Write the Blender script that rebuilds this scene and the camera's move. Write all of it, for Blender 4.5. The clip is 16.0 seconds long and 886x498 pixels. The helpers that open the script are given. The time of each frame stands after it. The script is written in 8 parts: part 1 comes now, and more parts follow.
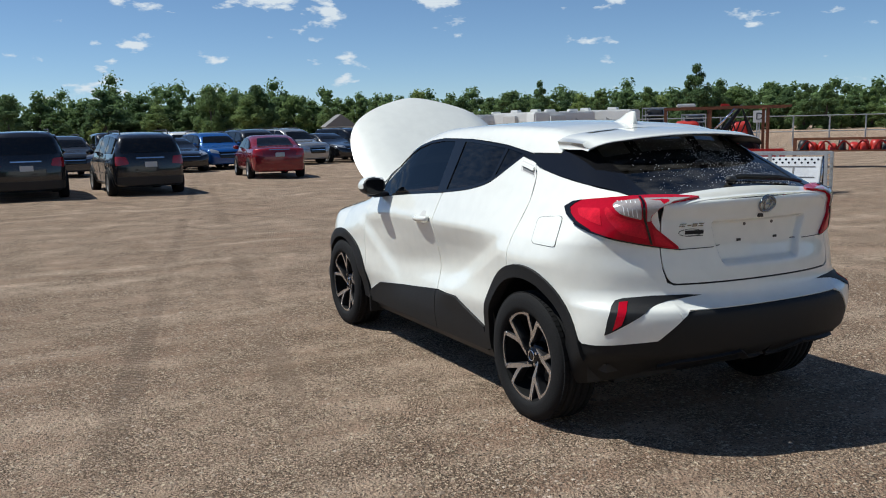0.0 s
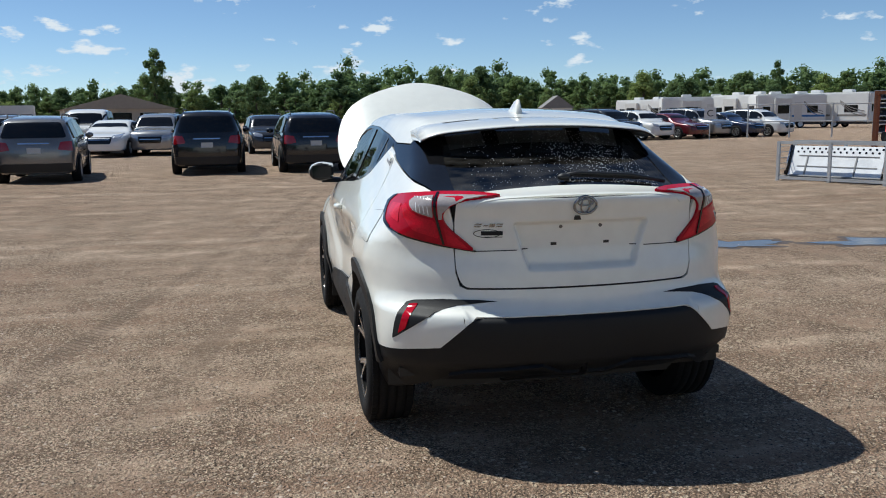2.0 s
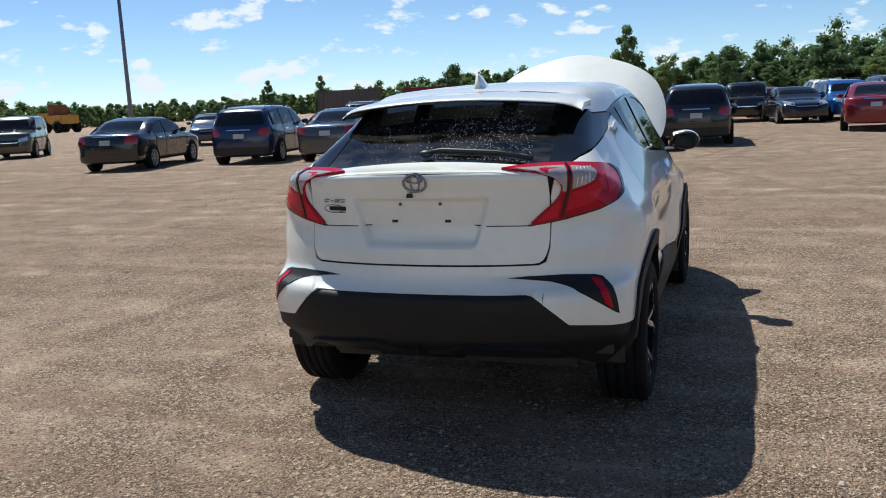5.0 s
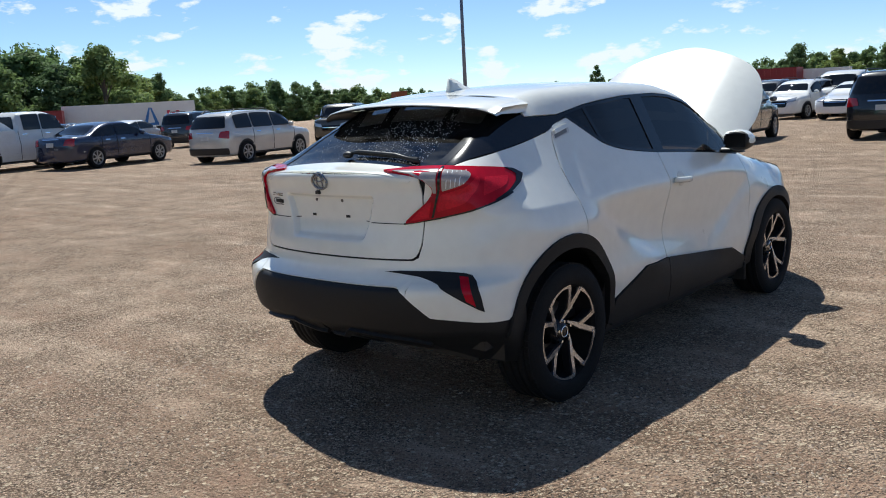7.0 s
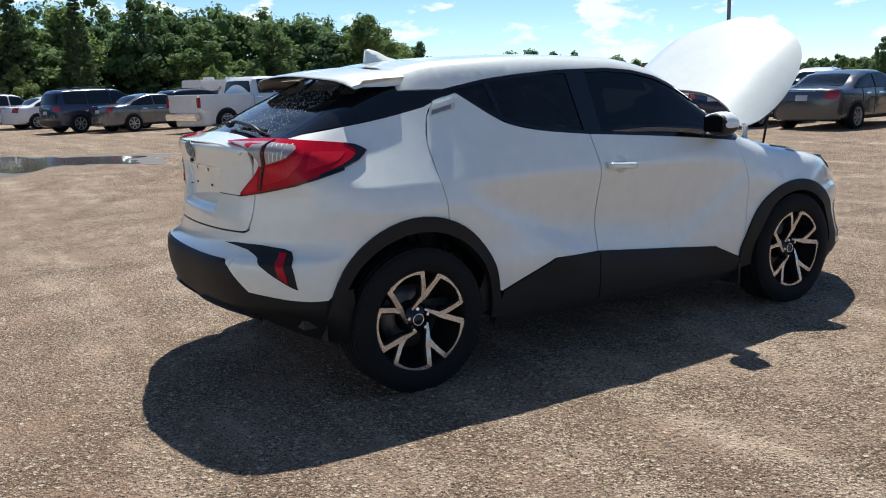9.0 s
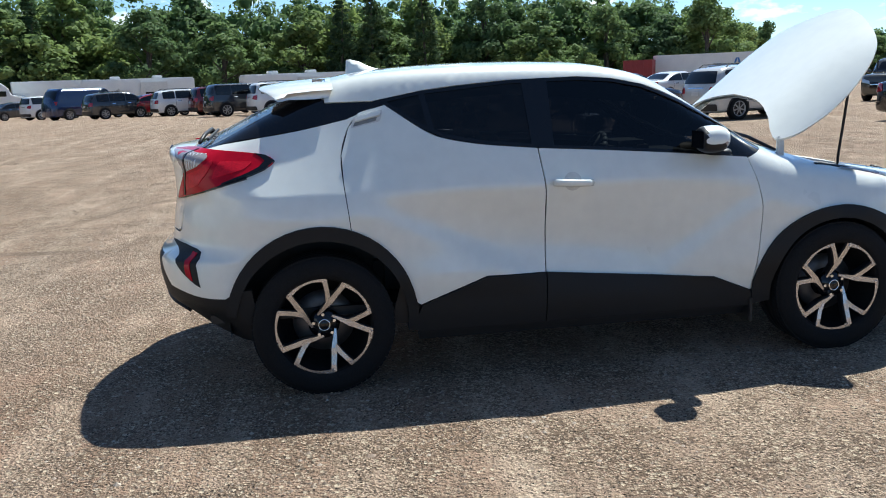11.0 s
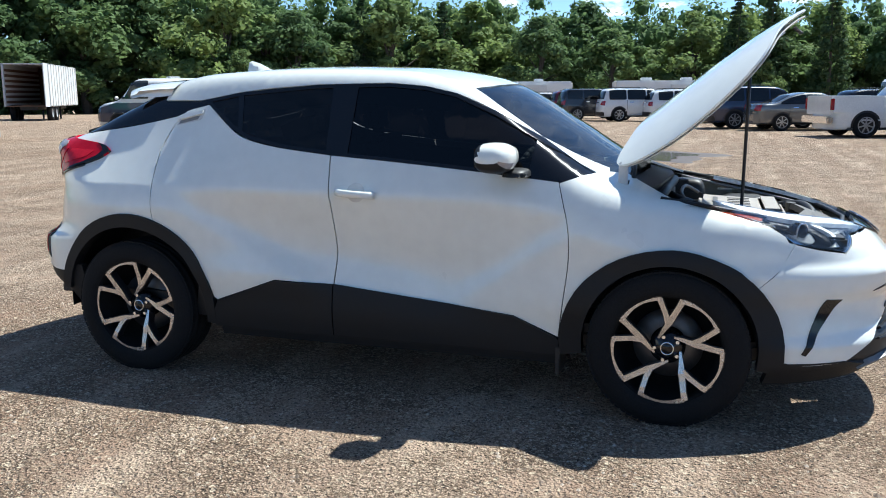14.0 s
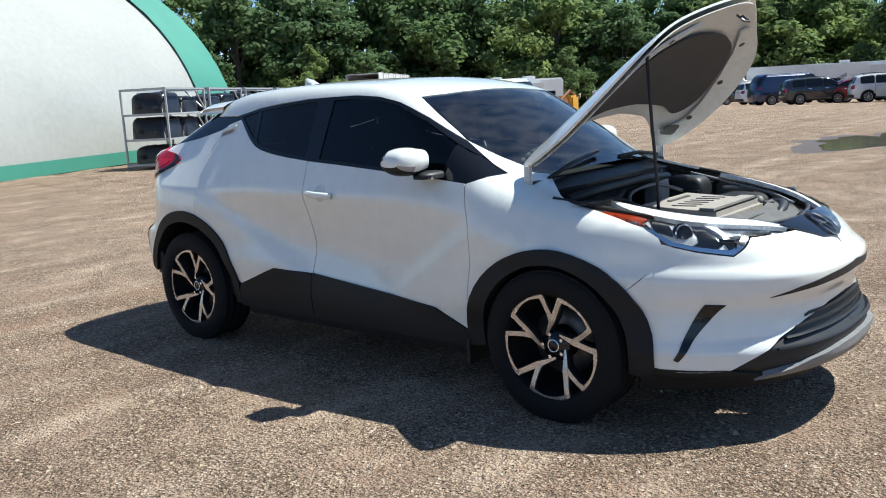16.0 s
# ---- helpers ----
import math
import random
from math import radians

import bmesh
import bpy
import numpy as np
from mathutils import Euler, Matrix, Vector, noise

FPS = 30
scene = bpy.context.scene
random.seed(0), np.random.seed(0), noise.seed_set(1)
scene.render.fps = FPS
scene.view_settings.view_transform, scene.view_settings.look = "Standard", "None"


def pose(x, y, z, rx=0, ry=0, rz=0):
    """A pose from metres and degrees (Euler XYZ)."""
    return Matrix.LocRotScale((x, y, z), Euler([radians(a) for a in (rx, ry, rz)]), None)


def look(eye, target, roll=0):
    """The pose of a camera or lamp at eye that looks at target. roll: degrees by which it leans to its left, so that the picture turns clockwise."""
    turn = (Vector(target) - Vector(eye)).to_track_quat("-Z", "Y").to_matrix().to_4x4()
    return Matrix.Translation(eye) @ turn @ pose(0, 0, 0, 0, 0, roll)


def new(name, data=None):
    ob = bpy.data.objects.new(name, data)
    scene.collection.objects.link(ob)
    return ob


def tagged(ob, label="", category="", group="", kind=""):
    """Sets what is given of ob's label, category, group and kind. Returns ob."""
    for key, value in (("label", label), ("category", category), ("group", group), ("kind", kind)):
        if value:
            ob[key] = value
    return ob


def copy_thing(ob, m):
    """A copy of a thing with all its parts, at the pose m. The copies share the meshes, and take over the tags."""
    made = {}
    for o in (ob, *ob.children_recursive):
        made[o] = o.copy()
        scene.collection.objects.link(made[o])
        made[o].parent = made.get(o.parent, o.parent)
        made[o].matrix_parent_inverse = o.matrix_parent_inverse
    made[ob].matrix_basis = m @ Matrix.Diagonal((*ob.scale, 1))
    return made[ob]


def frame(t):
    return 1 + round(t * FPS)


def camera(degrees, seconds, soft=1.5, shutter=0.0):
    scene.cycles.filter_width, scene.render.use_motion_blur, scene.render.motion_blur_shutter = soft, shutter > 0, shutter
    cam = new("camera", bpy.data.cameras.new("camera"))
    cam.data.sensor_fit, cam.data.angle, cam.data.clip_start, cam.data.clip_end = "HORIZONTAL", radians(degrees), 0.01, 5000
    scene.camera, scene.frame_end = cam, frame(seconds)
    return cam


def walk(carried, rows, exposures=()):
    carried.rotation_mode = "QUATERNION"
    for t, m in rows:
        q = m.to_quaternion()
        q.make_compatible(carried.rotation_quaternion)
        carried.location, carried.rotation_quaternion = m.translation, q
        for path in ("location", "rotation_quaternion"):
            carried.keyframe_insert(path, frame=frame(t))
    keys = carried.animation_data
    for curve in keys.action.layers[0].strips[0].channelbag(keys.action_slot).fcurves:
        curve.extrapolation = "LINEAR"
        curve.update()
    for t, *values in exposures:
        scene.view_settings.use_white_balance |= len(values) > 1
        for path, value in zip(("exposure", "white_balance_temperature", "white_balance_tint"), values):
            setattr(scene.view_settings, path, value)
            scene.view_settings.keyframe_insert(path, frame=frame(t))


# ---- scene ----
cam = camera(55.0, 16.0, soft=1.0)
PATH = [
    (0, (-3.211, -4.949, 1.507), (-2.308, -3.186, 1.229), -1.3),
    (0.5, (-2.773, -5.124, 1.526), (-1.989, -3.306, 1.242), -1.1),
    (1, (-2.331, -5.291, 1.533), (-1.658, -3.43, 1.239), -1.1),
    (1.5, (-1.841, -5.352, 1.52), (-1.286, -3.454, 1.218), -0.9),
    (2, (-1.345, -5.474, 1.513), (-0.935, -3.541, 1.201), -0.7),
    (2.5, (-0.938, -5.52, 1.494), (-0.693, -3.56, 1.181), -0.6),
    (3, (-0.49, -5.543, 1.493), (-0.42, -3.568, 1.182), -0.8),
    (3.5, (-0.056, -5.62, 1.513), (-0.162, -3.647, 1.204), -1.2),
    (4, (0.382, -5.539, 1.481), (0.1, -3.584, 1.168), -1.7),
    (4.5, (0.863, -5.494, 1.467), (0.398, -3.576, 1.142), -2.3),
    (5, (1.295, -5.378, 1.453), (0.632, -3.522, 1.113), -2.7),
    (5.2, (1.484, -5.311, 1.453), (0.738, -3.487, 1.111), -3.0),
    (7.3, (3.303, -4.502, 1.457), (1.921, -3.098, 1.114), -2.8),
    (7.5, (3.422, -4.363, 1.43), (1.999, -3.001, 1.082), -2.6),
    (8, (3.693, -3.978, 1.442), (2.176, -2.724, 1.086), -2.1),
    (8.5, (3.988, -3.591, 1.445), (2.387, -2.452, 1.075), -1.9),
    (9, (4.157, -3.164, 1.39), (2.474, -2.152, 1.011), -1.9),
    (9.2, (4.226, -2.997, 1.405), (2.513, -2.038, 1.024), -2.1),
    (11.3, (4.83, -1.031, 1.458), (2.878, -0.848, 1.061), -1.4),
    (11.5, (4.817, -0.837, 1.452), (2.862, -0.718, 1.049), -0.8),
    (12, (4.784, -0.371, 1.444), (2.824, -0.407, 1.049), -0.6),
    (12.5, (4.802, 0.081, 1.469), (2.844, -0.092, 1.1), -0.4),
    (13, (4.714, 0.555, 1.457), (2.77, 0.26, 1.09), -0.1),
    (13.5, (4.612, 1.053, 1.452), (2.695, 0.615, 1.082), 0.0),
    (14, (4.45, 1.461, 1.396), (2.573, 0.869, 1.039), -0.2),
    (14.5, (4.284, 1.895, 1.39), (2.471, 1.128, 1.039), -0.9),
    (15, (4.184, 2.301, 1.41), (2.459, 1.351, 1.066), -1.9),
    (15.5, (3.992, 2.751, 1.414), (2.377, 1.625, 1.06), -2.7),
    (16, (3.851, 3.268, 1.411), (2.349, 1.995, 1.063), -3.1),
]
EXPOSURES = ((0.0, 0.12, 6150, 5), (1.5, 0.16, 6150, 5), (3.5, 0.36, 6200, 5), (5.0, 0.40, 6200, 5), (8.5, 0.60, 6200, 5), (11.5, 0.87, 5950, 2), (12.5, 0.97, 5900, 2), (14.5, 0.98, 5900, 2), (16.0, 0.84, 6100, 3))
walk(cam, [(t, look(eye, target, roll)) for t, eye, target, roll in PATH], EXPOSURES)

# ---- world, sun ----
SUN_FROM = Vector((-0.50, 0.36, 0.98)).normalized()
world = bpy.data.worlds.new("sky")
scene.world = world
world.use_nodes = True
wn, wl = world.node_tree.nodes, world.node_tree.links
wn.clear()
w_out = wn.new("ShaderNodeOutputWorld")
w_bg = wn.new("ShaderNodeBackground")
w_sky = wn.new("ShaderNodeTexSky")
w_sky.sky_type, w_sky.sun_disc = "NISHITA", False
w_sky.sun_elevation = math.asin(SUN_FROM.z)
w_sky.sun_rotation = math.atan2(SUN_FROM.x, SUN_FROM.y)
w_sky.air_density, w_sky.dust_density, w_sky.ozone_density = 0.74, 0.03, 3.8
w_sky.altitude = 900
w_bg.inputs["Strength"].default_value = 0.088
w_co = wn.new("ShaderNodeTexCoord")
w_map = wn.new("ShaderNodeMapping")
w_map.inputs["Scale"].default_value = (6.5, 6.5, 16.0)
w_noise = wn.new("ShaderNodeTexNoise")
w_noise.inputs["Scale"].default_value, w_noise.inputs["Detail"].default_value = 2.4, 9.0
w_noise.inputs["Roughness"].default_value = 0.56
w_sep = wn.new("ShaderNodeSeparateXYZ")
w_ramp = wn.new("ShaderNodeValToRGB")
w_ramp.color_ramp.elements[0].position, w_ramp.color_ramp.elements[1].position = 0.608, 0.675
w_band = wn.new("ShaderNodeMapRange")
for k, v in (("From Min", 0.30), ("From Max", 0.20), ("To Min", 0.0), ("To Max", 1.0)):
    w_band.inputs[k].default_value = v
w_mul = wn.new("ShaderNodeMath")
w_mul.operation = "MULTIPLY"
w_mix = wn.new("ShaderNodeMix")
w_mix.data_type = "RGBA"
w_mix.inputs[7].default_value = (7.4, 7.8, 8.3, 1)
wl.new(w_co.outputs["Generated"], w_map.inputs["Vector"])
wl.new(w_map.outputs["Vector"], w_noise.inputs["Vector"])
wl.new(w_co.outputs["Generated"], w_sep.inputs[0])
wl.new(w_sep.outputs["Z"], w_band.inputs["Value"])
# more cumulus to the north-west
w_west, w_more = wn.new("ShaderNodeVectorMath"), wn.new("ShaderNodeMath")
w_west.operation, w_more.operation = "DOT_PRODUCT", "MULTIPLY_ADD"
w_west.inputs[1].default_value = (-0.9, 0.43, 0.0)
w_more.inputs[1].default_value = 0.07
wl.new(w_co.outputs["Generated"], w_west.inputs[0])
wl.new(w_west.outputs["Value"], w_more.inputs[0])
wl.new(w_noise.outputs["Fac"], w_more.inputs[2])
wl.new(w_more.outputs[0], w_ramp.inputs["Fac"])
wl.new(w_ramp.outputs["Color"], w_mul.inputs[0])
wl.new(w_band.outputs["Result"], w_mul.inputs[1])
wl.new(w_mul.outputs[0], w_mix.inputs[0])
wl.new(w_sky.outputs["Color"], w_mix.inputs[6])
wl.new(w_mix.outputs[2], w_bg.inputs["Color"])
wl.new(w_bg.outputs["Background"], w_out.inputs["Surface"])

sun = new("sun", bpy.data.lights.new("sun", "SUN"))
sun.data.energy, sun.data.angle, sun.data.color = 4.4, radians(0.55), (1.0, 0.955, 0.89)
sun.matrix_world = look(tuple(SUN_FROM * 60), (0, 0, 0))


# ---- materials ----
def nodes_of(m):
    m.use_nodes = True
    return m.node_tree.nodes, m.node_tree.links, m.node_tree.nodes["Principled BSDF"]


def mat(name, color, rough=0.5, metal=0.0, vary=0.15, scale=3.0, fine=40.0, bump=0.0, coat=0.0, spec=0.5, emit=None, random=0.0):
    """A surface with broad stains and a fine grain, both driven by noise, and an optional relief."""
    m = bpy.data.materials.new(name)
    n, l, b = nodes_of(m)
    co = n.new("ShaderNodeTexCoord")
    big, small = n.new("ShaderNodeTexNoise"), n.new("ShaderNodeTexNoise")
    big.inputs["Scale"].default_value, big.inputs["Detail"].default_value = scale, 5
    small.inputs["Scale"].default_value, small.inputs["Detail"].default_value = fine, 3
    add = n.new("ShaderNodeMath")
    add.operation = "ADD"
    l.new(co.outputs["Object"], big.inputs["Vector"])
    l.new(co.outputs["Object"], small.inputs["Vector"])
    l.new(big.outputs["Fac"], add.inputs[0])
    l.new(small.outputs["Fac"], add.inputs[1])
    ramp = n.new("ShaderNodeMapRange")
    for k, v in (("From Min", 0.6), ("From Max", 1.4), ("To Min", 1 - vary), ("To Max", 1 + vary)):
        ramp.inputs[k].default_value = v
    l.new(add.outputs[0], ramp.inputs["Value"])
    last = ramp.outputs["Result"]
    if random:
        info, rr, mul = n.new("ShaderNodeObjectInfo"), n.new("ShaderNodeMapRange"), n.new("ShaderNodeMath")
        rr.inputs["To Min"].default_value, rr.inputs["To Max"].default_value = 1 - random, 1 + random
        mul.operation = "MULTIPLY"
        l.new(info.outputs["Random"], rr.inputs["Value"])
        l.new(last, mul.inputs[0])
        l.new(rr.outputs["Result"], mul.inputs[1])
        last = mul.outputs[0]
    tint = n.new("ShaderNodeVectorMath")
    tint.operation = "SCALE"
    tint.inputs[0].default_value = color[:3]
    l.new(last, tint.inputs["Scale"])
    l.new(tint.outputs[0], b.inputs["Base Color"])
    rg = n.new("ShaderNodeMapRange")
    rg.inputs["To Min"].default_value, rg.inputs["To Max"].default_value = max(rough * 0.8, 0.02), min(rough * 1.2, 1)
    l.new(big.outputs["Fac"], rg.inputs["Value"])
    l.new(rg.outputs["Result"], b.inputs["Roughness"])
    b.inputs["Metallic"].default_value = metal
    b.inputs["Coat Weight"].default_value, b.inputs["Coat Roughness"].default_value = coat, 0.04
    b.inputs["Specular IOR Level"].default_value = spec
    if bump:
        bp = n.new("ShaderNodeBump")
        bp.inputs["Strength"].default_value, bp.inputs["Distance"].default_value = bump, 0.01
        l.new(small.outputs["Fac"], bp.inputs["Height"])
        l.new(bp.outputs["Normal"], b.inputs["Normal"])
    if emit:
        b.inputs["Emission Color"].default_value, b.inputs["Emission Strength"].default_value = (*emit[:3], 1), emit[3]
    return m


def glass_mat(name, tint, gloss_rough=0.02, ior=1.5, dust=0.0):
    """Window glass as one thin sheet: tinted straight-through light and a gloss that grows at grazing angles."""
    m = bpy.data.materials.new(name)
    m.use_nodes = True
    n, l = m.node_tree.nodes, m.node_tree.links
    n.clear()
    out, mix = n.new("ShaderNodeOutputMaterial"), n.new("ShaderNodeMixShader")
    tr, gl, fr = n.new("ShaderNodeBsdfTransparent"), n.new("ShaderNodeBsdfGlossy"), n.new("ShaderNodeFresnel")
    tr.inputs["Color"].default_value = (*tint, 1)
    gl.inputs["Roughness"].default_value = gloss_rough
    fr.inputs["IOR"].default_value = ior
    l.new(fr.outputs[0], mix.inputs[0])
    l.new(tr.outputs[0], mix.inputs[1])
    l.new(gl.outputs[0], mix.inputs[2])
    last = mix
    if dust:
        last, di, no, rm = n.new("ShaderNodeMixShader"), n.new("ShaderNodeBsdfDiffuse"), n.new("ShaderNodeTexNoise"), n.new("ShaderNodeMapRange")
        di.inputs["Color"].default_value = (0.5, 0.47, 0.42, 1)
        no.inputs["Scale"].default_value, no.inputs["Detail"].default_value = 9.0, 8.0
        rm.inputs["From Min"].default_value, rm.inputs["From Max"].default_value = 0.35, 0.8
        rm.inputs["To Max"].default_value = dust
        l.new(no.outputs["Fac"], rm.inputs["Value"])
        l.new(rm.outputs["Result"], last.inputs[0])
        l.new(mix.outputs[0], last.inputs[1])
        l.new(di.outputs[0], last.inputs[2])
    l.new(last.outputs[0], out.inputs["Surface"])
    return m


def paint(name, color, metal=0.0, rough=0.32):
    return mat(name, color, rough, metal, vary=0.05, scale=1.6, fine=14.0, coat=1.0)


WHITE = paint("pearl_white_paint", (0.85, 0.852, 0.785), rough=0.30)
CLAD = mat("black_cladding", (0.011, 0.0115, 0.0125), 0.58, vary=0.25, scale=3, fine=300, bump=0.10, spec=0.32)
BLACK = mat("black_plastic", (0.012, 0.012, 0.013), 0.5, vary=0.2)
GLOSSBLACK = mat("gloss_black", (0.008, 0.008, 0.009), 0.08, vary=0.1)
RUBBER = mat("tyre_rubber", (0.010, 0.010, 0.0105), 0.85, vary=0.45, scale=7, fine=120, bump=0.25, spec=0.25)
ALLOY = mat("machined_alloy", (0.58, 0.56, 0.55), 0.26, 0.9, vary=0.10, fine=150)
DARKALLOY = mat("dark_alloy", (0.022, 0.022, 0.024), 0.5, 0.1, vary=0.2, spec=0.3)
# even near-black matt tone for the inside of the wheels
BARREL = mat("matt_dark_wheel_barrel", (0.010, 0.010, 0.010), 0.9, vary=0.3, spec=0.1)
STEEL = mat("brake_steel", (0.16, 0.15, 0.145), 0.5, 0.8, vary=0.2)
CHROME = mat("chrome", (0.82, 0.83, 0.85), 0.09, 1.0, vary=0.04)
TINT = glass_mat("tinted_glass", (0.10, 0.105, 0.115), ior=1.5)
PRIVACY = glass_mat("privacy_glass", (0.030, 0.032, 0.038), ior=1.5, dust=0.03)
REARGLASS = glass_mat("rear_screen_glass", (0.060, 0.064, 0.072), ior=1.55, dust=0.10)
MIRROR = mat("mirror_glass", (0.008, 0.008, 0.009), 0.06, 0.0, vary=0.03, spec=0.25)
WATERDROP = mat("water_drop", (0.62, 0.63, 0.65), 0.04, vary=0.1, spec=1.0)
BADGECHROME = mat("badge_chrome", (0.30, 0.31, 0.33), 0.12, 1.0, vary=0.1)
SCREEN = glass_mat("windscreen_glass", (0.42, 0.48, 0.47), ior=1.9, dust=0.06)
LENS = glass_mat("clear_lens", (0.92, 0.94, 0.95), ior=1.65)
REDLENS = mat("red_lens", (0.42, 0.004, 0.018), 0.07, vary=0.15, scale=6, spec=0.22)
REDPLATE = mat("red_lamp_plate", (0.58, 0.012, 0.030), 0.12, vary=0.25, scale=20, fine=120, spec=0.22)
CLEARLENS = mat("ribbed_clear_lens", (0.40, 0.36, 0.35), 0.12, 0.1, vary=0.2, scale=30, fine=160, coat=0.4)
AMBER = mat("amber_lens", (0.26, 0.030, 0.010), 0.2, vary=0.2)
FABRIC = mat("dark_seat_fabric", (0.03, 0.03, 0.032), 0.85, vary=0.2)
PAD = mat("hood_insulation", (0.055, 0.050, 0.047), 0.95, vary=0.35, scale=6, fine=90, bump=0.5)
UNDERWHITE = mat("matt_white_primer", (0.62, 0.61, 0.58), 0.5, vary=0.12, scale=8)
ENGINE = mat("engine_cover_plastic", (0.34, 0.305, 0.26), 0.5, vary=0.25, scale=9, fine=120)


# ---- mesh helpers ----
def mesh_from(name, verts, faces, material, smooth=True, normals=None):
    me = bpy.data.meshes.new(name)
    me.from_pydata([tuple(v) for v in verts], [], [tuple(f) for f in faces])
    if material:
        me.materials.append(material)
    me.polygons.foreach_set("use_smooth", [smooth] * len(me.polygons))
    me.update()
    if normals is not None:
        me.normals_split_custom_set_from_vertices([tuple(v) for v in normals])
    return me


def put(name, me, parent=None, label="", m=None):
    ob = new(name, me)
    if parent is not None:
        ob.parent = parent
    if label:
        ob["label"] = label
    if m is not None:
        ob.matrix_basis = m
    return ob


def part(name, bm, material, parent=None, label="", smooth=False, bevel=0.0):
    if bevel:
        es = [e for e in bm.edges if len(e.link_faces) == 2 and e.calc_face_angle(0) > 0.5]
        bmesh.ops.bevel(bm, geom=es, offset=bevel, segments=2, affect="EDGES", clamp_overlap=True)
    me = bpy.data.meshes.new(name)
    bm.to_mesh(me)
    bm.free()
    me.materials.append(material)
    me.polygons.foreach_set("use_smooth", [smooth] * len(me.polygons))
    return put(name, me, parent, label)


def box(bm, x0, x1, y0, y1, z0, z1):
    r = bmesh.ops.create_cube(bm, size=1)
    bmesh.ops.scale(bm, verts=r["verts"], vec=(x1 - x0, y1 - y0, z1 - z0))
    bmesh.ops.translate(bm, verts=r["verts"], vec=((x0 + x1) / 2, (y0 + y1) / 2, (z0 + z1) / 2))
    return r["verts"]


def boxes(*dims):
    bm = bmesh.new()
    for d in dims:
        box(bm, *d)
    return bm


def rod(bm, a, b, r, sides=8):
    a, b = Vector(a), Vector(b)
    d = b - a
    q = d.to_track_quat("Z", "Y").to_matrix().to_4x4()
    bmesh.ops.create_cone(bm, cap_ends=True, segments=sides, radius1=r, radius2=r, depth=d.length, matrix=Matrix.Translation((a + b) / 2) @ q)


def rods(pairs, r, sides=8):
    bm = bmesh.new()
    for a, b in pairs:
        rod(bm, a, b, r, sides)
    return bm


def tube(points, r, sides=8):
    """A round pipe swept along the points, in one piece with closed ends."""
    bm = bmesh.new()
    pts = [Vector(p) for p in points]
    side, rings = None, []
    for i, p in enumerate(pts):
        d = (pts[min(i + 1, len(pts) - 1)] - pts[max(i - 1, 0)]).normalized()
        if side is None:
            side = d.orthogonal().normalized()
        side = (side - d * side.dot(d)).normalized()
        up = d.cross(side)
        rings.append([bm.verts.new(p + (side * math.cos(2 * math.pi * k / sides) + up * math.sin(2 * math.pi * k / sides)) * r) for k in range(sides)])
    for a, b in zip(rings, rings[1:]):
        for k in range(sides):
            bm.faces.new((a[k], a[(k + 1) % sides], b[(k + 1) % sides], b[k]))
    bm.faces.new(rings[0][::-1])
    bm.faces.new(rings[-1])
    return bm


def lump(x0, x1, y0, y1, z0, z1, power=5.0, rough=0.0, seed=0, n=26):
    """A moulded block: rounded outline, domed top, walls that run down to z0."""
    bm = bmesh.new()
    rng = np.random.default_rng(seed)
    ph = rng.random(6) * 6.28
    grid = []
    for i in range(n + 1):
        row = []
        for j in range(n + 1):
            u, v = -1 + 2 * i / n, -1 + 2 * j / n
            u, v = math.copysign(abs(u) ** 0.55, u), math.copysign(abs(v) ** 0.55, v)
            k = max(0.0, 1 - abs(u) ** power - abs(v) ** power) ** (1 / power)
            edge = max(abs(u), abs(v))
            r = (abs(u) ** power + abs(v) ** power) ** (1 / power)
            s = edge / r if r > 1 else 1.0
            w = rough * (math.sin(5 * u + ph[0]) * math.sin(4 * v + ph[1]) + 0.6 * math.sin(11 * u + ph[2]) * math.sin(9 * v + ph[3]))
            row.append(bm.verts.new(((x0 + x1) / 2 + u * s * (x1 - x0) / 2, (y0 + y1) / 2 + v * s * (y1 - y0) / 2, z0 + (z1 - z0) * k + (w if k > 0.2 else 0))))
        grid.append(row)
    for i in range(n):
        for j in range(n):
            bm.faces.new((grid[i][j], grid[i + 1][j], grid[i + 1][j + 1], grid[i][j + 1]))
    return bm


def empty(name, label="", category="", m=None, group=""):
    ob = new(name)
    if m is not None:
        ob.matrix_basis = m
    return tagged(ob, label, category, group)


def curve(*pts):
    """A smooth line through (a, b) pairs that never overshoots; returns a function for arrays."""
    xs, ys = np.array([p[0] for p in pts], float), np.array([p[1] for p in pts], float)
    h, d = np.diff(xs), np.diff(ys) / np.diff(xs)
    m = np.zeros_like(xs)
    m[0], m[-1] = d[0], d[-1]
    for i in range(1, len(xs) - 1):
        if d[i - 1] * d[i] > 0:
            w1, w2 = 2 * h[i] + h[i - 1], h[i] + 2 * h[i - 1]
            m[i] = (w1 + w2) / (w1 / d[i - 1] + w2 / d[i])

    def f(v):
        v = np.clip(np.asarray(v, float), xs[0], xs[-1])
        i = np.clip(np.searchsorted(xs, v) - 1, 0, len(h) - 1)
        t = (v - xs[i]) / h[i]
        return ((1 + 2 * t) * (1 - t) ** 2 * ys[i] + t * (1 - t) ** 2 * h[i] * m[i]
                + t * t * (3 - 2 * t) * ys[i + 1] + t * t * (t - 1) * h[i] * m[i + 1])
    return f


def smax(a, b, k):
    h = np.maximum(k - np.abs(a - b), 0) / k
    return np.maximum(a, b) + h * h * k / 4


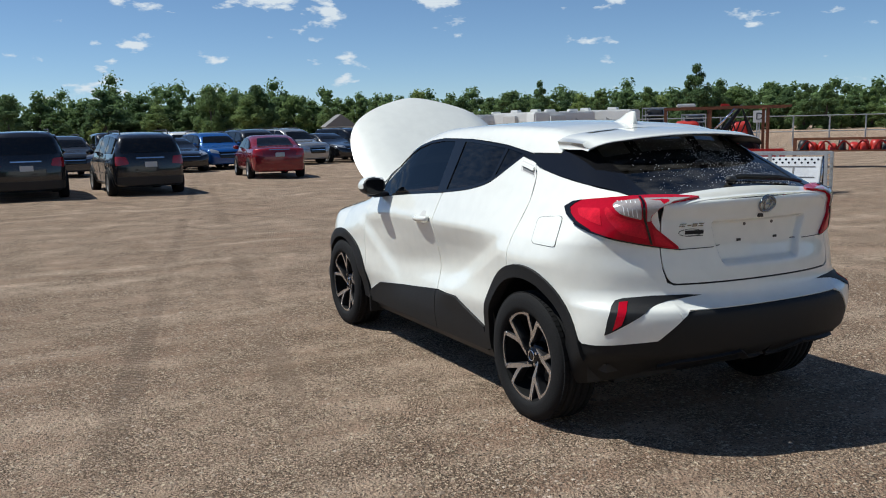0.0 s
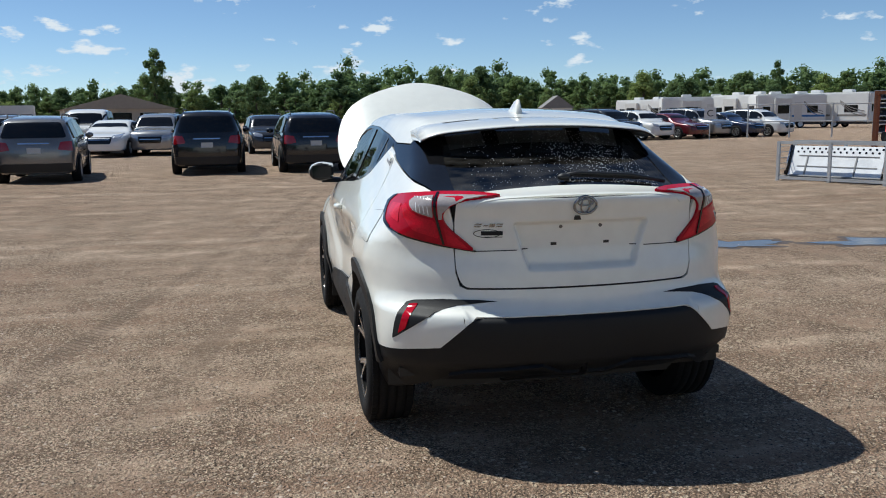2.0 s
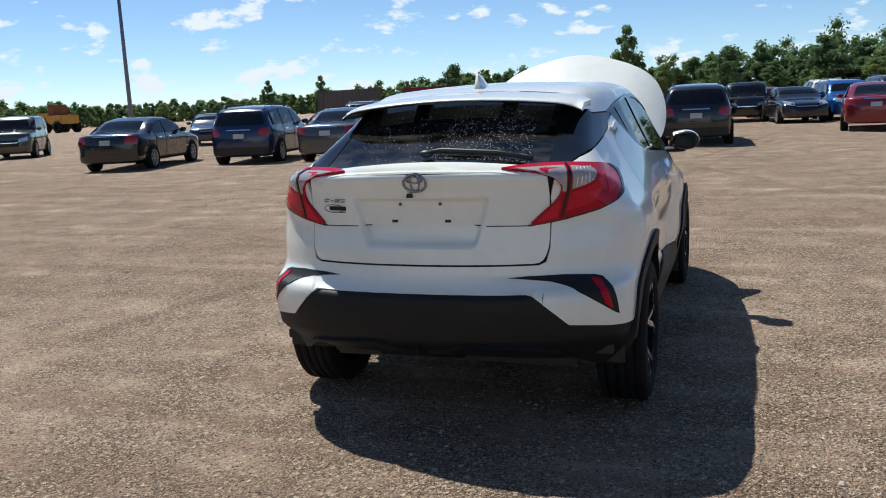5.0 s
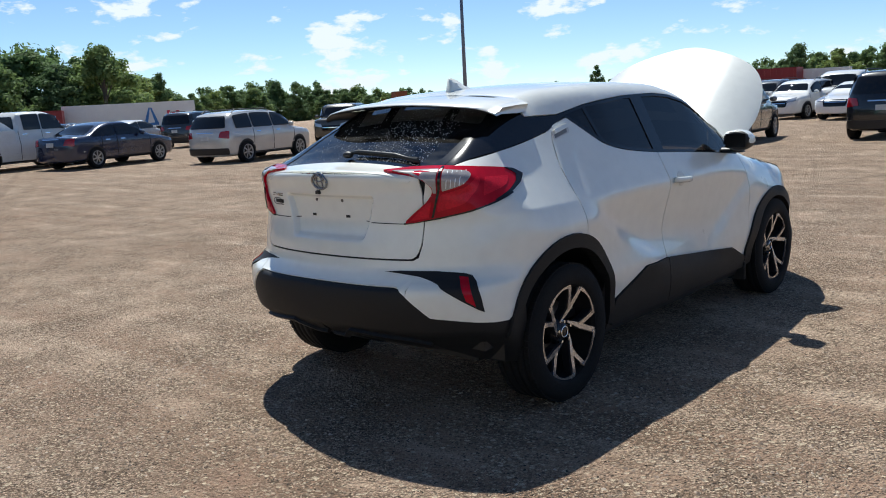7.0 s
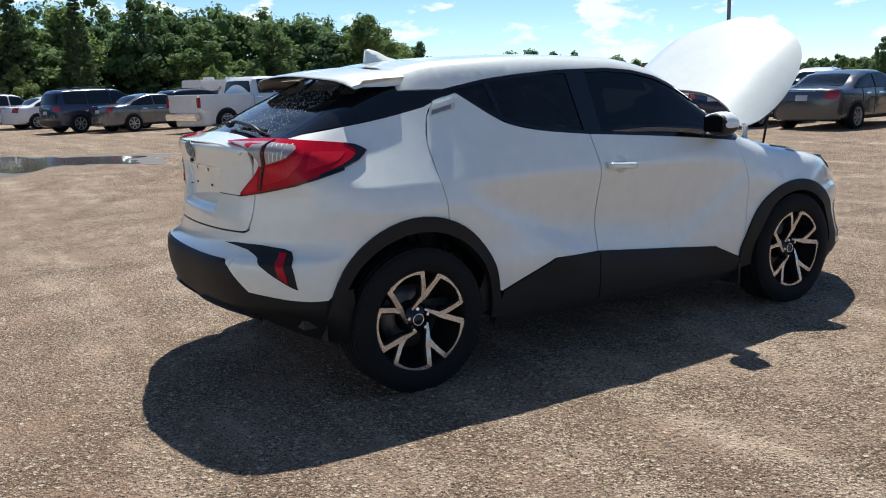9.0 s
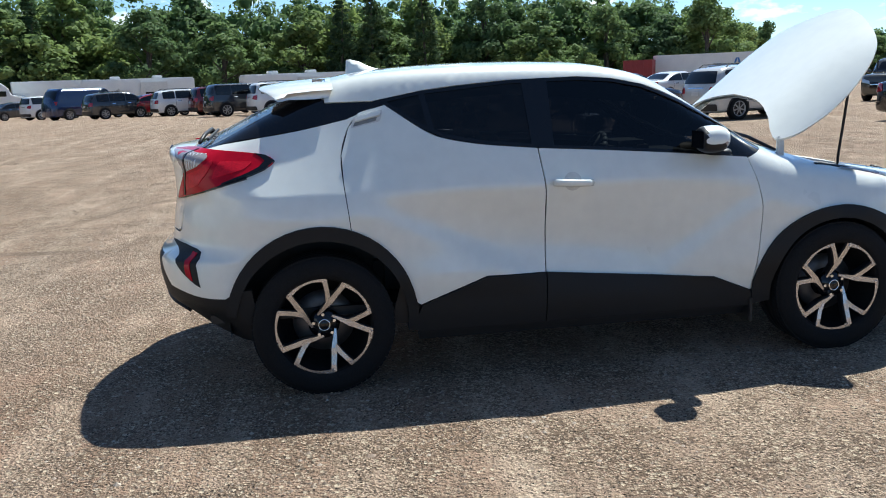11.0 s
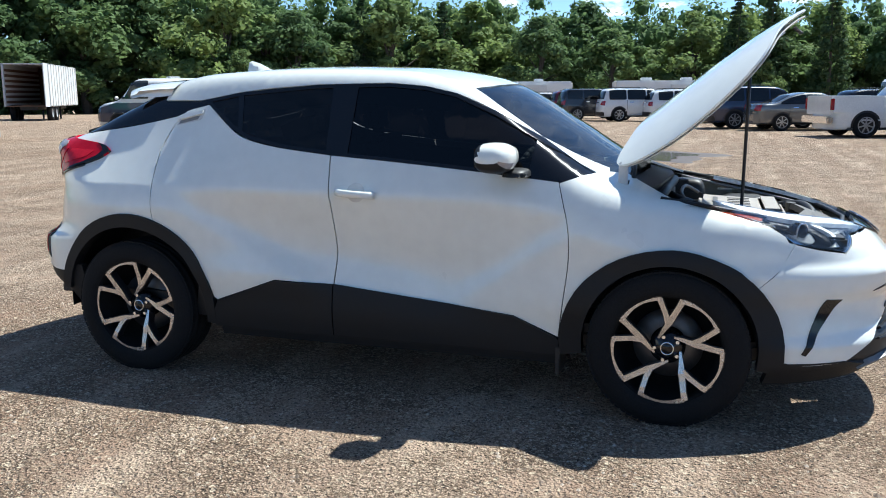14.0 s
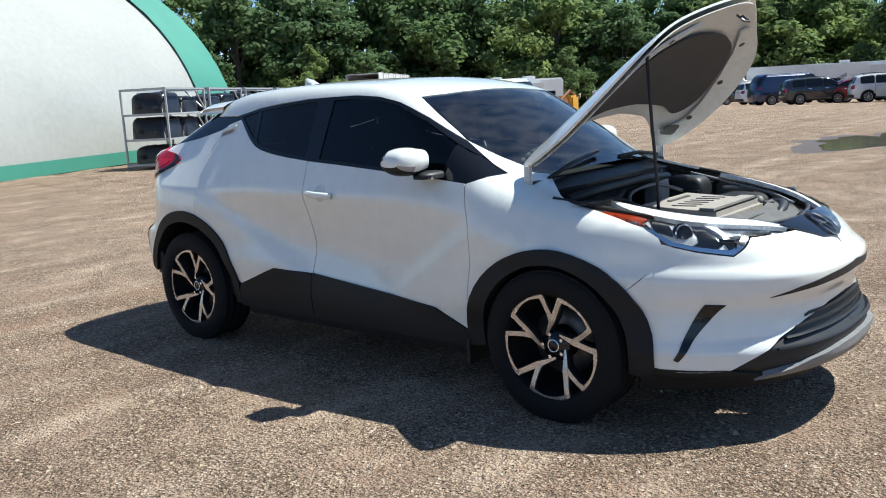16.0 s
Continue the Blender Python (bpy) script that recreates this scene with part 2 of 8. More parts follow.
def rays_of(domain, ab, spec=(0.30, -1.2)):
    a, b = ab[:, 0], ab[:, 1]
    o, z = np.zeros_like(a), np.ones_like(a)
    if domain == "S":
        return np.stack([o, a, b], 1), np.stack([z, o, o], 1)
    if domain == "R":
        return np.stack([a, o + spec[1], b], 1), np.stack([o, -z, o], 1)
    if domain == "F":
        return np.stack([a, o + spec[1], b], 1), np.stack([o, z, o], 1)
    if domain == "T":
        return np.stack([a, b, o + spec[1]], 1), np.stack([o, o, z], 1)
    r = np.radians(a)
    s = -1.0 if domain == "C" else 1.0
    return np.stack([o + spec[0], o + spec[1], b], 1), np.stack([np.cos(r), s * np.sin(r), o], 1)


def surface(F, domain, ab, spec=(0.30, -1.2), reach=2.6):
    """Where rays of that kind leave the body F < 0, and the body's normals there."""
    org, way = rays_of(domain, np.asarray(ab, float), spec)
    ts = np.linspace(0.0, reach, 105)
    lo, hi = np.zeros(len(org)), np.full(len(org), reach)
    found = np.zeros(len(org), bool)
    for t in ts[1:]:
        inside = F(org + way * t) < 0
        lo = np.where(~found & inside, t, lo)
        fresh = ~found & ~inside
        hi = np.where(fresh, t, hi)
        found |= fresh
    for _ in range(22):
        mid = (lo + hi) / 2
        inside = F(org + way * mid[:, None]) < 0
        lo, hi = np.where(inside, mid, lo), np.where(inside, hi, mid)
    p = org + way * ((lo + hi) / 2)[:, None]
    e = 0.004
    g = np.stack([F(p + d) - F(p - d) for d in np.eye(3) * e], 1)
    g /= np.linalg.norm(g, axis=1)[:, None] + 1e-9
    return p, g


def arc(cx, cy, r, a0, a1, n=14):
    return [(cx + r * math.cos(radians(a0 + (a1 - a0) * i / n)), cy + r * math.sin(radians(a0 + (a1 - a0) * i / n))) for i in range(n + 1)]


def rounded(poly, r, n=4):
    """The polygon with its corners cut round by r."""
    out = []
    for i, p in enumerate(poly):
        p, a, b = Vector(p), Vector(poly[i - 1]), Vector(poly[(i + 1) % len(poly)])
        u, v = a - p, b - p
        q = min(r, u.length * 0.45, v.length * 0.45)
        s, e = p + u.normalized() * q, p + v.normalized() * q
        out += [tuple((1 - t) ** 2 * s + 2 * t * (1 - t) * p + t * t * e) for t in (k / n for k in range(n + 1))]
    return out


def spline(pts, per=6):
    """A smooth open line through the points."""
    out = []
    for i in range(len(pts) - 1):
        p0, p1, p2, p3 = (Vector(pts[max(0, min(len(pts) - 1, j))]) for j in (i - 1, i, i + 1, i + 2))
        for k in range(per):
            t = k / per
            out.append(tuple(0.5 * (2 * p1 + (p2 - p0) * t + (2 * p0 - 5 * p1 + 4 * p2 - p3) * t * t + (3 * p1 - p0 - 3 * p2 + p3) * t ** 3)))
    return out + [tuple(pts[-1])]


def fill(poly, step):
    """Points and triangles that fill a polygon with an even net."""
    from mathutils.geometry import delaunay_2d_cdt
    edge = []
    for i, p in enumerate(poly):
        p, q = Vector(p), Vector(poly[(i + 1) % len(poly)])
        n = max(1, round((q - p).length / step))
        edge += [p + (q - p) * (k / n) for k in range(n)]
    pa = np.array([tuple(p) for p in edge])
    x0, y0, x1, y1 = *pa.min(0), *pa.max(0)
    gx, gy = np.meshgrid(np.arange(x0 + step / 2, x1, step), np.arange(y0 + step / 2, y1, step * 0.866))
    gx = gx + (np.arange(gx.shape[0]) % 2)[:, None] * step / 2
    pts = np.stack([gx.ravel(), gy.ravel()], 1)
    a, b = pa, np.roll(pa, -1, 0)
    inside = np.zeros(len(pts), bool)
    near = np.full(len(pts), 9e9)
    for (ax, ay), (bx, by) in zip(a, b):
        if ay != by:
            c = ((ay > pts[:, 1]) != (by > pts[:, 1])) & (pts[:, 0] < (bx - ax) * (pts[:, 1] - ay) / (by - ay) + ax)
            inside ^= c
        dx, dy = bx - ax, by - ay
        t = np.clip(((pts[:, 0] - ax) * dx + (pts[:, 1] - ay) * dy) / (dx * dx + dy * dy + 1e-12), 0, 1)
        near = np.minimum(near, np.hypot(pts[:, 0] - ax - t * dx, pts[:, 1] - ay - t * dy))
    pts = pts[inside & (near > step * 0.45)]
    n = len(edge)
    vs = edge + [Vector(p) for p in pts]
    v, _, f, *_ = delaunay_2d_cdt(vs, [(i, (i + 1) % n) for i in range(n)], [list(range(n))], 1, 1e-6)
    return np.array([tuple(p) for p in v]), [tuple(t) for t in f]


def panel_mesh(name, F, domain, poly, material, step=0.03, off=0.0, thick=0.012, spec=(0.30, -1.2), mirror=False, turn=None, scale_a=1.0, back=False):
    """A sheet of the body F cut to a polygon in the given view, with its edges turned in. mirror: for the other side."""
    ab, tris = fill([(p[0] / scale_a, p[1]) for p in poly], step)
    ab = ab * np.array([scale_a, 1.0])
    p, g = surface(F, domain, ab, spec)
    outer = p + g * off
    inner = outer - g * thick
    count = {}
    for t in tris:
        for i in range(3):
            e = (t[i], t[(i + 1) % 3])
            count[e] = count.get(e, 0) + 1
    rim = [e for e in count if (e[1], e[0]) not in count]
    # keep the faces turned outwards
    t0 = tris[0]
    face_n = np.cross(outer[t0[1]] - outer[t0[0]], outer[t0[2]] - outer[t0[0]])
    flip = float(face_n @ g[t0[0]]) < 0
    verts, norms = list(outer), list(g)
    faces = [t[::-1] if flip else t for t in tris]
    if thick:
        for i, j in rim:
            d = outer[j] - outer[i]
            w = np.cross(d, g[i]) * (-1 if flip else 1)
            w = w / (np.linalg.norm(w) + 1e-9)
            k = len(verts)
            verts += [outer[i], outer[j], inner[j], inner[i]]
            norms += [w, w, w, w]
            faces.append((k, k + 3, k + 2, k + 1) if not flip else (k, k + 1, k + 2, k + 3))
        if back:
            k = len(verts)
            verts += list(inner)
            norms += list(-g)
            faces += [tuple(i + k for i in (t if flip else t[::-1])) for t in tris]
    verts, norms = np.array(verts), np.array(norms)
    if mirror:
        verts, norms = verts * (-1, 1, 1), norms * (-1, 1, 1)
        faces = [f[::-1] for f in faces]
    if turn is not None:
        r = np.array(turn.to_3x3())
        verts = verts @ r.T + np.array(turn.translation)
        norms = norms @ r.T
    return mesh_from(name, verts, faces, material, True, norms)

# ---- ground ----
def gravel_material():
    m = bpy.data.materials.new("gravel")
    n, l, b = nodes_of(m)
    co = n.new("ShaderNodeTexCoord")

    def tex(kind, scale, **kw):
        t = n.new(kind)
        t.inputs["Scale"].default_value = scale
        for k, v in kw.items():
            t.inputs[k].default_value = v
        l.new(co.outputs["Object"], t.inputs["Vector"])
        return t

    def mixc(fac, a, c, mode="MIX"):
        x = n.new("ShaderNodeMix")
        x.data_type, x.blend_type = "RGBA", mode
        if isinstance(fac, float):
            x.inputs[0].default_value = fac
        else:
            l.new(fac, x.inputs[0])
        for i, v in ((6, a), (7, c)):
            if isinstance(v, tuple):
                x.inputs[i].default_value = (*v, 1)
            else:
                l.new(v, x.inputs[i])
        return x.outputs[2]

    def ramp(src, a, c):
        r = n.new("ShaderNodeMapRange")
        r.inputs["From Min"].default_value, r.inputs["From Max"].default_value = a, c
        l.new(src, r.inputs["Value"])
        return r.outputs["Result"]

    broad = tex("ShaderNodeTexNoise", 0.22, Detail=4.0, Roughness=0.6)
    patch = tex("ShaderNodeTexNoise", 0.9, Detail=6.0, Roughness=0.65)
    damp = tex("ShaderNodeTexNoise", 0.42, Detail=7.0, Roughness=0.7, Distortion=0.8)
    mix_noise = tex("ShaderNodeTexNoise", 1.7, Detail=8.0, Roughness=0.7)
    mid = tex("ShaderNodeTexNoise", 11.0, Detail=8.0, Roughness=0.75)
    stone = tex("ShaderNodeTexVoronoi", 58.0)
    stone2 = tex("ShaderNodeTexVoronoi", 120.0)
    grit = tex("ShaderNodeTexNoise", 260.0, Detail=3.0)
    # tyre lanes: noise stretched along the lot's driving direction
    lane_map = n.new("ShaderNodeMapping")
    lane_map.inputs["Rotation"].default_value = (0, 0, radians(68))
    lane_map.inputs["Scale"].default_value = (0.16, 2.4, 1)
    lane = n.new("ShaderNodeTexNoise")
    lane.inputs["Scale"].default_value, lane.inputs["Detail"].default_value = 1.0, 5.0
    l.new(co.outputs["Object"], lane_map.inputs["Vector"])
    l.new(lane_map.outputs["Vector"], lane.inputs["Vector"])
    c = mixc(ramp(patch.outputs["Fac"], 0.36, 0.64), (0.345, 0.232, 0.168), (0.480, 0.348, 0.262))
    c = mixc(ramp(broad.outputs["Fac"], 0.46, 0.62), c, (0.330, 0.212, 0.150))
    c = mixc(ramp(lane.outputs["Fac"], 0.46, 0.66), c, (0.570, 0.430, 0.330))
    c = mixc(ramp(damp.outputs["Fac"], 0.55, 0.70), c, (0.250, 0.165, 0.110))
    c = mixc(ramp(mid.outputs["Fac"], 0.26, 0.44), (0.200, 0.138, 0.096), c)
    sep = n.new("ShaderNodeSeparateColor")
    l.new(stone.outputs["Color"], sep.inputs["Color"])
    sep2 = n.new("ShaderNodeSeparateColor")
    l.new(stone2.outputs["Color"], sep2.inputs["Color"])
    loose = ramp(mix_noise.outputs["Fac"], 0.36, 0.58)

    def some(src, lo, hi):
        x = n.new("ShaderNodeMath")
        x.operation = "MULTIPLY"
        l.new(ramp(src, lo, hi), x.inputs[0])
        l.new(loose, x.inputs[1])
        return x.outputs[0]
    c = mixc(some(sep.outputs[0], 0.82, 0.90), c, (0.60, 0.49, 0.375))
    c = mixc(some(sep2.outputs[0], 0.74, 0.82), c, (0.60, 0.48, 0.36))
    c = mixc(some(sep2.outputs[1], 0.70, 0.82), c, (0.120, 0.086, 0.062))
    # gaps between stones: their shade is put in as darker colour
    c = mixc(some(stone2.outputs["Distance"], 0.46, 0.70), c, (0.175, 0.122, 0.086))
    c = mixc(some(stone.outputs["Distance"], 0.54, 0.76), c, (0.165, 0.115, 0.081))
    c = mixc(ramp(sep.outputs[1], 0.93, 0.99), c, (0.56, 0.46, 0.35))
    c = mixc(ramp(sep2.outputs[2], 0.92, 0.99), c, (0.06, 0.046, 0.036))
    # pressed tyre tracks with lug marks
    worn = ramp(damp.outputs["Fac"], 0.38, 0.58)
    for (nx, ny), off, half, lugs in (((0.982, -0.190), -1.744, 0.11, 0.0), ((0.977, -0.211), -2.668, 0.10, 0.5), ((0.42, 0.907), -4.4, 0.12, 0.4), ((0.42, 0.907), -6.0, 0.12, 0.3), ((0.93, 0.367), 4.9, 0.12, 0.4), ((0.93, 0.367), 6.45, 0.12, 0.0)):
        dot, sub_, ab, fall, mul = (n.new("ShaderNodeVectorMath"), n.new("ShaderNodeMath"), n.new("ShaderNodeMath"), n.new("ShaderNodeMapRange"), n.new("ShaderNodeMath"))
        dot.operation, sub_.operation, ab.operation, mul.operation = "DOT_PRODUCT", "SUBTRACT", "ABSOLUTE", "MULTIPLY"
        dot.inputs[1].default_value = (nx, ny, 0)
        sub_.inputs[1].default_value = off
        l.new(co.outputs["Object"], dot.inputs[0])
        l.new(dot.outputs["Value"], sub_.inputs[0])
        l.new(sub_.outputs[0], ab.inputs[0])
        l.new(ab.outputs[0], fall.inputs["Value"])
        fall.inputs["From Min"].default_value, fall.inputs["From Max"].default_value = half, half * 0.72
        l.new(fall.outputs["Result"], mul.inputs[0])
        l.new(worn, mul.inputs[1])
        soft = n.new("ShaderNodeMath")
        soft.operation = "MULTIPLY"
        soft.inputs[1].default_value = 0.45
        l.new(mul.outputs[0], soft.inputs[0])
        c = mixc(soft.outputs[0], c, (0.196, 0.142, 0.104))
        if lugs:
            along, wave, cut = n.new("ShaderNodeVectorMath"), n.new("ShaderNodeMath"), n.new("ShaderNodeMath")
            along.operation, wave.operation, cut.operation = "DOT_PRODUCT", "SINE", "MULTIPLY"
            along.inputs[1].default_value = (-ny * 95 + nx * 60, nx * 95 + ny * 60, 0)
            l.new(co.outputs["Object"], along.inputs[0])
            l.new(along.outputs["Value"], wave.inputs[0])
            l.new(ramp(wave.outputs[0], 0.2, 0.9), cut.inputs[0])
            l.new(mul.outputs[0], cut.inputs[1])
            k2 = n.new("ShaderNodeMath")
            k2.operation = "MULTIPLY"
            k2.inputs[1].default_value = lugs
            l.new(cut.outputs[0], k2.inputs[0])
            c = mixc(k2.outputs[0], c, (0.085, 0.062, 0.046))
    c = mixc(1.0, c, (0.995, 0.975, 0.915), "MULTIPLY")
    g = n.new("ShaderNodeMapRange")
    g.inputs["From Min"].default_value, g.inputs["From Max"].default_value = 0.3, 0.7
    g.inputs["To Min"].default_value, g.inputs["To Max"].default_value = 0.80, 1.44
    l.new(grit.outputs["Fac"], g.inputs["Value"])
    sc = n.new("ShaderNodeVectorMath")
    sc.operation = "SCALE"
    l.new(c, sc.inputs[0])
    l.new(g.outputs["Result"], sc.inputs["Scale"])
    l.new(sc.outputs[0], b.inputs["Base Color"])
    b.inputs["Roughness"].default_value = 0.93
    b.inputs["Specular IOR Level"].default_value = 0.25
    h = n.new("ShaderNodeMath")
    h.operation = "MULTIPLY_ADD"
    h.inputs[1].default_value = 0.55
    l.new(stone.outputs["Distance"], h.inputs[0])
    h2 = n.new("ShaderNodeMath")
    h2.operation = "MULTIPLY_ADD"
    h2.inputs[1].default_value = 0.35
    l.new(stone2.outputs["Distance"], h2.inputs[0])
    l.new(mid.outputs["Fac"], h2.inputs[2])
    l.new(h2.outputs[0], h.inputs[2])
    bp = n.new("ShaderNodeBump")
    bp.inputs["Strength"].default_value, bp.inputs["Distance"].default_value = 1.0, 0.040
    l.new(h.outputs[0], bp.inputs["Height"])
    l.new(bp.outputs["Normal"], b.inputs["Normal"])
    return m


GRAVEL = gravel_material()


def ground_height(x, y):
    """Shallow swells and tyre ruts; level where the white car stands."""
    r = np.hypot(x, y)
    far = np.clip((r - 3.0) / 8.0, 0, 1)
    h = 0.03 * np.sin(x * 0.31 + 1.3) * np.cos(y * 0.27) * far
    a = radians(68)
    u = -x * math.sin(a) + y * math.cos(a)
    h += 0.012 * np.sin(u * 3.1 + np.sin(x * 0.5) * 0.8) * np.clip((r - 2.4) / 3.0, 0, 1) * np.clip(1.6 - r / 40, 0, 1)
    h = h * np.clip(1.5 - r / 60, 0, 1)
    # level hollows where water stands
    for px, py, pr in POOLS:
        k = np.clip((np.hypot(x - px, y - py) / pr - 1.0) / 0.8, 0, 1)
        h = h * k * k * (3 - 2 * k)
    # the lot falls away to the west
    away = np.clip(-0.93 * x - 0.30 * y - 36.0, 0, 130)
    return h - 0.0165 * away * away / (away + 12.0)


POOLS = ((3.6, 3.3, 1.6), (5.5, 3.0, 1.2), (-16.4, -1.1, 5.0))


def build_ground():
    s = np.linspace(-1, 1, 261)
    c = np.sinh(s * 7.6) / math.sinh(7.6) * 1600
    gx, gy = np.meshgrid(c, c)
    gz = ground_height(gx, gy)
    n = len(c)
    idx = np.arange(n * n).reshape(n, n)
    f = np.stack([idx[:-1, :-1], idx[:-1, 1:], idx[1:, 1:], idx[1:, :-1]], -1).reshape(-1, 4)
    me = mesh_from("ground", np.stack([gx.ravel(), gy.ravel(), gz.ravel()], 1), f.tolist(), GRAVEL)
    tagged(put("ground", me), "brown gravel and packed dirt lot with ruts and puddles", "ground", kind="structure")


build_ground()


# ---- trees ----
def leaf_material(name, color, vary=0.35):
    m = bpy.data.materials.new(name)
    n, l, b = nodes_of(m)
    geo, info = n.new("ShaderNodeNewGeometry"), n.new("ShaderNodeObjectInfo")
    add, rm, sc = n.new("ShaderNodeMath"), n.new("ShaderNodeMapRange"), n.new("ShaderNodeVectorMath")
    add.operation = "ADD"
    sc.operation = "SCALE"
    l.new(geo.outputs["Random Per Island"], add.inputs[0])
    l.new(info.outputs["Random"], add.inputs[1])
    rm.inputs["From Max"].default_value = 2.0
    rm.inputs["To Min"].default_value, rm.inputs["To Max"].default_value = 1 - vary, 1 + vary
    l.new(add.outputs[0], rm.inputs["Value"])
    hue = n.new("ShaderNodeMix")
    hue.data_type = "RGBA"
    hue.inputs[6].default_value = (*color, 1)
    hue.inputs[7].default_value = (color[0] * 1.25, color[1] * 1.10, color[2] * 0.92, 1)
    l.new(info.outputs["Random"], hue.inputs[0])
    l.new(hue.outputs[2], sc.inputs[0])
    l.new(rm.outputs["Result"], sc.inputs["Scale"])
    l.new(sc.outputs[0], b.inputs["Base Color"])
    b.inputs["Roughness"].default_value = 0.75
    b.inputs["Specular IOR Level"].default_value = 0.2
    tr, mix = n.new("ShaderNodeBsdfTranslucent"), n.new("ShaderNodeMixShader")
    l.new(sc.outputs[0], tr.inputs["Color"])
    mix.inputs[0].default_value = 0.45
    l.new(b.outputs[0], mix.inputs[1])
    l.new(tr.outputs[0], mix.inputs[2])
    l.new(mix.outputs[0], n["Material Output"].inputs["Surface"])
    return m


BARK = mat("bark", (0.10, 0.08, 0.065), 0.9, vary=0.35, scale=8, fine=60, bump=0.5)
LEAF = leaf_material("broad_leaves", (0.128, 0.205, 0.088))
LEAF_LIGHT = leaf_material("light_leaves", (0.185, 0.265, 0.100))
NEEDLE = leaf_material("spruce_needles", (0.058, 0.100, 0.048))


def clump_cores(rng, centres, radii, squash=0.8):
    """Uneven solid hearts of the leaf clumps, so that a crown is not see-through."""
    bm = bmesh.new()
    bmesh.ops.create_icosphere(bm, subdivisions=1, radius=1)
    bv = np.array([tuple(q.co) for q in bm.verts])
    bf = np.array([[q.index for q in face.verts] for face in bm.faces])
    bm.free()
    n, m = len(centres), len(bv)
    k = np.clip(1 + 0.20 * rng.normal(size=(n, m)), 0.5, 1.4)
    v = centres[:, None] + bv[None] * (radii[:, None] * k)[..., None] * np.array([1, 1, squash])
    f = bf[None] + (np.arange(n) * m)[:, None, None]
    return v.reshape(-1, 3), f.reshape(-1, 3)


def with_cores(rng, centres, radii, per, size, squash=0.8, core=0.60):
    v, f = leaf_quads(rng, centres, radii, per, size, squash)
    cv, cf = clump_cores(rng, centres, radii * core, squash)
    return np.concatenate([v, cv]), f.tolist() + (cf + len(v)).tolist()


def leaf_quads(rng, centres, radii, per, size, squash=0.8):
    """Small turned leaf clumps, each a bent pair of triangles, scattered in the outer part of some blobs."""
    k = np.repeat(np.arange(len(centres)), per)
    d = rng.normal(size=(len(k), 3))
    d /= np.linalg.norm(d, axis=1)[:, None]
    r = radii[k] * (0.42 + 0.66 * rng.random(len(k)))
    p = centres[k] + d * r[:, None] * np.array([1, 1, squash])
    nrm = d + rng.normal(size=d.shape) * 0.55
    nrm[:, 2] += 0.25
    nrm /= np.linalg.norm(nrm, axis=1)[:, None]
    t = np.cross(nrm, rng.normal(size=d.shape))
    t /= np.linalg.norm(t, axis=1)[:, None]
    b = np.cross(nrm, t)
    s = size * (0.6 + 0.8 * rng.random(len(k)))[:, None]
    v = np.stack([p - t * s, p - b * s * 0.6 + nrm * s * 0.2, p + t * s, p + b * s * 0.6 + nrm * s * 0.2], 1)
    i = np.arange(len(k)) * 4
    return v.reshape(-1, 3), np.stack([i, i + 1, i + 2, i + 3], 1)


def trunk_mesh(rng, h, limbs, r0):
    bm = bmesh.new()

    def cone(a, b, r1, r2):
        a, b = Vector(a), Vector(b)
        bmesh.ops.create_cone(bm, cap_ends=True, segments=7, radius1=r1, radius2=r2, depth=(b - a).length,
                              matrix=Matrix.Translation((a + b) / 2) @ (b - a).to_track_quat("Z", "Y").to_matrix().to_4x4())
    cone((0, 0, -0.02), (0.02 * h, 0, h * 0.35), r0, r0 * 0.7)
    cone((0.02 * h, 0, h * 0.34), (0, 0.02 * h, h * 0.85), r0 * 0.7, r0 * 0.12)
    for tip in limbs:
        z = tip[2] * (0.45 + 0.3 * rng.random())
        cone((0, 0, min(z, h * 0.7)), tuple(tip), r0 * 0.3, r0 * 0.06)
    me = bpy.data.meshes.new("trunk")
    bm.to_mesh(me)
    bm.free()
    me.materials.append(BARK)
    return me


def broad_tree(seed, width, material, gaps=0.0, per=170, low=0.10):
    """A broad-leaved tree 1 m high, to be scaled: tapered trunk, limbs, and a crown of leaf clumps."""
    rng = np.random.default_rng(seed)
    n = 52
    c = []
    while len(c) < n:
        p = rng.uniform(-1, 1, 3)
        if np.linalg.norm(p) < 1:
            z = low + (1 - low) * (0.5 + 0.5 * p[2])
            wide = 1.08 - max(0.0, (z - 0.30) / 0.75) ** 1.7
            c.append((p[0] * width * wide, p[1] * width * wide, z * 0.93))
    c = np.array(c)
    rad = rng.uniform(0.045, 0.130, n) * (1 - gaps * 0.4)
    v, f = with_cores(rng, c, rad, per, 0.0185, 0.8, 0.46)
    tree = empty("tree")
    put("trunk", trunk_mesh(rng, 0.9, c[::5], 0.028), tree)
    put("crown", mesh_from("crown", v, f, material, True), tree)
    return tree


def spruce(seed):
    rng = np.random.default_rng(seed)
    pts, rad = [], []
    for i in range(26):
        z = 0.10 + 0.9 * i / 26
        w = 0.20 * (1 - z) + 0.012
        for k in range(max(3, int(9 * (1 - z)) + 2)):
            a = rng.random() * 6.28
            pts.append((math.cos(a) * w * 0.75, math.sin(a) * w * 0.75, z - w * 0.25 * rng.random()))
            rad.append(0.012 + w * 0.40)
    v, f = leaf_quads(rng, np.array(pts), np.array(rad), 26, 0.017, 0.35)
    tree = empty("spruce_tree")
    put("trunk", trunk_mesh(rng, 1.0, [], 0.018), tree)
    put("crown", mesh_from("crown", v, f.tolist(), NEEDLE, False), tree)
    return tree


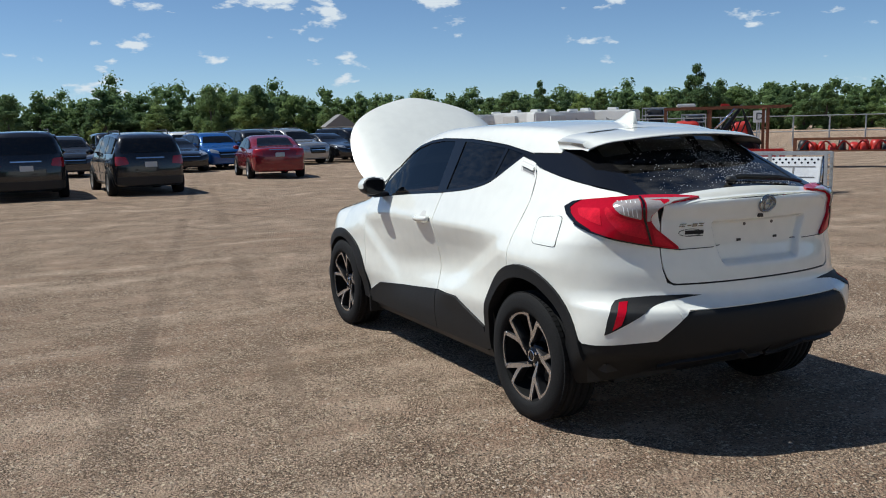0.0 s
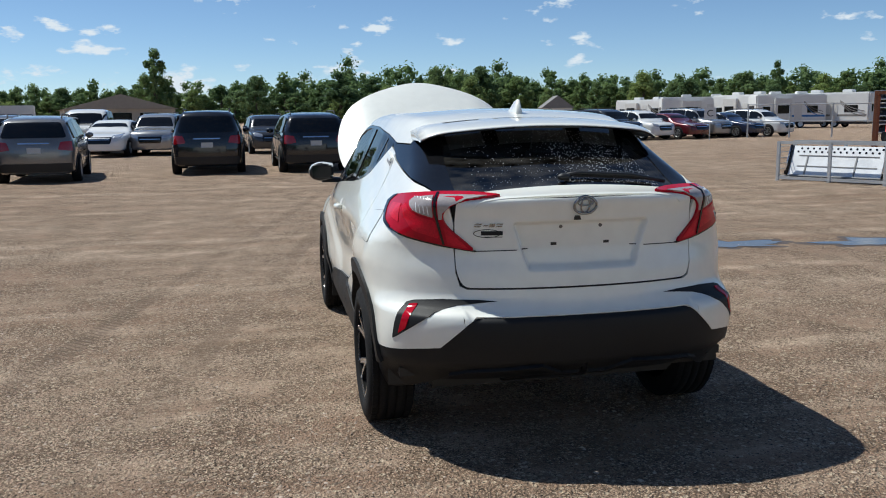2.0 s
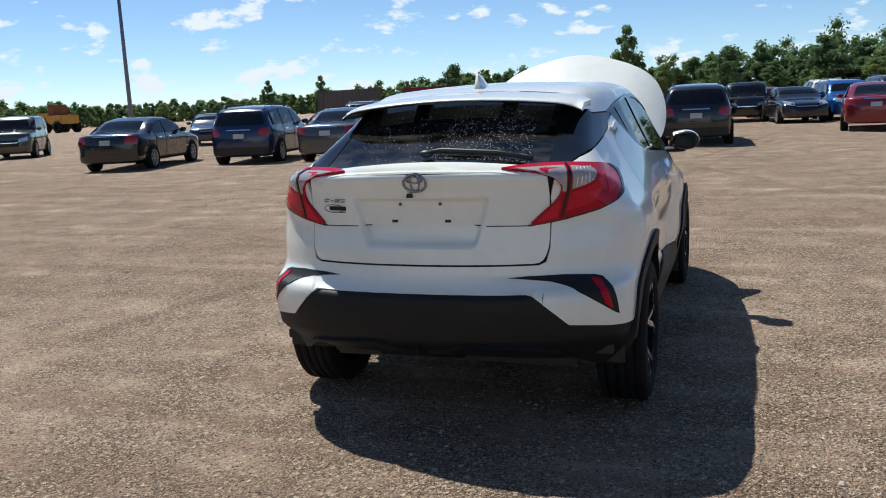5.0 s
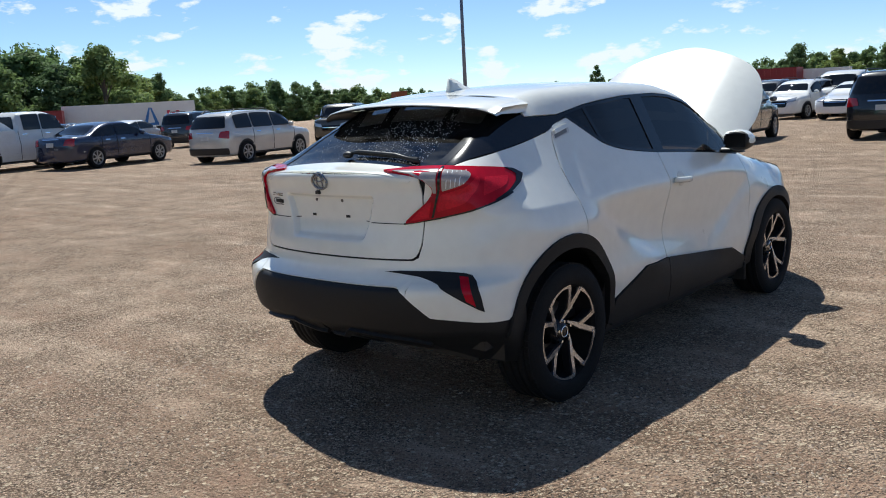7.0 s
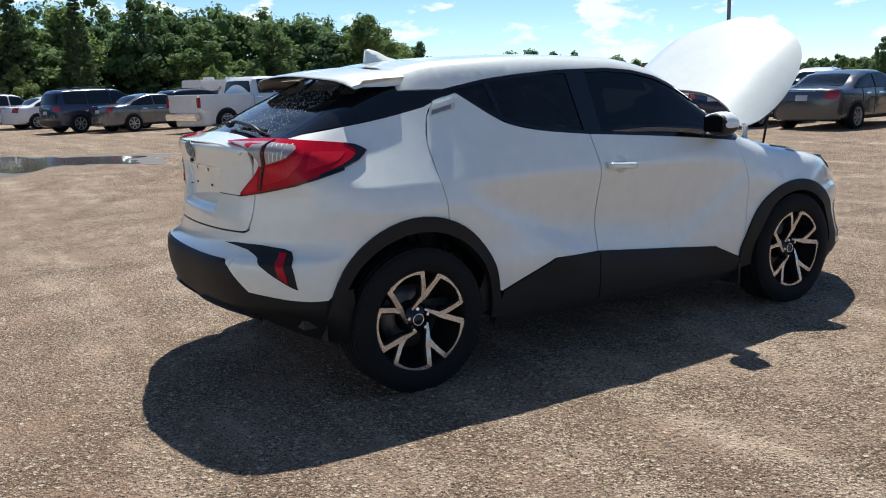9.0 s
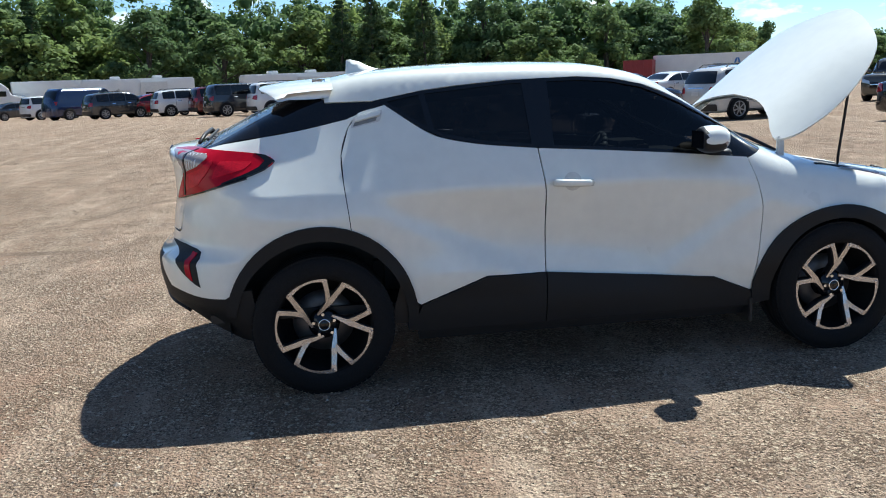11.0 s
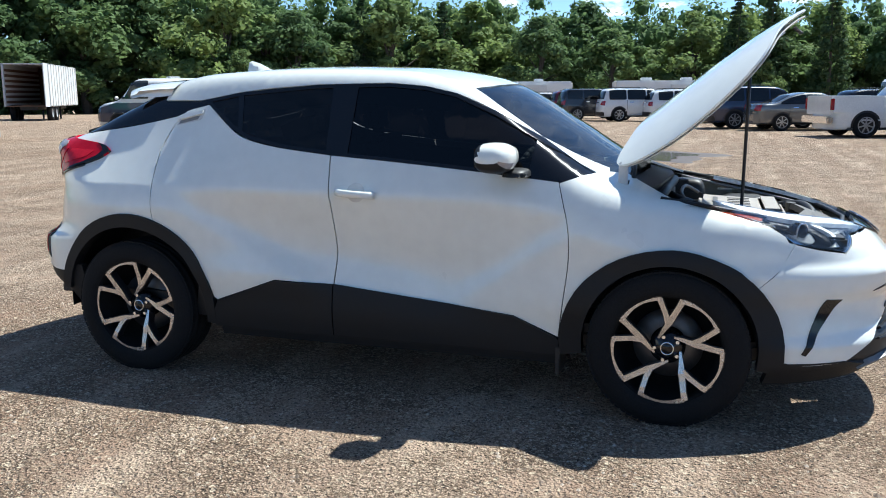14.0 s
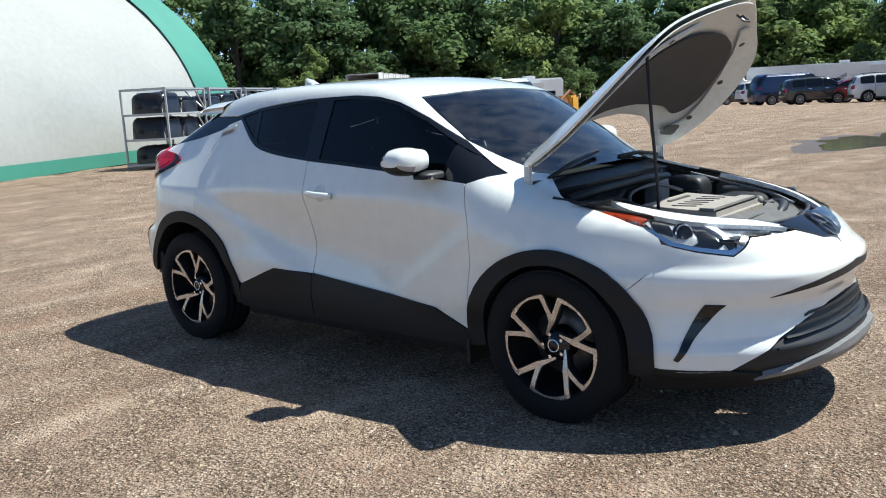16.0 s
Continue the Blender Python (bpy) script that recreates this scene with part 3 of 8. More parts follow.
def plant(ob, eye, az, dist, high, rng, wide=1.0):
    a = radians(az)
    x, y = eye[0] - dist * math.sin(a), eye[1] + dist * math.cos(a)
    z = float(ground_height(np.array(x), np.array(y)))
    high -= z
    m = pose(x, y, z - 0.05, 0, 0, rng.random() * 360)
    c = copy_thing(ob, m @ Matrix.Diagonal((high * wide, high * wide, high, 1)))
    return c


# how high the woods stand over the horizon, in thousandths of the distance, by compass bearing to the left of +y
WOODS = curve((-62, 52), (-50, 46), (-38, 46), (-30, 46), (-20, 46), (-14, 58), (-6, 58), (0, 44), (6, 38), (12, 38), (16, 35), (20, 31), (24, 24), (30, 18), (40, 16), (48, 26), (53, 38), (58, 30), (62, 60), (66, 84), (75, 103), (90, 105), (105, 110), (115, 131), (130, 148), (150, 150), (170, 115), (200, 60), (298, 48))
FARNESS = curve((-62, 170), (0, 190), (25, 230), (52, 220), (66, 132), (90, 124), (120, 114), (150, 108), (200, 150), (298, 170))


def build_trees():
    rng = np.random.default_rng(11)
    kinds = [broad_tree(1, 0.30, LEAF, low=0.03), broad_tree(2, 0.36, LEAF, 0.2, low=0.05), broad_tree(3, 0.26, LEAF_LIGHT, low=0.04), broad_tree(4, 0.34, LEAF, 0.1, low=0.04), broad_tree(5, 0.40, LEAF_LIGHT, 0.1, low=0.03)]
    fir = spruce(6)
    for k, ob in enumerate(kinds):
        tagged(ob, ("tall dark green broad-leaved tree at the lot's edge", "spreading green broad-leaved tree at the lot's edge", "slender light green tree at the lot's edge",
                    "dense green tree with low branches at the lot's edge", "bushy light green tree at the lot's edge")[k], "tree", "trees round the lot")
    tagged(fir, "dark green pointed spruce at the wood's edge", "tree", "spruces at the wood's edge")
    eye = (0.0, -1.0)
    az = -62.0
    while az < 298:
        d = float(FARNESS(az)) * rng.uniform(0.95, 1.12)
        high = 1.45 + d * float(WOODS(az)) / 1000 * (rng.uniform(0.60, 1.06) if WOODS(az) < 62 else rng.uniform(0.74, 1.10))
        k = int(rng.choice(5, p=[0.3, 0.22, 0.16, 0.2, 0.12]))
        plant(kinds[k], eye, az, d, high, rng, rng.uniform(1.0, 1.6))
        if WOODS(az) > 50 and rng.random() < 0.35:
            plant(kinds[4], eye, az + rng.uniform(-1, 1), d * 0.93, high * rng.uniform(0.3, 0.5), rng)
        az += math.degrees(high * 0.38 / d) * rng.uniform(0.8, 1.2)
    # single tall trees and spruces that stand out
    for a, d, h, w in ((-43.8, 150, 12.3, 0.85), (-45.3, 152, 9.5, 0.7), (-33.6, 180, 12.0, 0.6), (6.9, 160, 14.6, 0.72), (0.6, 170, 10.2, 1.1), (18.5, 170, 9.5, 1.0), (27.5, 150, 7.5, 0.7),
                       (-11.5, 180, 12.2, 0.9), (-14.5, 180, 12.4, 0.9), (63.5, 130, 13.2, 1.1), (60.0, 150, 9.6, 0.7), (31.0, 160, 7.3, 0.8)):
        plant(kinds[0 if w < 0.9 else 1], eye, a, d, h, rng, w)
    for a, h in ((85.5, 15.8), (87.6, 14.8), (82.0, 14.8), (107, 14.5), (112.5, 15.0)):
        plant(fir, eye, a, 118, h, rng)
    for ob in (*kinds, fir):
        for o in ob.children_recursive:
            bpy.data.objects.remove(o)
        bpy.data.objects.remove(ob)
    # the dark inside of the wood behind the front trees
    a = np.repeat(np.arange(-62, 298, 0.5), 8) + rng.uniform(-0.4, 0.4, 5760)
    dd = FARNESS(a) * rng.uniform(1.06, 1.24, len(a))
    tall = 1.45 + dd * WOODS(a) / 1000 * (0.98 + 0.10 * np.sin(a * 1.9) + 0.09 * np.sin(a * 4.3 + 1) + 0.07 * np.sin(a * 9.1 + 2))
    level = np.tile([0.05, 0.15, 0.25, 0.36, 0.47, 0.58, 0.70, 0.81], len(a) // 8) + rng.uniform(-0.08, 0.08, len(a))
    px, py = eye[0] - dd * np.sin(np.radians(a)), eye[1] + dd * np.cos(np.radians(a))
    gz = ground_height(px, py)
    p = np.stack([px, py, gz + level * (tall - gz)], 1)
    vv, ff = with_cores(rng, p, np.maximum(tall * 0.140, 0.9) * rng.uniform(0.65, 1.20, len(a)), 78, 0.40, 1.0, 0.46)
    tagged(put("far_woods", mesh_from("far_woods", vv, ff, LEAF, True)), "dense green woods that ring the gravel lot", "woods", kind="stuff")


build_trees()

# ---- the white car: its body as one smooth form ----
CAR_PROF = curve((0.16, 0.80), (0.28, 0.838), (0.40, 0.852), (0.52, 0.850), (0.66, 0.838), (0.80, 0.846), (0.90, 0.862), (0.965, 0.874), (1.0, 0.862), (1.05, 0.845), (1.2, 0.80), (1.6, 0.7))
CAR_ROOF = curve((-2.2, 1.150), (-2.09, 1.166), (-1.96, 1.182), (-1.88, 1.203), (-1.6, 1.330), (-1.32, 1.452), (-1.2, 1.497), (-0.98, 1.528), (-0.45, 1.548), (0.03, 1.535), (0.30, 1.497), (0.46, 1.453), (0.80, 1.262), (1.12, 1.075), (1.22, 1.045), (1.45, 0.995), (1.75, 0.935), (2.0, 0.868), (2.18, 0.790), (2.3, 0.72))
CAR_REAR = curve((0.2, -1.86), (0.30, -1.96), (0.38, -2.045), (0.46, -2.135), (0.60, -2.158), (0.655, -2.150), (0.69, -2.095), (0.76, -2.075), (0.82, -2.068), (0.95, -2.045), (1.06, -2.050), (1.13, -2.070), (1.18, -2.090), (1.5, -2.1))
CAR_NOSE = curve((0.16, 2.18), (0.24, 2.27), (0.30, 2.335), (0.36, 2.335), (0.42, 2.29), (0.52, 2.27), (0.60, 2.31), (0.66, 2.315), (0.70, 2.27), (0.78, 2.235), (0.86, 2.19), (1.1, 2.0))


def step01(v, a, b):
    t = np.clip((v - a) / (b - a), 0, 1)
    return t * t * (3 - 2 * t)


def car_side(y, z):
    body = CAR_PROF(z)
    rear = np.exp(-((y + 1.41) / 0.37) ** 2) * step01(z, 0.30, 0.72) * (1 - step01(z, 0.82, 1.06))
    fore = np.exp(-((y - 1.36) / 0.36) ** 2) * step01(z, 0.25, 0.62) * (1 - step01(z, 0.74, 0.98))
    body = body + 0.055 * rear + 0.045 * fore
    # the hollow of the doors between the two haunches, and the crease that climbs to the rear haunch
    line = 0.66 - 0.18 * np.clip(y + 0.2, -1, 1)
    body = body - 0.036 * np.exp(-((z - line) / 0.16) ** 2) * np.exp(-((y + 0.05) / 0.75) ** 4)
    # flanks of the haunches, that sweep down into the doors
    rd = (z - 0.94 + 0.47 * (y + 1.15)) * 0.905
    body = body + 0.026 * (1 - step01(rd, -0.07, 0.045)) * step01(y, -1.45, -1.05) * (1 - step01(y, -0.45, -0.12)) * step01(z, 0.38, 0.56)
    fd = (z - 0.90 - 0.62 * (y - 0.98)) * 0.85
    body = body + 0.022 * (1 - step01(fd, -0.07, 0.045)) * (1 - step01(y, 0.98, 1.3)) * step01(y, 0.28, 0.60) * step01(z, 0.36, 0.50)
    body = body - 0.05 * np.clip((y - 1.45) / 0.6, 0, 1) ** 2 * step01(z, 0.75, 1.0)
    glass = 0.822 - 0.47 * (z - 1.06) - 0.11 * np.clip((-0.6 - y) / 0.9, 0, 1.4) ** 1.5 * np.clip((z - 0.95) / 0.42, 0, 1.2) - 0.05 * np.clip((y - 0.3) / 0.7, 0, 1.5) ** 1.5
    return -smax(-body, -glass, 0.03)


def car_form(p):
    x, y, z = np.abs(p[:, 0]), p[:, 1], p[:, 2]
    front = np.clip((y - 0.1) / 0.4, 0, 1)
    back = np.clip((-1.0 - y) / 0.4, 0, 1)
    top = CAR_ROOF(y + front * 0.24 * x ** 2 - back * 0.12 * x ** 2) - 0.085 * x ** 2
    recess = step01(0.30 - 0.32 * np.clip(1.04 - z, 0, 0.2) - x, -0.012, 0.012) * step01(z, 0.846, 0.872) * (1 - step01(z, 1.040, 1.062))
    low = 1 - step01(z, 0.66, 0.74)
    rear = CAR_REAR(z) + (0.22 - 0.10 * low) * x ** 2 + (0.35 + 0.07 * low) * x ** 4 + 0.032 * recess
    nose = CAR_NOSE(z) - (0.32 * x ** 2 + 0.80 * x ** 4) * (0.88 + 0.12 * step01(z, 0.4, 0.75))
    f = smax(x - car_side(y, z), z - top, 0.07)
    f = smax(f, rear - y, 0.06 + 0.07 * step01(z, 0.3, 0.8) * (1 - step01(z, 1.05, 1.15)))
    return smax(f, y - nose, 0.09)


def lathe(profile, n, material, name, x_axis=True):
    """A ring shape turned about the x axis, from (x, radius) pairs."""
    v, f = [], []
    for i in range(n):
        a = 2 * math.pi * i / n
        v += [(x, r * math.cos(a), r * math.sin(a)) for x, r in profile]
    k = len(profile)
    for i in range(n):
        for j in range(k - 1):
            f.append((i * k + j, i * k + j + 1, (i + 1) % n * k + j + 1, (i + 1) % n * k + j))
    return mesh_from(name, v, f, material, True)




def point_on(kind, a, b):
    p, _ = surface(car_form, kind, np.array([[a, b]]), {"S": (0, 0), "R": (0, -1.0), "F": (0, 1.2), "T": (0, 0.6), "C": (0.30, -1.2), "D": (0.35, 1.35), "Q": (0, 0)}[kind])
    return p[0]


_plain_rays = rays_of


def rays_of(domain, ab, spec=(0.30, -1.2)):
    """Adds rays fanned about the car's long axis: an angle in degrees and y."""
    if domain != "Q":
        return _plain_rays(domain, ab, spec)
    r = np.radians(ab[:, 0])
    o = np.zeros(len(ab))
    return np.stack([o, ab[:, 1], o + 0.9], 1), np.stack([np.cos(r), o, np.sin(r)], 1)


def to_c(*pts):
    """Outline points given in the side (S), rear (R) or corner (C) view, turned into the rear corner's fan."""
    out = []
    for k, a, b in pts:
        if k == "C":
            out.append((a, b))
        else:
            p = point_on(k, a, b)
            out.append((math.degrees(math.atan2(-(p[1] + 1.2), p[0] - 0.30)), p[2]))
    return out


def to_q(*pts):
    out = []
    for k, a, b in pts:
        p = point_on(k, a, b)
        out.append((math.degrees(math.atan2(p[2] - 0.9, p[0])), p[1]))
    return out


SPEC = {"S": (0, 0), "R": (0, -1.0), "F": (0, 1.2), "T": (0, 0.6), "C": (0.30, -1.2), "D": (0.35, 1.35), "Q": (0, 0)}
SCALE = {"C": 100.0, "D": 100.0, "Q": 100.0}


def hood_form(p):
    """The body with the hood's long edges drawn down."""
    q = p.copy()
    q[:, 2] += 0.085 * np.clip((np.abs(p[:, 0]) - 0.40) / 0.33, 0, 1.2) ** 2
    return car_form(q)


def car_panel(name, domain, poly, material, parent, label="", step=0.028, off=0.0, thick=0.012, sides=(1,), turn=None, back=False, spec=None):
    made = []
    for s in sides:
        me = panel_mesh(name, hood_form if turn is not None else car_form, domain, poly, material, step, off, thick, spec or SPEC[domain], s < 0, turn, SCALE.get(domain, 1.0), back)
        made.append(put(name, me, parent, label))
    return made


def ring_poly(cy, cz, r_top, r_end, w_top, w_end, a0, a1, n=26):
    """An arch strip: outer edge one way round, inner edge back."""
    out, inn = [], []
    for i in range(n + 1):
        a = a0 + (a1 - a0) * i / n
        k = abs(math.cos(radians(a))) ** 2
        r, w = r_top + (r_end - r_top) * k, w_top + (w_end - w_top) * k
        out.append((cy + r * math.cos(radians(a)), cz + r * math.sin(radians(a))))
        inn.append((cy + (r - w) * math.cos(radians(a)), cz + (r - w) * math.sin(radians(a))))
    return out + inn[::-1]


BOTH = (1, -1)
CARLABEL = "white pearl compact crossover with open hood on gravel"


def hero_wheel(flip):
    """One alloy wheel, faced to +x: grooved tyre, dark barrel, five forked machined spokes, nuts and cap."""
    r, w = 0.338, 0.112
    prof = [(-w * 0.9, 0.235), (-w, 0.25), (-w * 1.02, 0.29), (-w * 0.96, 0.318), (-w * 0.82, r - 0.004)]
    for a, b in ((-0.62, -0.54), (-0.22, -0.14), (0.14, 0.22), (0.54, 0.62)):
        prof += [(w * a, r), (w * a, r - 0.009), (w * b, r - 0.009), (w * b, r)]
    prof += [(w * 0.82, r - 0.004), (w * 0.96, 0.318), (w * 1.02, 0.29), (w * 1.03, 0.262), (w, 0.245), (w * 0.9, 0.234)]
    tyre = lathe(prof, 72, RUBBER, "tyre")
    bm = bmesh.new()
    for i in range(72):
        for s in (-1, 1):
            vs = box(bm, s * w * 0.74 - 0.012, s * w * 0.74 + 0.012, -0.0120, 0.0120, r - 0.020, r + 0.0005)
            bmesh.ops.rotate(bm, verts=vs, cent=(0, 0, 0), matrix=Matrix.Rotation(2 * math.pi * (i + 0.25 * s) / 72, 3, "X"))
    tread = bpy.data.meshes.new("tread_blocks")
    bm.to_mesh(tread)
    bm.free()
    tread.materials.append(RUBBER)
    barrel = lathe([(w * 0.86, 0.240), (w * 0.90, 0.232), (w * 0.70, 0.222), (-w * 0.5, 0.205), (-w * 0.52, 0.06), (-w * 0.2, 0.055), (-w * 0.2, 0.0005)], 56, BARREL, "barrel")
    disc = lathe([(-0.022, 0.075), (-0.022, 0.150), (-0.034, 0.150), (-0.034, 0.075)], 48, STEEL, "brake_disc")
    lip = lathe([(w * 0.84, 0.240), (w * 0.95, 0.242), (w * 0.95, 0.245), (w * 0.84, 0.248)], 64, DARKALLOY, "rim_lip")

    def strip(bm2, pts, depth):
        """A bar through (radius, degrees, width, x) stations."""
        rows = []
        for k, (rr, a, wd, xf) in enumerate(pts):
            p = Vector((rr * math.cos(radians(a)), rr * math.sin(radians(a))))
            q0, q1 = pts[max(0, k - 1)], pts[min(len(pts) - 1, k + 1)]
            d = Vector((q1[0] * math.cos(radians(q1[1])), q1[0] * math.sin(radians(q1[1])))) - Vector((q0[0] * math.cos(radians(q0[1])), q0[0] * math.sin(radians(q0[1]))))
            nrm = Vector((-d.y, d.x)).normalized() * wd / 2
            rows.append([bm2.verts.new((xf, *(p + nrm))), bm2.verts.new((xf, *(p - nrm))), bm2.verts.new((xf - depth, *(p - nrm * 0.7))), bm2.verts.new((xf - depth, *(p + nrm * 0.7)))])
        for a, b in zip(rows, rows[1:]):
            for i in range(4):
                bm2.faces.new((a[i], b[i], b[(i + 1) % 4], a[(i + 1) % 4]))
        bm2.faces.new(rows[0][::-1])
        bm2.faces.new(rows[-1])
    face, back = bmesh.new(), bmesh.new()
    x0, x1 = w * 0.55, w * 0.88
    a = 90
    for bm2, grow, xo, dep in ((face, 1.05, 0.0, 0.008), (back, 1.35, -0.009, 0.045)):
        strip(bm2, [(0.056, a + 45, 0.009 * grow, x0 + xo), (0.081, a + 14.5, 0.017 * grow, x0 + 0.010 + xo), (0.120, a - 1, 0.026 * grow, x0 + 0.02 + xo), (0.150, a - 6, 0.024 * grow, x0 + 0.024 + xo), (0.195, a - 10.5, 0.022 * grow, x1 - 0.004 + xo), (0.239, a - 13, 0.028 * grow, x1 + xo)], dep)
        strip(bm2, [(0.112, a + 3, 0.022 * grow, x0 + 0.018 + xo), (0.150, a + 6, 0.021 * grow, x0 + 0.024 + xo), (0.195, a + 10, 0.020 * grow, x1 - 0.004 + xo), (0.239, a + 13, 0.024 * grow, x1 + xo)], dep)
    strip(face, [(0.2265, a + 10 + k * 6.25, 0.024 - 0.014 * math.sin(math.pi * min(1, k / 7)), x1 + 0.0015) for k in range(9)], 0.009)
    for bm2 in (face, back):
        bmesh.ops.recalc_face_normals(bm2, faces=bm2.faces)
    fm, km = bpy.data.meshes.new("spoke"), bpy.data.meshes.new("spoke_back")
    for me, bm2, mt in ((fm, face, ALLOY), (km, back, DARKALLOY)):
        bm2.to_mesh(me)
        bm2.free()
        me.materials.append(mt)
    hub = lathe([(x0 - 0.03, 0.075), (x0 - 0.004, 0.062), (x0, 0.036), (x0 + 0.006, 0.031), (x0 + 0.008, 0.0005)], 32, GLOSSBLACK, "hub_cap")
    bm = bmesh.new()
    bmesh.ops.create_cone(bm, cap_ends=True, segments=6, radius1=0.0095, radius2=0.008, depth=0.02, matrix=Matrix.Translation((x0 + 0.002, 0, 0.052)) @ Matrix.Rotation(radians(90), 4, "Y"))
    nut = bpy.data.meshes.new("lug_nut")
    bm.to_mesh(nut)
    bm.free()
    nut.materials.append(CHROME)
    badge = lathe([(x0 + 0.008, 0.024), (x0 + 0.011, 0.0265), (x0 + 0.008, 0.029)], 28, CHROME, "cap_ring")
    once = [("tyre", tyre), ("tread", tread), ("barrel", barrel), ("brake_disc", disc), ("rim_lip", lip), ("hub_cap", hub), ("cap_ring", badge)]
    return once, [("spoke", fm), ("spoke_back", km), ("lug_nut", nut)]


def oval_ring(cx, cz, rx, rz, r, place, material, name, parent):
    """A chrome oval of round wire in the xz plane, moved by place(x, z)."""
    n = 28
    pts = [place(cx + rx * math.cos(2 * math.pi * i / n), cz + rz * math.sin(2 * math.pi * i / n)) for i in range(n + 1)]
    bm = tube(pts, r, 8)
    return part(name, bm, material, parent, smooth=True)


def build_car():
    car = empty("crossover_car", CARLABEL, "car")

    # doors, wings and the tail
    seam_f = [(0.852, 0.345), (0.872, 0.50), (0.893, 0.70), (0.884, 0.846), (0.836, 1.018)]
    belt = [(0.836, 1.022), (0.45, 1.062), (0.10, 1.092), (-0.238, 1.117)]
    sill_top_f = [(-0.220, 0.512), (0.20, 0.470), (0.654, 0.428), (0.842, 0.345)]
    car_panel("front_door", "S", spline(seam_f, 4)[:-1] + spline(belt, 3)[:-1] + [(-0.238, 1.117), (-0.238, 1.10), (-0.218, 0.90), (-0.212, 0.66)] + sill_top_f[:-1], WHITE, car, sides=BOTH)
    seam_r = [(-0.885, 0.42), (-0.93, 0.54), (-1.00, 0.66), (-1.10, 0.745), (-1.168, 0.770), (-1.178, 0.88), (-1.190, 1.0), (-1.192, 1.128), (-1.15, 1.25), (-1.092, 1.318)]
    car_panel("rear_door", "S", [(-0.226, 0.512), (-0.218, 0.66), (-0.224, 0.90), (-0.244, 1.10), (-0.246, 1.118)] + spline([(-0.246, 1.118), (-0.52, 1.148), (-0.70, 1.185), (-0.80, 1.232), (-0.965, 1.350)], 4)[1:]
              + [(-1.02, 1.336)] + [(y + 0.004, z) for y, z in reversed(seam_r)] + [(-0.85, 0.398), (-0.524, 0.520)], WHITE, car, sides=BOTH)
    # shade round the handle is coloured in: duller white plate, gray strip below the bar
    car_panel("handle_recess", "S", rounded([(-1.118, 1.298), (-0.975, 1.330), (-0.992, 1.276), (-1.135, 1.246)], 0.010), UNDERWHITE, car, sides=BOTH, off=0.0015, thick=0.004, step=0.02)
    car_panel("handle_shade", "S", rounded([(-1.115, 1.272), (-1.005, 1.296), (-1.012, 1.278), (-1.122, 1.254)], 0.004), STEEL_GRAY, car, sides=BOTH, off=0.003, thick=0.002, step=0.02)
    car_panel("rear_door_handle", "S", rounded([(-1.108, 1.292), (-0.985, 1.320), (-0.990, 1.300), (-1.112, 1.272)], 0.006), WHITE, car, sides=BOTH, off=0.014, thick=0.012, step=0.02)
    fender = spline([(0.856, 0.345), (0.876, 0.50), (0.897, 0.70), (0.888, 0.846), (0.840, 1.018)], 4) + [(0.93, 1.048), (1.00, 1.058), (1.10, 1.040), (1.18, 1.006), (1.28, 0.966), (1.36, 0.940), (1.50, 0.912), (1.60, 0.888), (1.70, 0.858), (1.765, 0.818), (1.79, 0.778), (1.765, 0.70), (1.66, 0.605)] + arc(1.32, 0.335, 0.41, 42, 176, 20)
    car_panel("front_fender", "S", fender, WHITE, car, sides=BOTH)
    qp = to_c(("S", -1.030, 1.336), ("S", -1.15, 1.290), ("S", -1.31, 1.258), ("S", -1.55, 1.222), ("S", -1.74, 1.196), ("R", 0.60, 1.172), ("R", 0.560, 1.160), ("R", 0.552, 1.05), ("R", 0.552, 0.95), ("R", 0.548, 0.84), ("R", 0.535, 0.79),
              ("R", 0.535, 0.626), ("R", 0.632, 0.532), ("C", 62, 0.520), ("C", 56, 0.507), ("C", 50, 0.497), ("S", -1.765, 0.495))
    qp += to_c(*[("S", y, z) for y, z in arc(-1.32, 0.335, 0.46, 158, 72, 16)]) + to_c(*[("S", y, z) for y, z in spline(seam_r[4:], 3)])
    car_panel("rear_quarter", "C", qp, WHITE, car, sides=BOTH)
    car_panel("rear_bumper", "R", [(-0.5345, 0.628), (-0.484, 0.668), (0.484, 0.668), (0.5345, 0.628), (0.5345, 0.784), (0.505, 0.770), (-0.505, 0.770), (-0.5345, 0.784)], WHITE, car)
    car_panel("tailgate", "R", rounded([(-0.518, 0.778), (0.518, 0.778), (0.544, 0.84), (0.547, 1.05), (0.540, 1.158), (-0.540, 1.158), (-0.547, 1.05), (-0.544, 0.84)], 0.03, 3), WHITE, car, step=0.0095)
    car_panel("tailgate_lip", "T", [(-0.50, -1.90), (0.50, -1.90), (0.53, -1.93)] + [(0.50 - 0.1 * i, -2.050 + 0.24 * (0.5 - 0.1 * i) ** 2) for i in range(11)] + [(-0.53, -1.93)], WHITE, car, off=0.002, thick=0.01, spec=(0, 1.115))
    for s in BOTH:
        car_panel("tailgate_crease", "R", [(0.235, 0.936), (0.47, 0.931), (0.47, 0.935), (0.233, 0.940)], BLACK, car, off=0.0015, thick=0.001, sides=(s,))
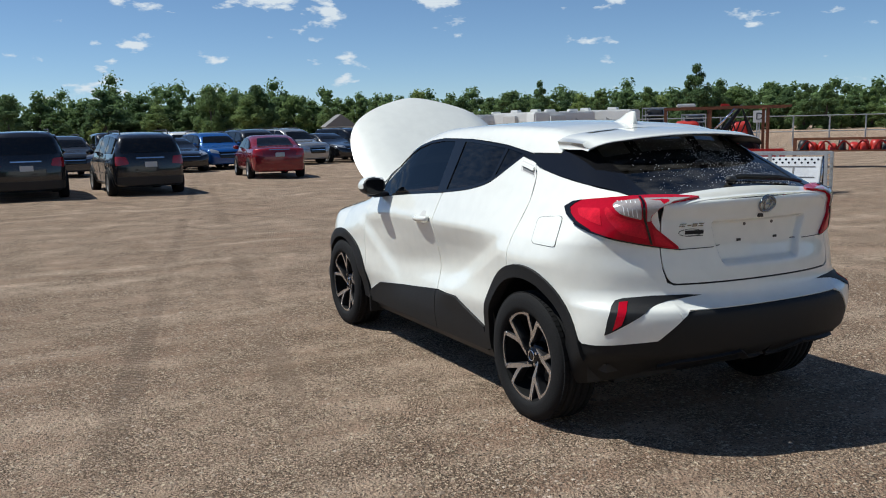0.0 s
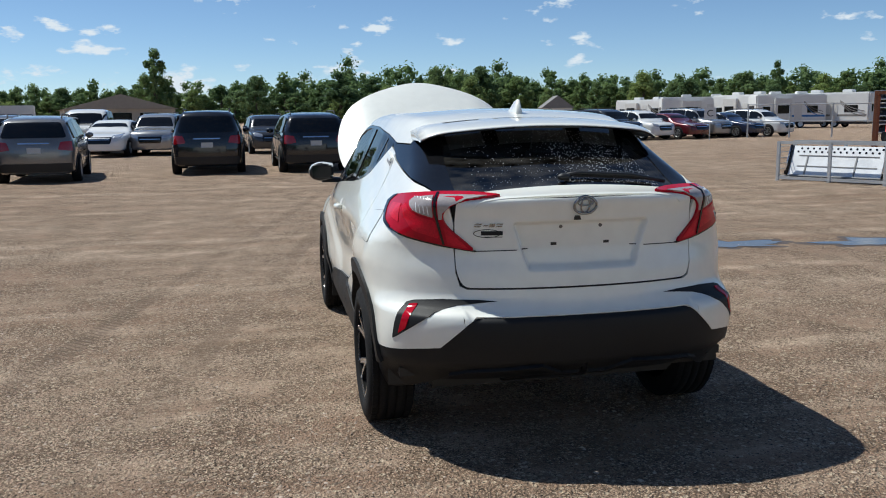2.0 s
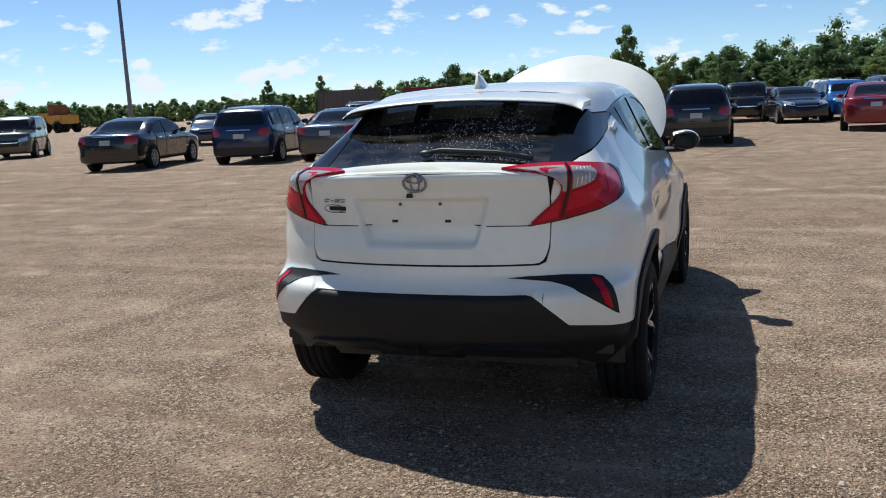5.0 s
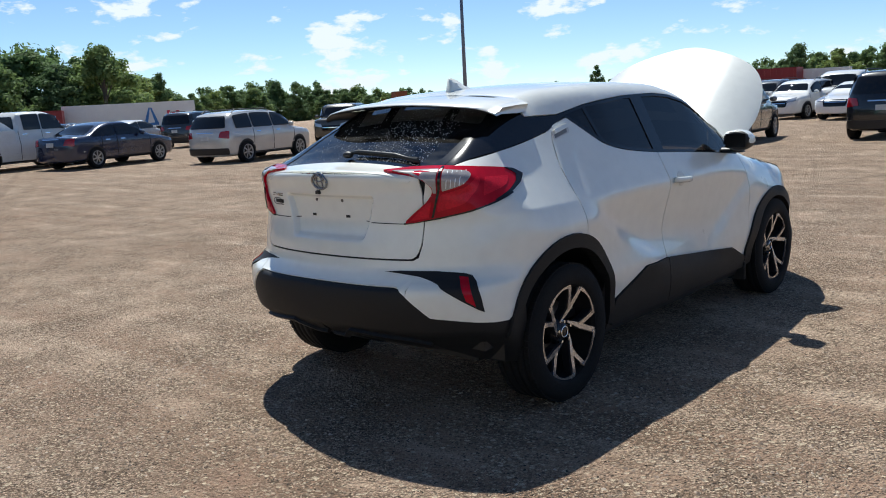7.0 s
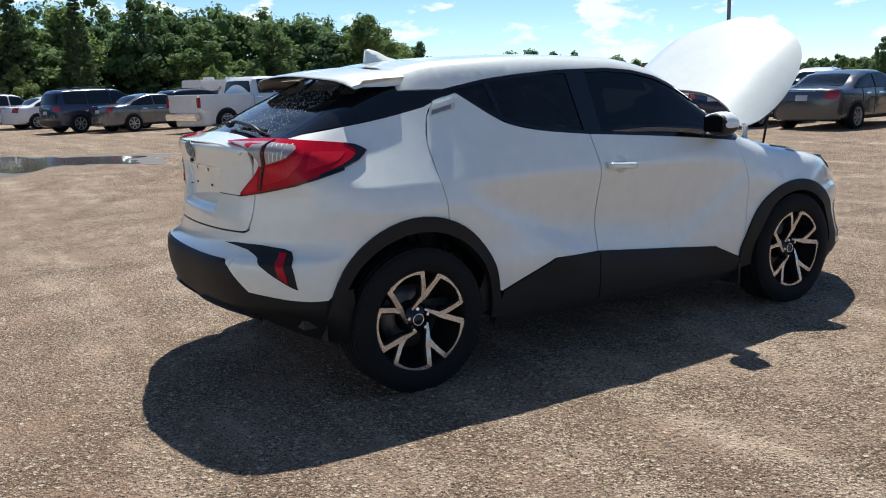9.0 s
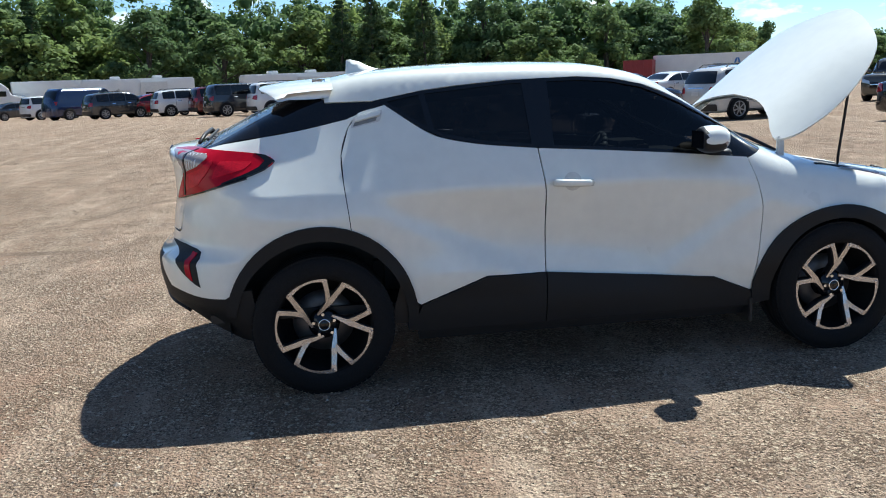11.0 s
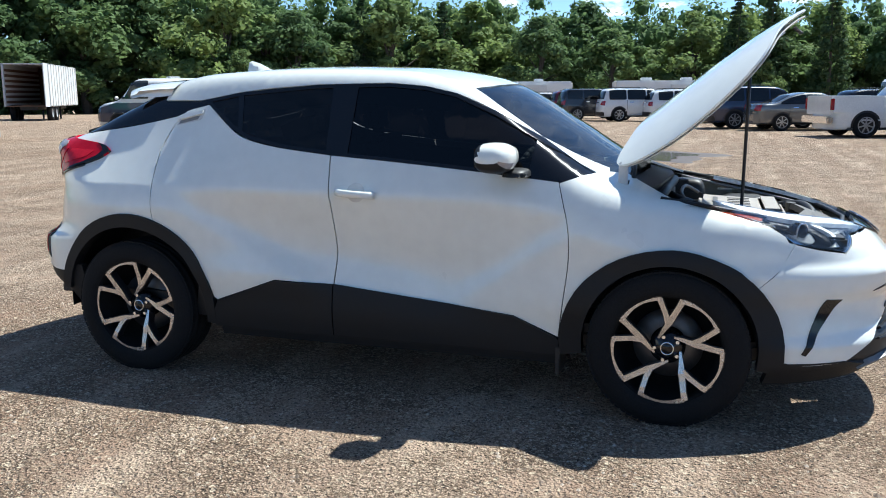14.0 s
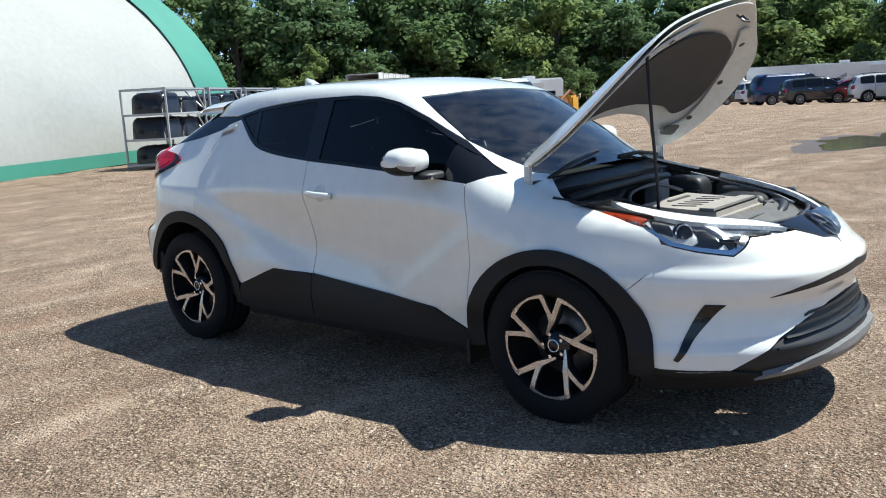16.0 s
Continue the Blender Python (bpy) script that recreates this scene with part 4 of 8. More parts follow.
    # the dark shell that shows in the gaps
    shell = [(-1.0, 0.30), (0.90, 0.30), (0.92, 0.55), (0.95, 1.0), (0.80, 1.0), (-0.22, 1.08), (-0.75, 1.14), (-1.0, 1.28), (-1.15, 1.26), (-1.30, 1.20), (-1.30, 0.84)] + arc(-1.32, 0.335, 0.45, 80, 30, 8)
    car_panel("inner_shell", "S", shell, BLACK, car, sides=BOTH, off=-0.018, thick=0.0, step=0.05)
    car_panel("tail_shell", "R", [(-0.60, 0.62), (0.60, 0.62), (0.60, 1.13), (-0.60, 1.13)], BLACK, car, off=-0.03, thick=0.0, step=0.05)

    # roof, screen pillars and glass
    rail = [("S", 1.02, 1.066), ("S", 0.88, 1.130), ("S", 0.709, 1.222), ("S", 0.52, 1.325), ("S", 0.331, 1.404), ("S", 0.18, 1.437), ("S", 0.0, 1.452), ("S", -0.36, 1.447), ("S", -0.79, 1.412), ("S", -1.02, 1.372), ("S", -1.25, 1.372)]
    rq = to_q(*rail)
    wq = to_q(("T", 0.665, 1.035), ("T", 0.655, 0.90), ("T", 0.622, 0.66), ("T", 0.575, 0.40), ("T", 0.42, 0.435), ("T", 0.22, 0.462), ("T", 0.0, 0.470))
    roof = rq + [(180 - a, y) for a, y in reversed(rq)] + [(180 - a, y) for a, y in wq[:-1]] + list(reversed(wq))
    car_panel("roof", "Q", roof, WHITE, car, step=0.035)
    screen = [(0.650, 1.045), (0.640, 0.90), (0.608, 0.665), (0.562, 0.412), (0.42, 0.445), (0.22, 0.472), (0.0, 0.480)]
    base = [(0.0, 1.170), (0.25, 1.152), (0.48, 1.106)]
    car_panel("windscreen", "T", base + screen + [(-x, y) for x, y in reversed(screen[:-1])] + [(-x, y) for x, y in reversed(base[1:])], SCREEN, car, step=0.05, off=-0.004, thick=0.0)
    edge = [(0.672, 1.05), (0.660, 0.90), (0.627, 0.66), (0.580, 0.395), (0.565, 0.41), (0.610, 0.665), (0.642, 0.90), (0.652, 1.05)]
    car_panel("screen_trim", "T", edge, GLOSSBLACK, car, sides=BOTH, off=-0.002, thick=0.006, step=0.03)
    win_top = [(0.93, 1.100), (0.80, 1.166), (0.64, 1.252), (0.48, 1.336), (0.331, 1.396), (0.18, 1.428), (0.0, 1.443), (-0.16, 1.445)]
    car_panel("front_window", "S", [(-0.165, 1.125), (0.10, 1.103), (0.45, 1.072), (0.80, 1.040), (0.93, 1.060)] + win_top, TINT, car, sides=BOTH, off=-0.006, thick=0.0, step=0.04)
    car_panel("pillar_trim", "S", [(-0.270, 1.122), (-0.160, 1.115), (-0.155, 1.450), (-0.285, 1.448)], GLOSSBLACK, car, sides=BOTH, off=-0.001, thick=0.01)
    car_panel("rear_window", "S", [(-0.27, 1.130), (-0.275, 1.440)] + [(-0.45, 1.435), (-0.79, 1.404), (-0.985, 1.372)] + [(-0.90, 1.322), (-0.80, 1.246), (-0.70, 1.197), (-0.52, 1.160)], PRIVACY, car, sides=BOTH, off=-0.006, thick=0.0, step=0.04)
    car_panel("window_divider", "S", [(-0.735, 1.212), (-0.765, 1.23), (-0.80, 1.402), (-0.77, 1.404)], GLOSSBLACK, car, sides=BOTH, off=-0.003, thick=0.006)
    trim = [(1.01, 1.064), (0.88, 1.128), (0.709, 1.220), (0.52, 1.323), (0.331, 1.402), (0.18, 1.435), (0.0, 1.450), (-0.36, 1.445), (-0.79, 1.410), (-1.02, 1.370)]
    car_panel("window_trim", "S", trim + [(y, z - 0.016) for y, z in reversed(trim)], GLOSSBLACK, car, sides=BOTH, off=-0.001, thick=0.008)
    car_panel("mirror_triangle", "S", [(0.842, 1.024), (0.70, 1.040), (0.72, 1.200), (0.92, 1.106), (1.02, 1.060)], GLOSSBLACK, car, sides=BOTH, off=-0.003, thick=0.008)
    belt_in = [(-0.238, 1.120), (0.10, 1.095), (0.45, 1.065), (0.836, 1.025)]
    car_panel("belt_trim", "S", belt_in + [(y, z + 0.014) for y, z in reversed(belt_in)], GLOSSBLACK, car, sides=BOTH, off=0.0, thick=0.01)
    belt_r = [(-0.246, 1.121), (-0.52, 1.151), (-0.70, 1.188), (-0.80, 1.236), (-0.97, 1.356)]
    car_panel("rear_belt_trim", "S", belt_r + [(-0.955, 1.366), (-0.79, 1.252), (-0.69, 1.203), (-0.51, 1.166), (-0.246, 1.136)], GLOSSBLACK, car, sides=BOTH, off=0.0, thick=0.01)
    cp = to_q(("S", -0.955, 1.362), ("S", -1.02, 1.366), ("S", -1.25, 1.366), ("T", 0.500, -1.30), ("T", 0.545, -1.60), ("T", 0.585, -1.86), ("S", -1.74, 1.200), ("S", -1.55, 1.226), ("S", -1.31, 1.262), ("S", -1.15, 1.294), ("S", -1.02, 1.340))
    car_panel("pillar_glass", "Q", cp, GLOSSBLACK, car, sides=BOTH, off=-0.002, thick=0.01)
    car_panel("tailgate_glass", "T", [(-0.36, -1.915), (0.36, -1.915), (0.55, -1.862), (0.535, -1.60), (0.492, -1.26), (-0.492, -1.26), (-0.535, -1.60), (-0.55, -1.862)], REARGLASS, car, off=-0.004, thick=0.0, step=0.05)
    car_panel("glass_border", "T", [(0.575, -1.885), (0.36, -1.938), (0.30, -1.915), (0.52, -1.868), (0.512, -1.60), (0.47, -1.27), (0.505, -1.27), (0.55, -1.60)], GLOSSBLACK, car, sides=BOTH, off=-0.001, thick=0.006)

    # roof spoiler and fin
    def on_roof(x, y):
        p, _ = surface(car_form, "T", np.array([[x, y]]), (0, 0.6))
        return float(p[0][2])

    def slot_at(x):
        return abs(x) < 0.20 or 0.26 < abs(x) < 0.44

    rows = []
    for i in range(33):
        x = -0.600 + 1.200 * i / 32
        k = abs(x) / 0.600
        z0 = 0.35 * on_roof(x, -1.215) + 0.65 * (1.494 - 0.046 * k ** 2)
        pull = 0.10 * k ** 4
        low = 0.022 + 0.008 * k ** 5
        prof = [(-1.205, z0 + 0.001), (-1.235, z0 - 0.001), (-1.30, z0 - 0.003), (-1.42, z0 - 0.012), (-1.54 + pull, z0 - 0.028), (-1.575 + pull, z0 - 0.036), (-1.580 + pull, z0 - 0.042), (-1.565 + pull, z0 - 0.050), (-1.42, z0 - 0.026 - 0.5 * low), (-1.30, z0 - 0.012 - low), (-1.235, z0 - 0.007 - low), (-1.225, z0 - 0.006 - low)]
        rows.append([(x, y, z + 0.003) for y, z in prof])
    n = len(rows[0])
    f = [(i * n + j, i * n + j + 1, (i + 1) * n + j + 1, (i + 1) * n + j) for i in range(32) for j in range(n - 1)]
    f = [q for k, q in enumerate(f) if not (k % (n - 1) in (1, 8) and slot_at(-0.600 + 1.200 * (k // (n - 1) + 0.5) / 32))]
    under = [j % n >= 6 and (j + 1) % n != 0 for j, *_ in f]
    f += [tuple(range(n)), tuple(range(32 * n, 33 * n))[::-1]]
    spoiler = mesh_from("roof_spoiler", [v for r in rows for v in r], [q[::-1] for q in f], WHITE)
    spoiler.materials.append(BLACK)
    spoiler.polygons.foreach_set("material_index", [int(k) for k in under] + [0, 0])
    put("roof_spoiler", spoiler, car)
    part("brake_light", boxes((-0.17, 0.17, -1.584, -1.572, 1.444, 1.452)), GLOSSBLACK, car, bevel=0.003)
    fin = bmesh.new()
    ring = []
    for y, z, w in ((-0.90, 1.525, 0.012), (-0.98, 1.545, 0.020), (-1.04, 1.575, 0.017), (-1.085, 1.588, 0.011), (-1.105, 1.585, 0.010), (-1.115, 1.515, 0.026)):
        ring.append([fin.verts.new((-w - 0.012, y, 1.505)), fin.verts.new((-w * 0.5, y, z)), fin.verts.new((w * 0.5, y, z)), fin.verts.new((w + 0.012, y, 1.505))])
    for a, b in zip(ring, ring[1:]):
        for i in range(3):
            fin.faces.new((a[i], a[i + 1], b[i + 1], b[i]))
    fin.faces.new(ring[0][::-1])
    fin.faces.new(ring[-1])
    bmesh.ops.recalc_face_normals(fin, faces=fin.faces)
    part("antenna_fin", fin, WHITE, car, smooth=True)

    # black cladding
    car_panel("rear_arch", "S", ring_poly(-1.32, 0.335, 0.482, 0.456, 0.068, 0.048, -8, 170), CLAD, car, sides=BOTH, off=0.014, thick=0.06, step=0.03)
    car_panel("front_arch", "S", ring_poly(1.32, 0.335, 0.424, 0.462, 0.064, 0.098, -10, 188), CLAD, car, sides=BOTH, off=0.014, thick=0.06, step=0.03)
    car_panel("front_sill", "S", sill_top_f + [(0.856, 0.335), (0.856, 0.262), (-0.224, 0.262)], CLAD, car, sides=BOTH, off=0.012, thick=0.05)
    car_panel("rear_sill", "S", [(-0.230, 0.262), (-0.226, 0.508), (-0.524, 0.516), (-0.845, 0.395), (-0.870, 0.340), (-0.870, 0.262)], CLAD, car, sides=BOTH, off=0.012, thick=0.05)
    car_panel("sill_underside", "S", [(-0.86, 0.20), (0.86, 0.20), (0.86, 0.262), (-0.86, 0.262)], BLACK, car, sides=BOTH, off=-0.02, thick=0.05)
    car_panel("bumper_cladding", "C", [(37, 0.30), (38, 0.53), (50, 0.515), (58, 0.530), (67.6, 0.540), (77.4, 0.676), (90, 0.688), (107.9, 0.690), (107.9, 0.388), (102, 0.388), (95, 0.440), (74, 0.415), (66, 0.350), (58, 0.305), (47, 0.268), (37, 0.262)], CLAD, car, sides=BOTH, off=-0.005, thick=0.03)
    car_panel("bumper_valance", "C", [(45, 0.28), (50, 0.42), (107.9, 0.46), (107.9, 0.30), (70, 0.28)], BLACK, car, sides=BOTH, off=-0.06, thick=0.02)
    car_panel("bumper_lip", "C", [(70, 0.385), (76, 0.412), (95, 0.436), (102, 0.384), (107.9, 0.384), (107.9, 0.398), (103, 0.398), (96, 0.450), (76, 0.426), (70, 0.398)], CLAD, car, sides=BOTH, off=0.010, thick=0.03)

    # tail lamps and reflectors
    outline = [(86, 1.165), (79, 1.172), (69, 1.174), (60, 1.170), (47, 1.155), (38, 1.137), (33.6, 1.112), (36, 1.080), (41, 1.049), (48, 1.019), (56, 0.990), (67.5, 0.960), (77.6, 0.937), (74.4, 0.985), (70.6, 1.028), (68.6, 1.064), (68.6, 1.096), (71.0, 1.126), (75.8, 1.149), (82, 1.159)]
    for lamp in car_panel("taillight", "C", spline(outline + outline[:1], 3)[:-1], REDLENS, car, "red and clear wrap-round tail lamp", sides=BOTH, off=0.012, thick=0.03, step=0.02):
        s = 1 if lamp.data.vertices[0].co.x > 0 else -1
        car_panel("clear_lens", "C", rounded([(64.9, 1.158), (57.6, 1.148), (55.9, 1.132), (58.4, 1.103), (65.2, 1.078)], 1.2, 2), CLEARLENS, lamp, sides=(s,), off=0.0155, thick=0.006, step=0.015)
        for k in range(5):
            a = 57.8 + 1.35 * k
            car_panel("lens_rib", "C", [(a, 1.150), (a + 0.25, 1.150), (a + 0.75, 1.090 + 0.004 * (4 - k)), (a + 0.5, 1.090 + 0.004 * (4 - k))], LAMPBACK, lamp, sides=(s,), off=0.0175, thick=0.003, step=0.03)
        car_panel("reversing_lens", "C", [(66.7, 1.160), (82.0, 1.160), (75.6, 1.149), (70.8, 1.128), (68.3, 1.099), (68.0, 1.070), (67.0, 1.070)], CLEARLENS, lamp, sides=(s,), off=0.0155, thick=0.006, step=0.015)
        car_panel("lamp_tip", "C", [(43, 1.148), (38, 1.138), (33.2, 1.112), (35.8, 1.078), (41, 1.047), (48, 1.017), (48, 1.024), (42, 1.056), (38.5, 1.085), (37.2, 1.112), (39.5, 1.130)], GLOSSBLACK, lamp, sides=(s,), off=0.0150, thick=0.02, step=0.02)
        car_panel("lamp_split", "C", [(65.3, 1.168), (66.1, 1.168), (66.4, 1.090), (68.9, 0.960), (68.2, 0.962), (65.6, 1.090)], GLOSSBLACK, lamp, sides=(s,), off=0.0165, thick=0.01, step=0.02)
        car_panel("lamp_edge", "C", [(41, 1.049), (48, 1.019), (56, 0.990), (67.5, 0.960), (78.4, 0.937), (78.2, 0.930), (67.5, 0.952), (56, 0.982), (48, 1.010), (40.5, 1.041)], GLOSSBLACK, lamp, sides=(s,), off=0.010, thick=0.02, step=0.02)
        car_panel("lamp_plate", "C", rounded([(65.8, 1.062), (57.5, 1.092), (54.2, 1.126), (53.2, 1.112), (54.6, 1.068), (58, 1.018), (67.4, 0.985)], 1.0, 2), REDPLATE, lamp, sides=(s,), off=0.0145, thick=0.004, step=0.02)
        # brighter red bar: the glow inside the lens put into colour
        car_panel("lamp_glow_bar", "C", rounded([(51.8, 1.118), (41.5, 1.111), (43.0, 1.078), (52.2, 1.044)], 1.0, 2), REDPLATE, lamp, sides=(s,), off=0.0145, thick=0.004, step=0.02)
        car_panel("lamp_foot", "C", [(68.6, 1.034), (70.4, 1.024), (76.2, 0.946), (69.8, 0.962)], REDPLATE, lamp, sides=(s,), off=0.0145, thick=0.004, step=0.02)
    car_panel("bumper_fin", "C", [(84.5, 0.722), (79, 0.728), (68, 0.727), (59, 0.716), (56.4, 0.706), (55.0, 0.680), (53.8, 0.620), (52.9, 0.550), (54.6, 0.562), (60.5, 0.618), (66.4, 0.676), (72.6, 0.704), (79, 0.715)], CLAD, car, sides=BOTH, off=0.003, thick=0.03, step=0.016)
    car_panel("reflector", "C", [(57.6, 0.698), (60.4, 0.703), (58.0, 0.604), (55.4, 0.578)], REDLENS, car, "red reflector", sides=BOTH, off=0.006, thick=0.01, step=0.02)
    # tailgate fittings
    for x in (-0.121, 0.121):
        car_panel("plate_hole", "R", [(x - 0.013, 0.950), (x + 0.013, 0.950), (x + 0.013, 0.962), (x - 0.013, 0.962)], BLACK, car, off=0.002, thick=0.002)
        car_panel("plate_screw", "R", arc(x * 0.75, 1.030, 0.008, 0, 330, 8), STEEL, car, off=0.003, thick=0.003)
    car_panel("rear_camera", "R", [(-0.045, 1.064), (-0.015, 1.064), (-0.02, 1.080), (-0.04, 1.080)], BLACK, car, off=0.012, thick=0.02)

    def on_tail(x, z, off=0.006):
        p, g = surface(car_form, "R", np.array([[x, z]]), (0, -1.0))
        return tuple(p[0] + g[0] * off)
    emblem = oval_ring(0, 1.124, 0.050, 0.035, 0.0054, on_tail, BADGECHROME, "emblem", car)
    oval_ring(0, 1.124, 0.019, 0.030, 0.0036, on_tail, BADGECHROME, "emblem_oval", emblem)
    oval_ring(0, 1.137, 0.034, 0.012, 0.0034, on_tail, BADGECHROME, "emblem_oval", emblem)
    for x0, x1, z0, z1 in ((-0.466, -0.438, 1.048, 1.053), (-0.470, -0.444, 1.038, 1.043), (-0.432, -0.414, 1.042, 1.047), (-0.408, -0.385, 1.038, 1.053), (-0.378, -0.352, 1.048, 1.053), (-0.380, -0.356, 1.038, 1.043)):
        car_panel("badge_stroke", "R", [(x0, z0), (x1, z0), (x1 + 0.004, z1), (x0 + 0.004, z1)], BADGECHROME, car, off=0.004, thick=0.004, step=0.02)
    for x0, x1, z0, z1 in ((-0.440, -0.350, 1.002, 1.020), (-0.425, -0.352, 0.993, 0.996)):
        car_panel("dealer_badge_bar", "R", [(x0, z0), (x1, z0), (x1, z1), (x0, z1)], CLAD, car, off=0.002, thick=0.002, step=0.02)
    oval_ring(-0.415, 1.010, 0.055, 0.017, 0.0014, lambda x, z: on_tail(x, z, 0.002), CLAD, "dealer_badge_ring", car)

    def on_glass(x, y, off=0.02):
        p, g = surface(car_form, "T", np.array([[x, y]]), (0, 0.6))
        return tuple(p[0] + g[0] * off)
    wiper = part("rear_wiper", tube([on_glass(0.46, -1.86, 0.018), on_glass(0.30, -1.845, 0.03), on_glass(0.05, -1.835, 0.03), on_glass(-0.03, -1.845, 0.022)], 0.0095, 8), BLACK, car, smooth=True)
    part("wiper_blade", tube([on_glass(0.42, -1.825, 0.012), on_glass(0.0, -1.815, 0.012)], 0.008, 6), BLACK, wiper)
    bm = bmesh.new()
    bmesh.ops.create_uvsphere(bm, u_segments=14, v_segments=8, radius=1, matrix=Matrix.Translation(on_glass(-0.02, -1.85, 0.02)) @ Matrix.Diagonal((0.032, 0.022, 0.017, 1)))
    part("wiper_pivot", bm, BLACK, wiper, smooth=True)

    rng = np.random.default_rng(5)
    ab = np.stack([rng.uniform(-0.50, 0.50, 2600), -1.86 + 0.50 * rng.random(2600) ** 1.2], 1)
    ab = ab[np.abs(ab[:, 0]) < 0.44 - 0.10 * (ab[:, 1] + 1.86)]
    ab = ab[rng.random(len(ab)) < 0.25 + 0.75 * (ab[:, 0] > 0.0)]
    dp, dg = surface(car_form, "T", ab, (0, 0.6))
    size = 0.0008 + 0.0022 * rng.random(len(dp)) ** 2
    bm = bmesh.new()
    bmesh.ops.create_icosphere(bm, subdivisions=1, radius=1)
    bv, bf = np.array([tuple(q.co) for q in bm.verts]), np.array([[q.index for q in face.verts] for face in bm.faces])
    bm.free()
    dv = (dp - dg * 0.0035)[:, None] + bv[None] * size[:, None, None]
    drops = put("water_drop", mesh_from("water_drop", dv.reshape(-1, 3), (bf[None] + (np.arange(len(dp)) * len(bv))[:, None, None]).reshape(-1, 3).tolist(), WATERDROP), car)
    tagged(drops, kind="stuff")

    # handles, filler flap, mirrors
    for s in BOTH:
        y0, y1, z = -0.185, 0.005, 0.955
        pts = []
        for k in range(9):
            y = y0 + (y1 - y0) * k / 8
            p, g = surface(car_form, "S", np.array([[y, z - 0.008 * k / 8]]), (0, 0))
            lift = 0.006 + 0.024 * math.sin(math.pi * k / 8) ** 0.5
            pts.append((s * (p[0][0] + lift), y, p[0][2]))
        bm = tube(pts, 0.0135, 12)
        bmesh.ops.scale(bm, verts=bm.verts, vec=(1, 1, 1.25), space=Matrix.Translation((0, 0, -0.955)))
        handle = part("door_handle", bm, WHITE, car, smooth=True)
        car_panel("handle_cup", "S", arc(-0.09, 0.955, 0.045, 0, 340, 14), UNDERWHITE, handle, sides=(s,), off=0.0012, thick=0.001, step=0.02)
    flap = rounded([(-1.325, 1.055), (-1.515, 1.075), (-1.585, 0.93), (-1.375, 0.93)], 0.03, 4)
    cx, cz = -1.45, 1.0
    car_panel("filler_gap", "S", flap, BLACK, car, sides=(-1,), off=0.0008, thick=0.001)
    car_panel("filler_flap", "S", [(cx + (y - cx) * 0.965, cz + (z - cz) * 0.965) for y, z in flap], WHITE, car, sides=(-1,), off=0.0022, thick=0.002)
    for s in BOTH:
        rows, nr = [], 28
        for k in range(17):
            t = k / 16
            x = 0.850 + 0.166 * t
            end = math.sqrt(max(0.0, 1 - (max(0.0, t - 0.45) / 0.55) ** 2.4 * 0.93))
            inn = 0.80 + 0.20 * min(1.0, t * 2.5)
            h, dd = 0.066 * end * inn, 0.088 * (0.45 + 0.55 * end) * inn
            cz2, cy2 = 1.132 - 0.004 * t, 0.598 - 0.030 * t
            ring = []
            for j in range(nr):
                a = 2 * math.pi * j / nr
                ca, sa = math.cos(a), math.sin(a)
                yy = max(cy2 + dd * math.copysign(abs(ca) ** 0.80, ca), 0.522 - 0.010 * t)
                ring.append((s * x, yy, cz2 + h * math.copysign(abs(sa) ** (0.70 if sa > 0 else 0.85), sa)))
            rows.append(ring)
        v = [p for r in rows for p in r]
        f = [(i * nr + j, i * nr + (j + 1) % nr, (i + 1) * nr + (j + 1) % nr, (i + 1) * nr + j) for i in range(16) for j in range(nr)]
        f += [tuple(range(nr))[::-1], tuple(range(16 * nr, 17 * nr))]
        if s < 0:
            f = [q[::-1] for q in f]

        def skin(k):
            c = sum((Vector(v[i]) for i in f[k]), Vector()) / len(f[k])
            low = math.sin(2 * math.pi * (k % nr + 0.5) / nr)
            if k >= 16 * nr:
                return "mirror_cap" if k > 16 * nr else "mirror_housing"
            if c.y < 0.532 or low < -0.62:
                return "mirror_housing"
            return "turn_signal" if low < -0.24 and k // nr > 8 else "mirror_cap"
        mirror = put("door_mirror", None, car)
        for nm, mt in (("mirror_cap", WHITE), ("mirror_housing", BLACK), ("turn_signal", CLEARLENS)):
            put(nm, mesh_from(nm, v, [q for k, q in enumerate(f) if skin(k) == nm], mt, True), mirror)
        part("mirror_foot", lump(min(s * 0.745, s * 0.925), max(s * 0.745, s * 0.925), 0.600, 0.715, 1.048, 1.082, 3.0), BLACK, mirror, smooth=True)
        part("mirror_glass", boxes((min(s * 0.868, s * 0.996), max(s * 0.868, s * 0.996), 0.509, 0.512, 1.090, 1.172)), MIRROR, mirror, bevel=0.0014)

    # front: bumper, lamps, grilles
    car_panel("front_bumper", "D", [(31.5, 0.60), (43.0, 0.700), (49.2, 0.785), (58, 0.759), (68.6, 0.736), (73, 0.764), (77.5, 0.798), (97, 0.796), (103, 0.768), (111, 0.752), (111, 0.508), (100, 0.497), (88, 0.458), (78, 0.405), (70, 0.345), (63, 0.290), (52, 0.288), (40, 0.292), (38, 0.40), (34, 0.50)], WHITE, car, sides=BOTH)
    car_panel("wing_joint", "D", [(40, 0.66), (44, 0.66), (54, 0.72), (54, 0.765), (49, 0.79), (44, 0.80)], WHITE, car, sides=BOTH, off=-0.005, thick=0.003)
    car_panel("nose_slit", "D", [(76, 0.572), (84, 0.604), (95, 0.630), (111, 0.648), (111, 0.612), (95, 0.600), (84, 0.586)], BLACK, car, sides=BOTH, off=0.003, thick=0.01)
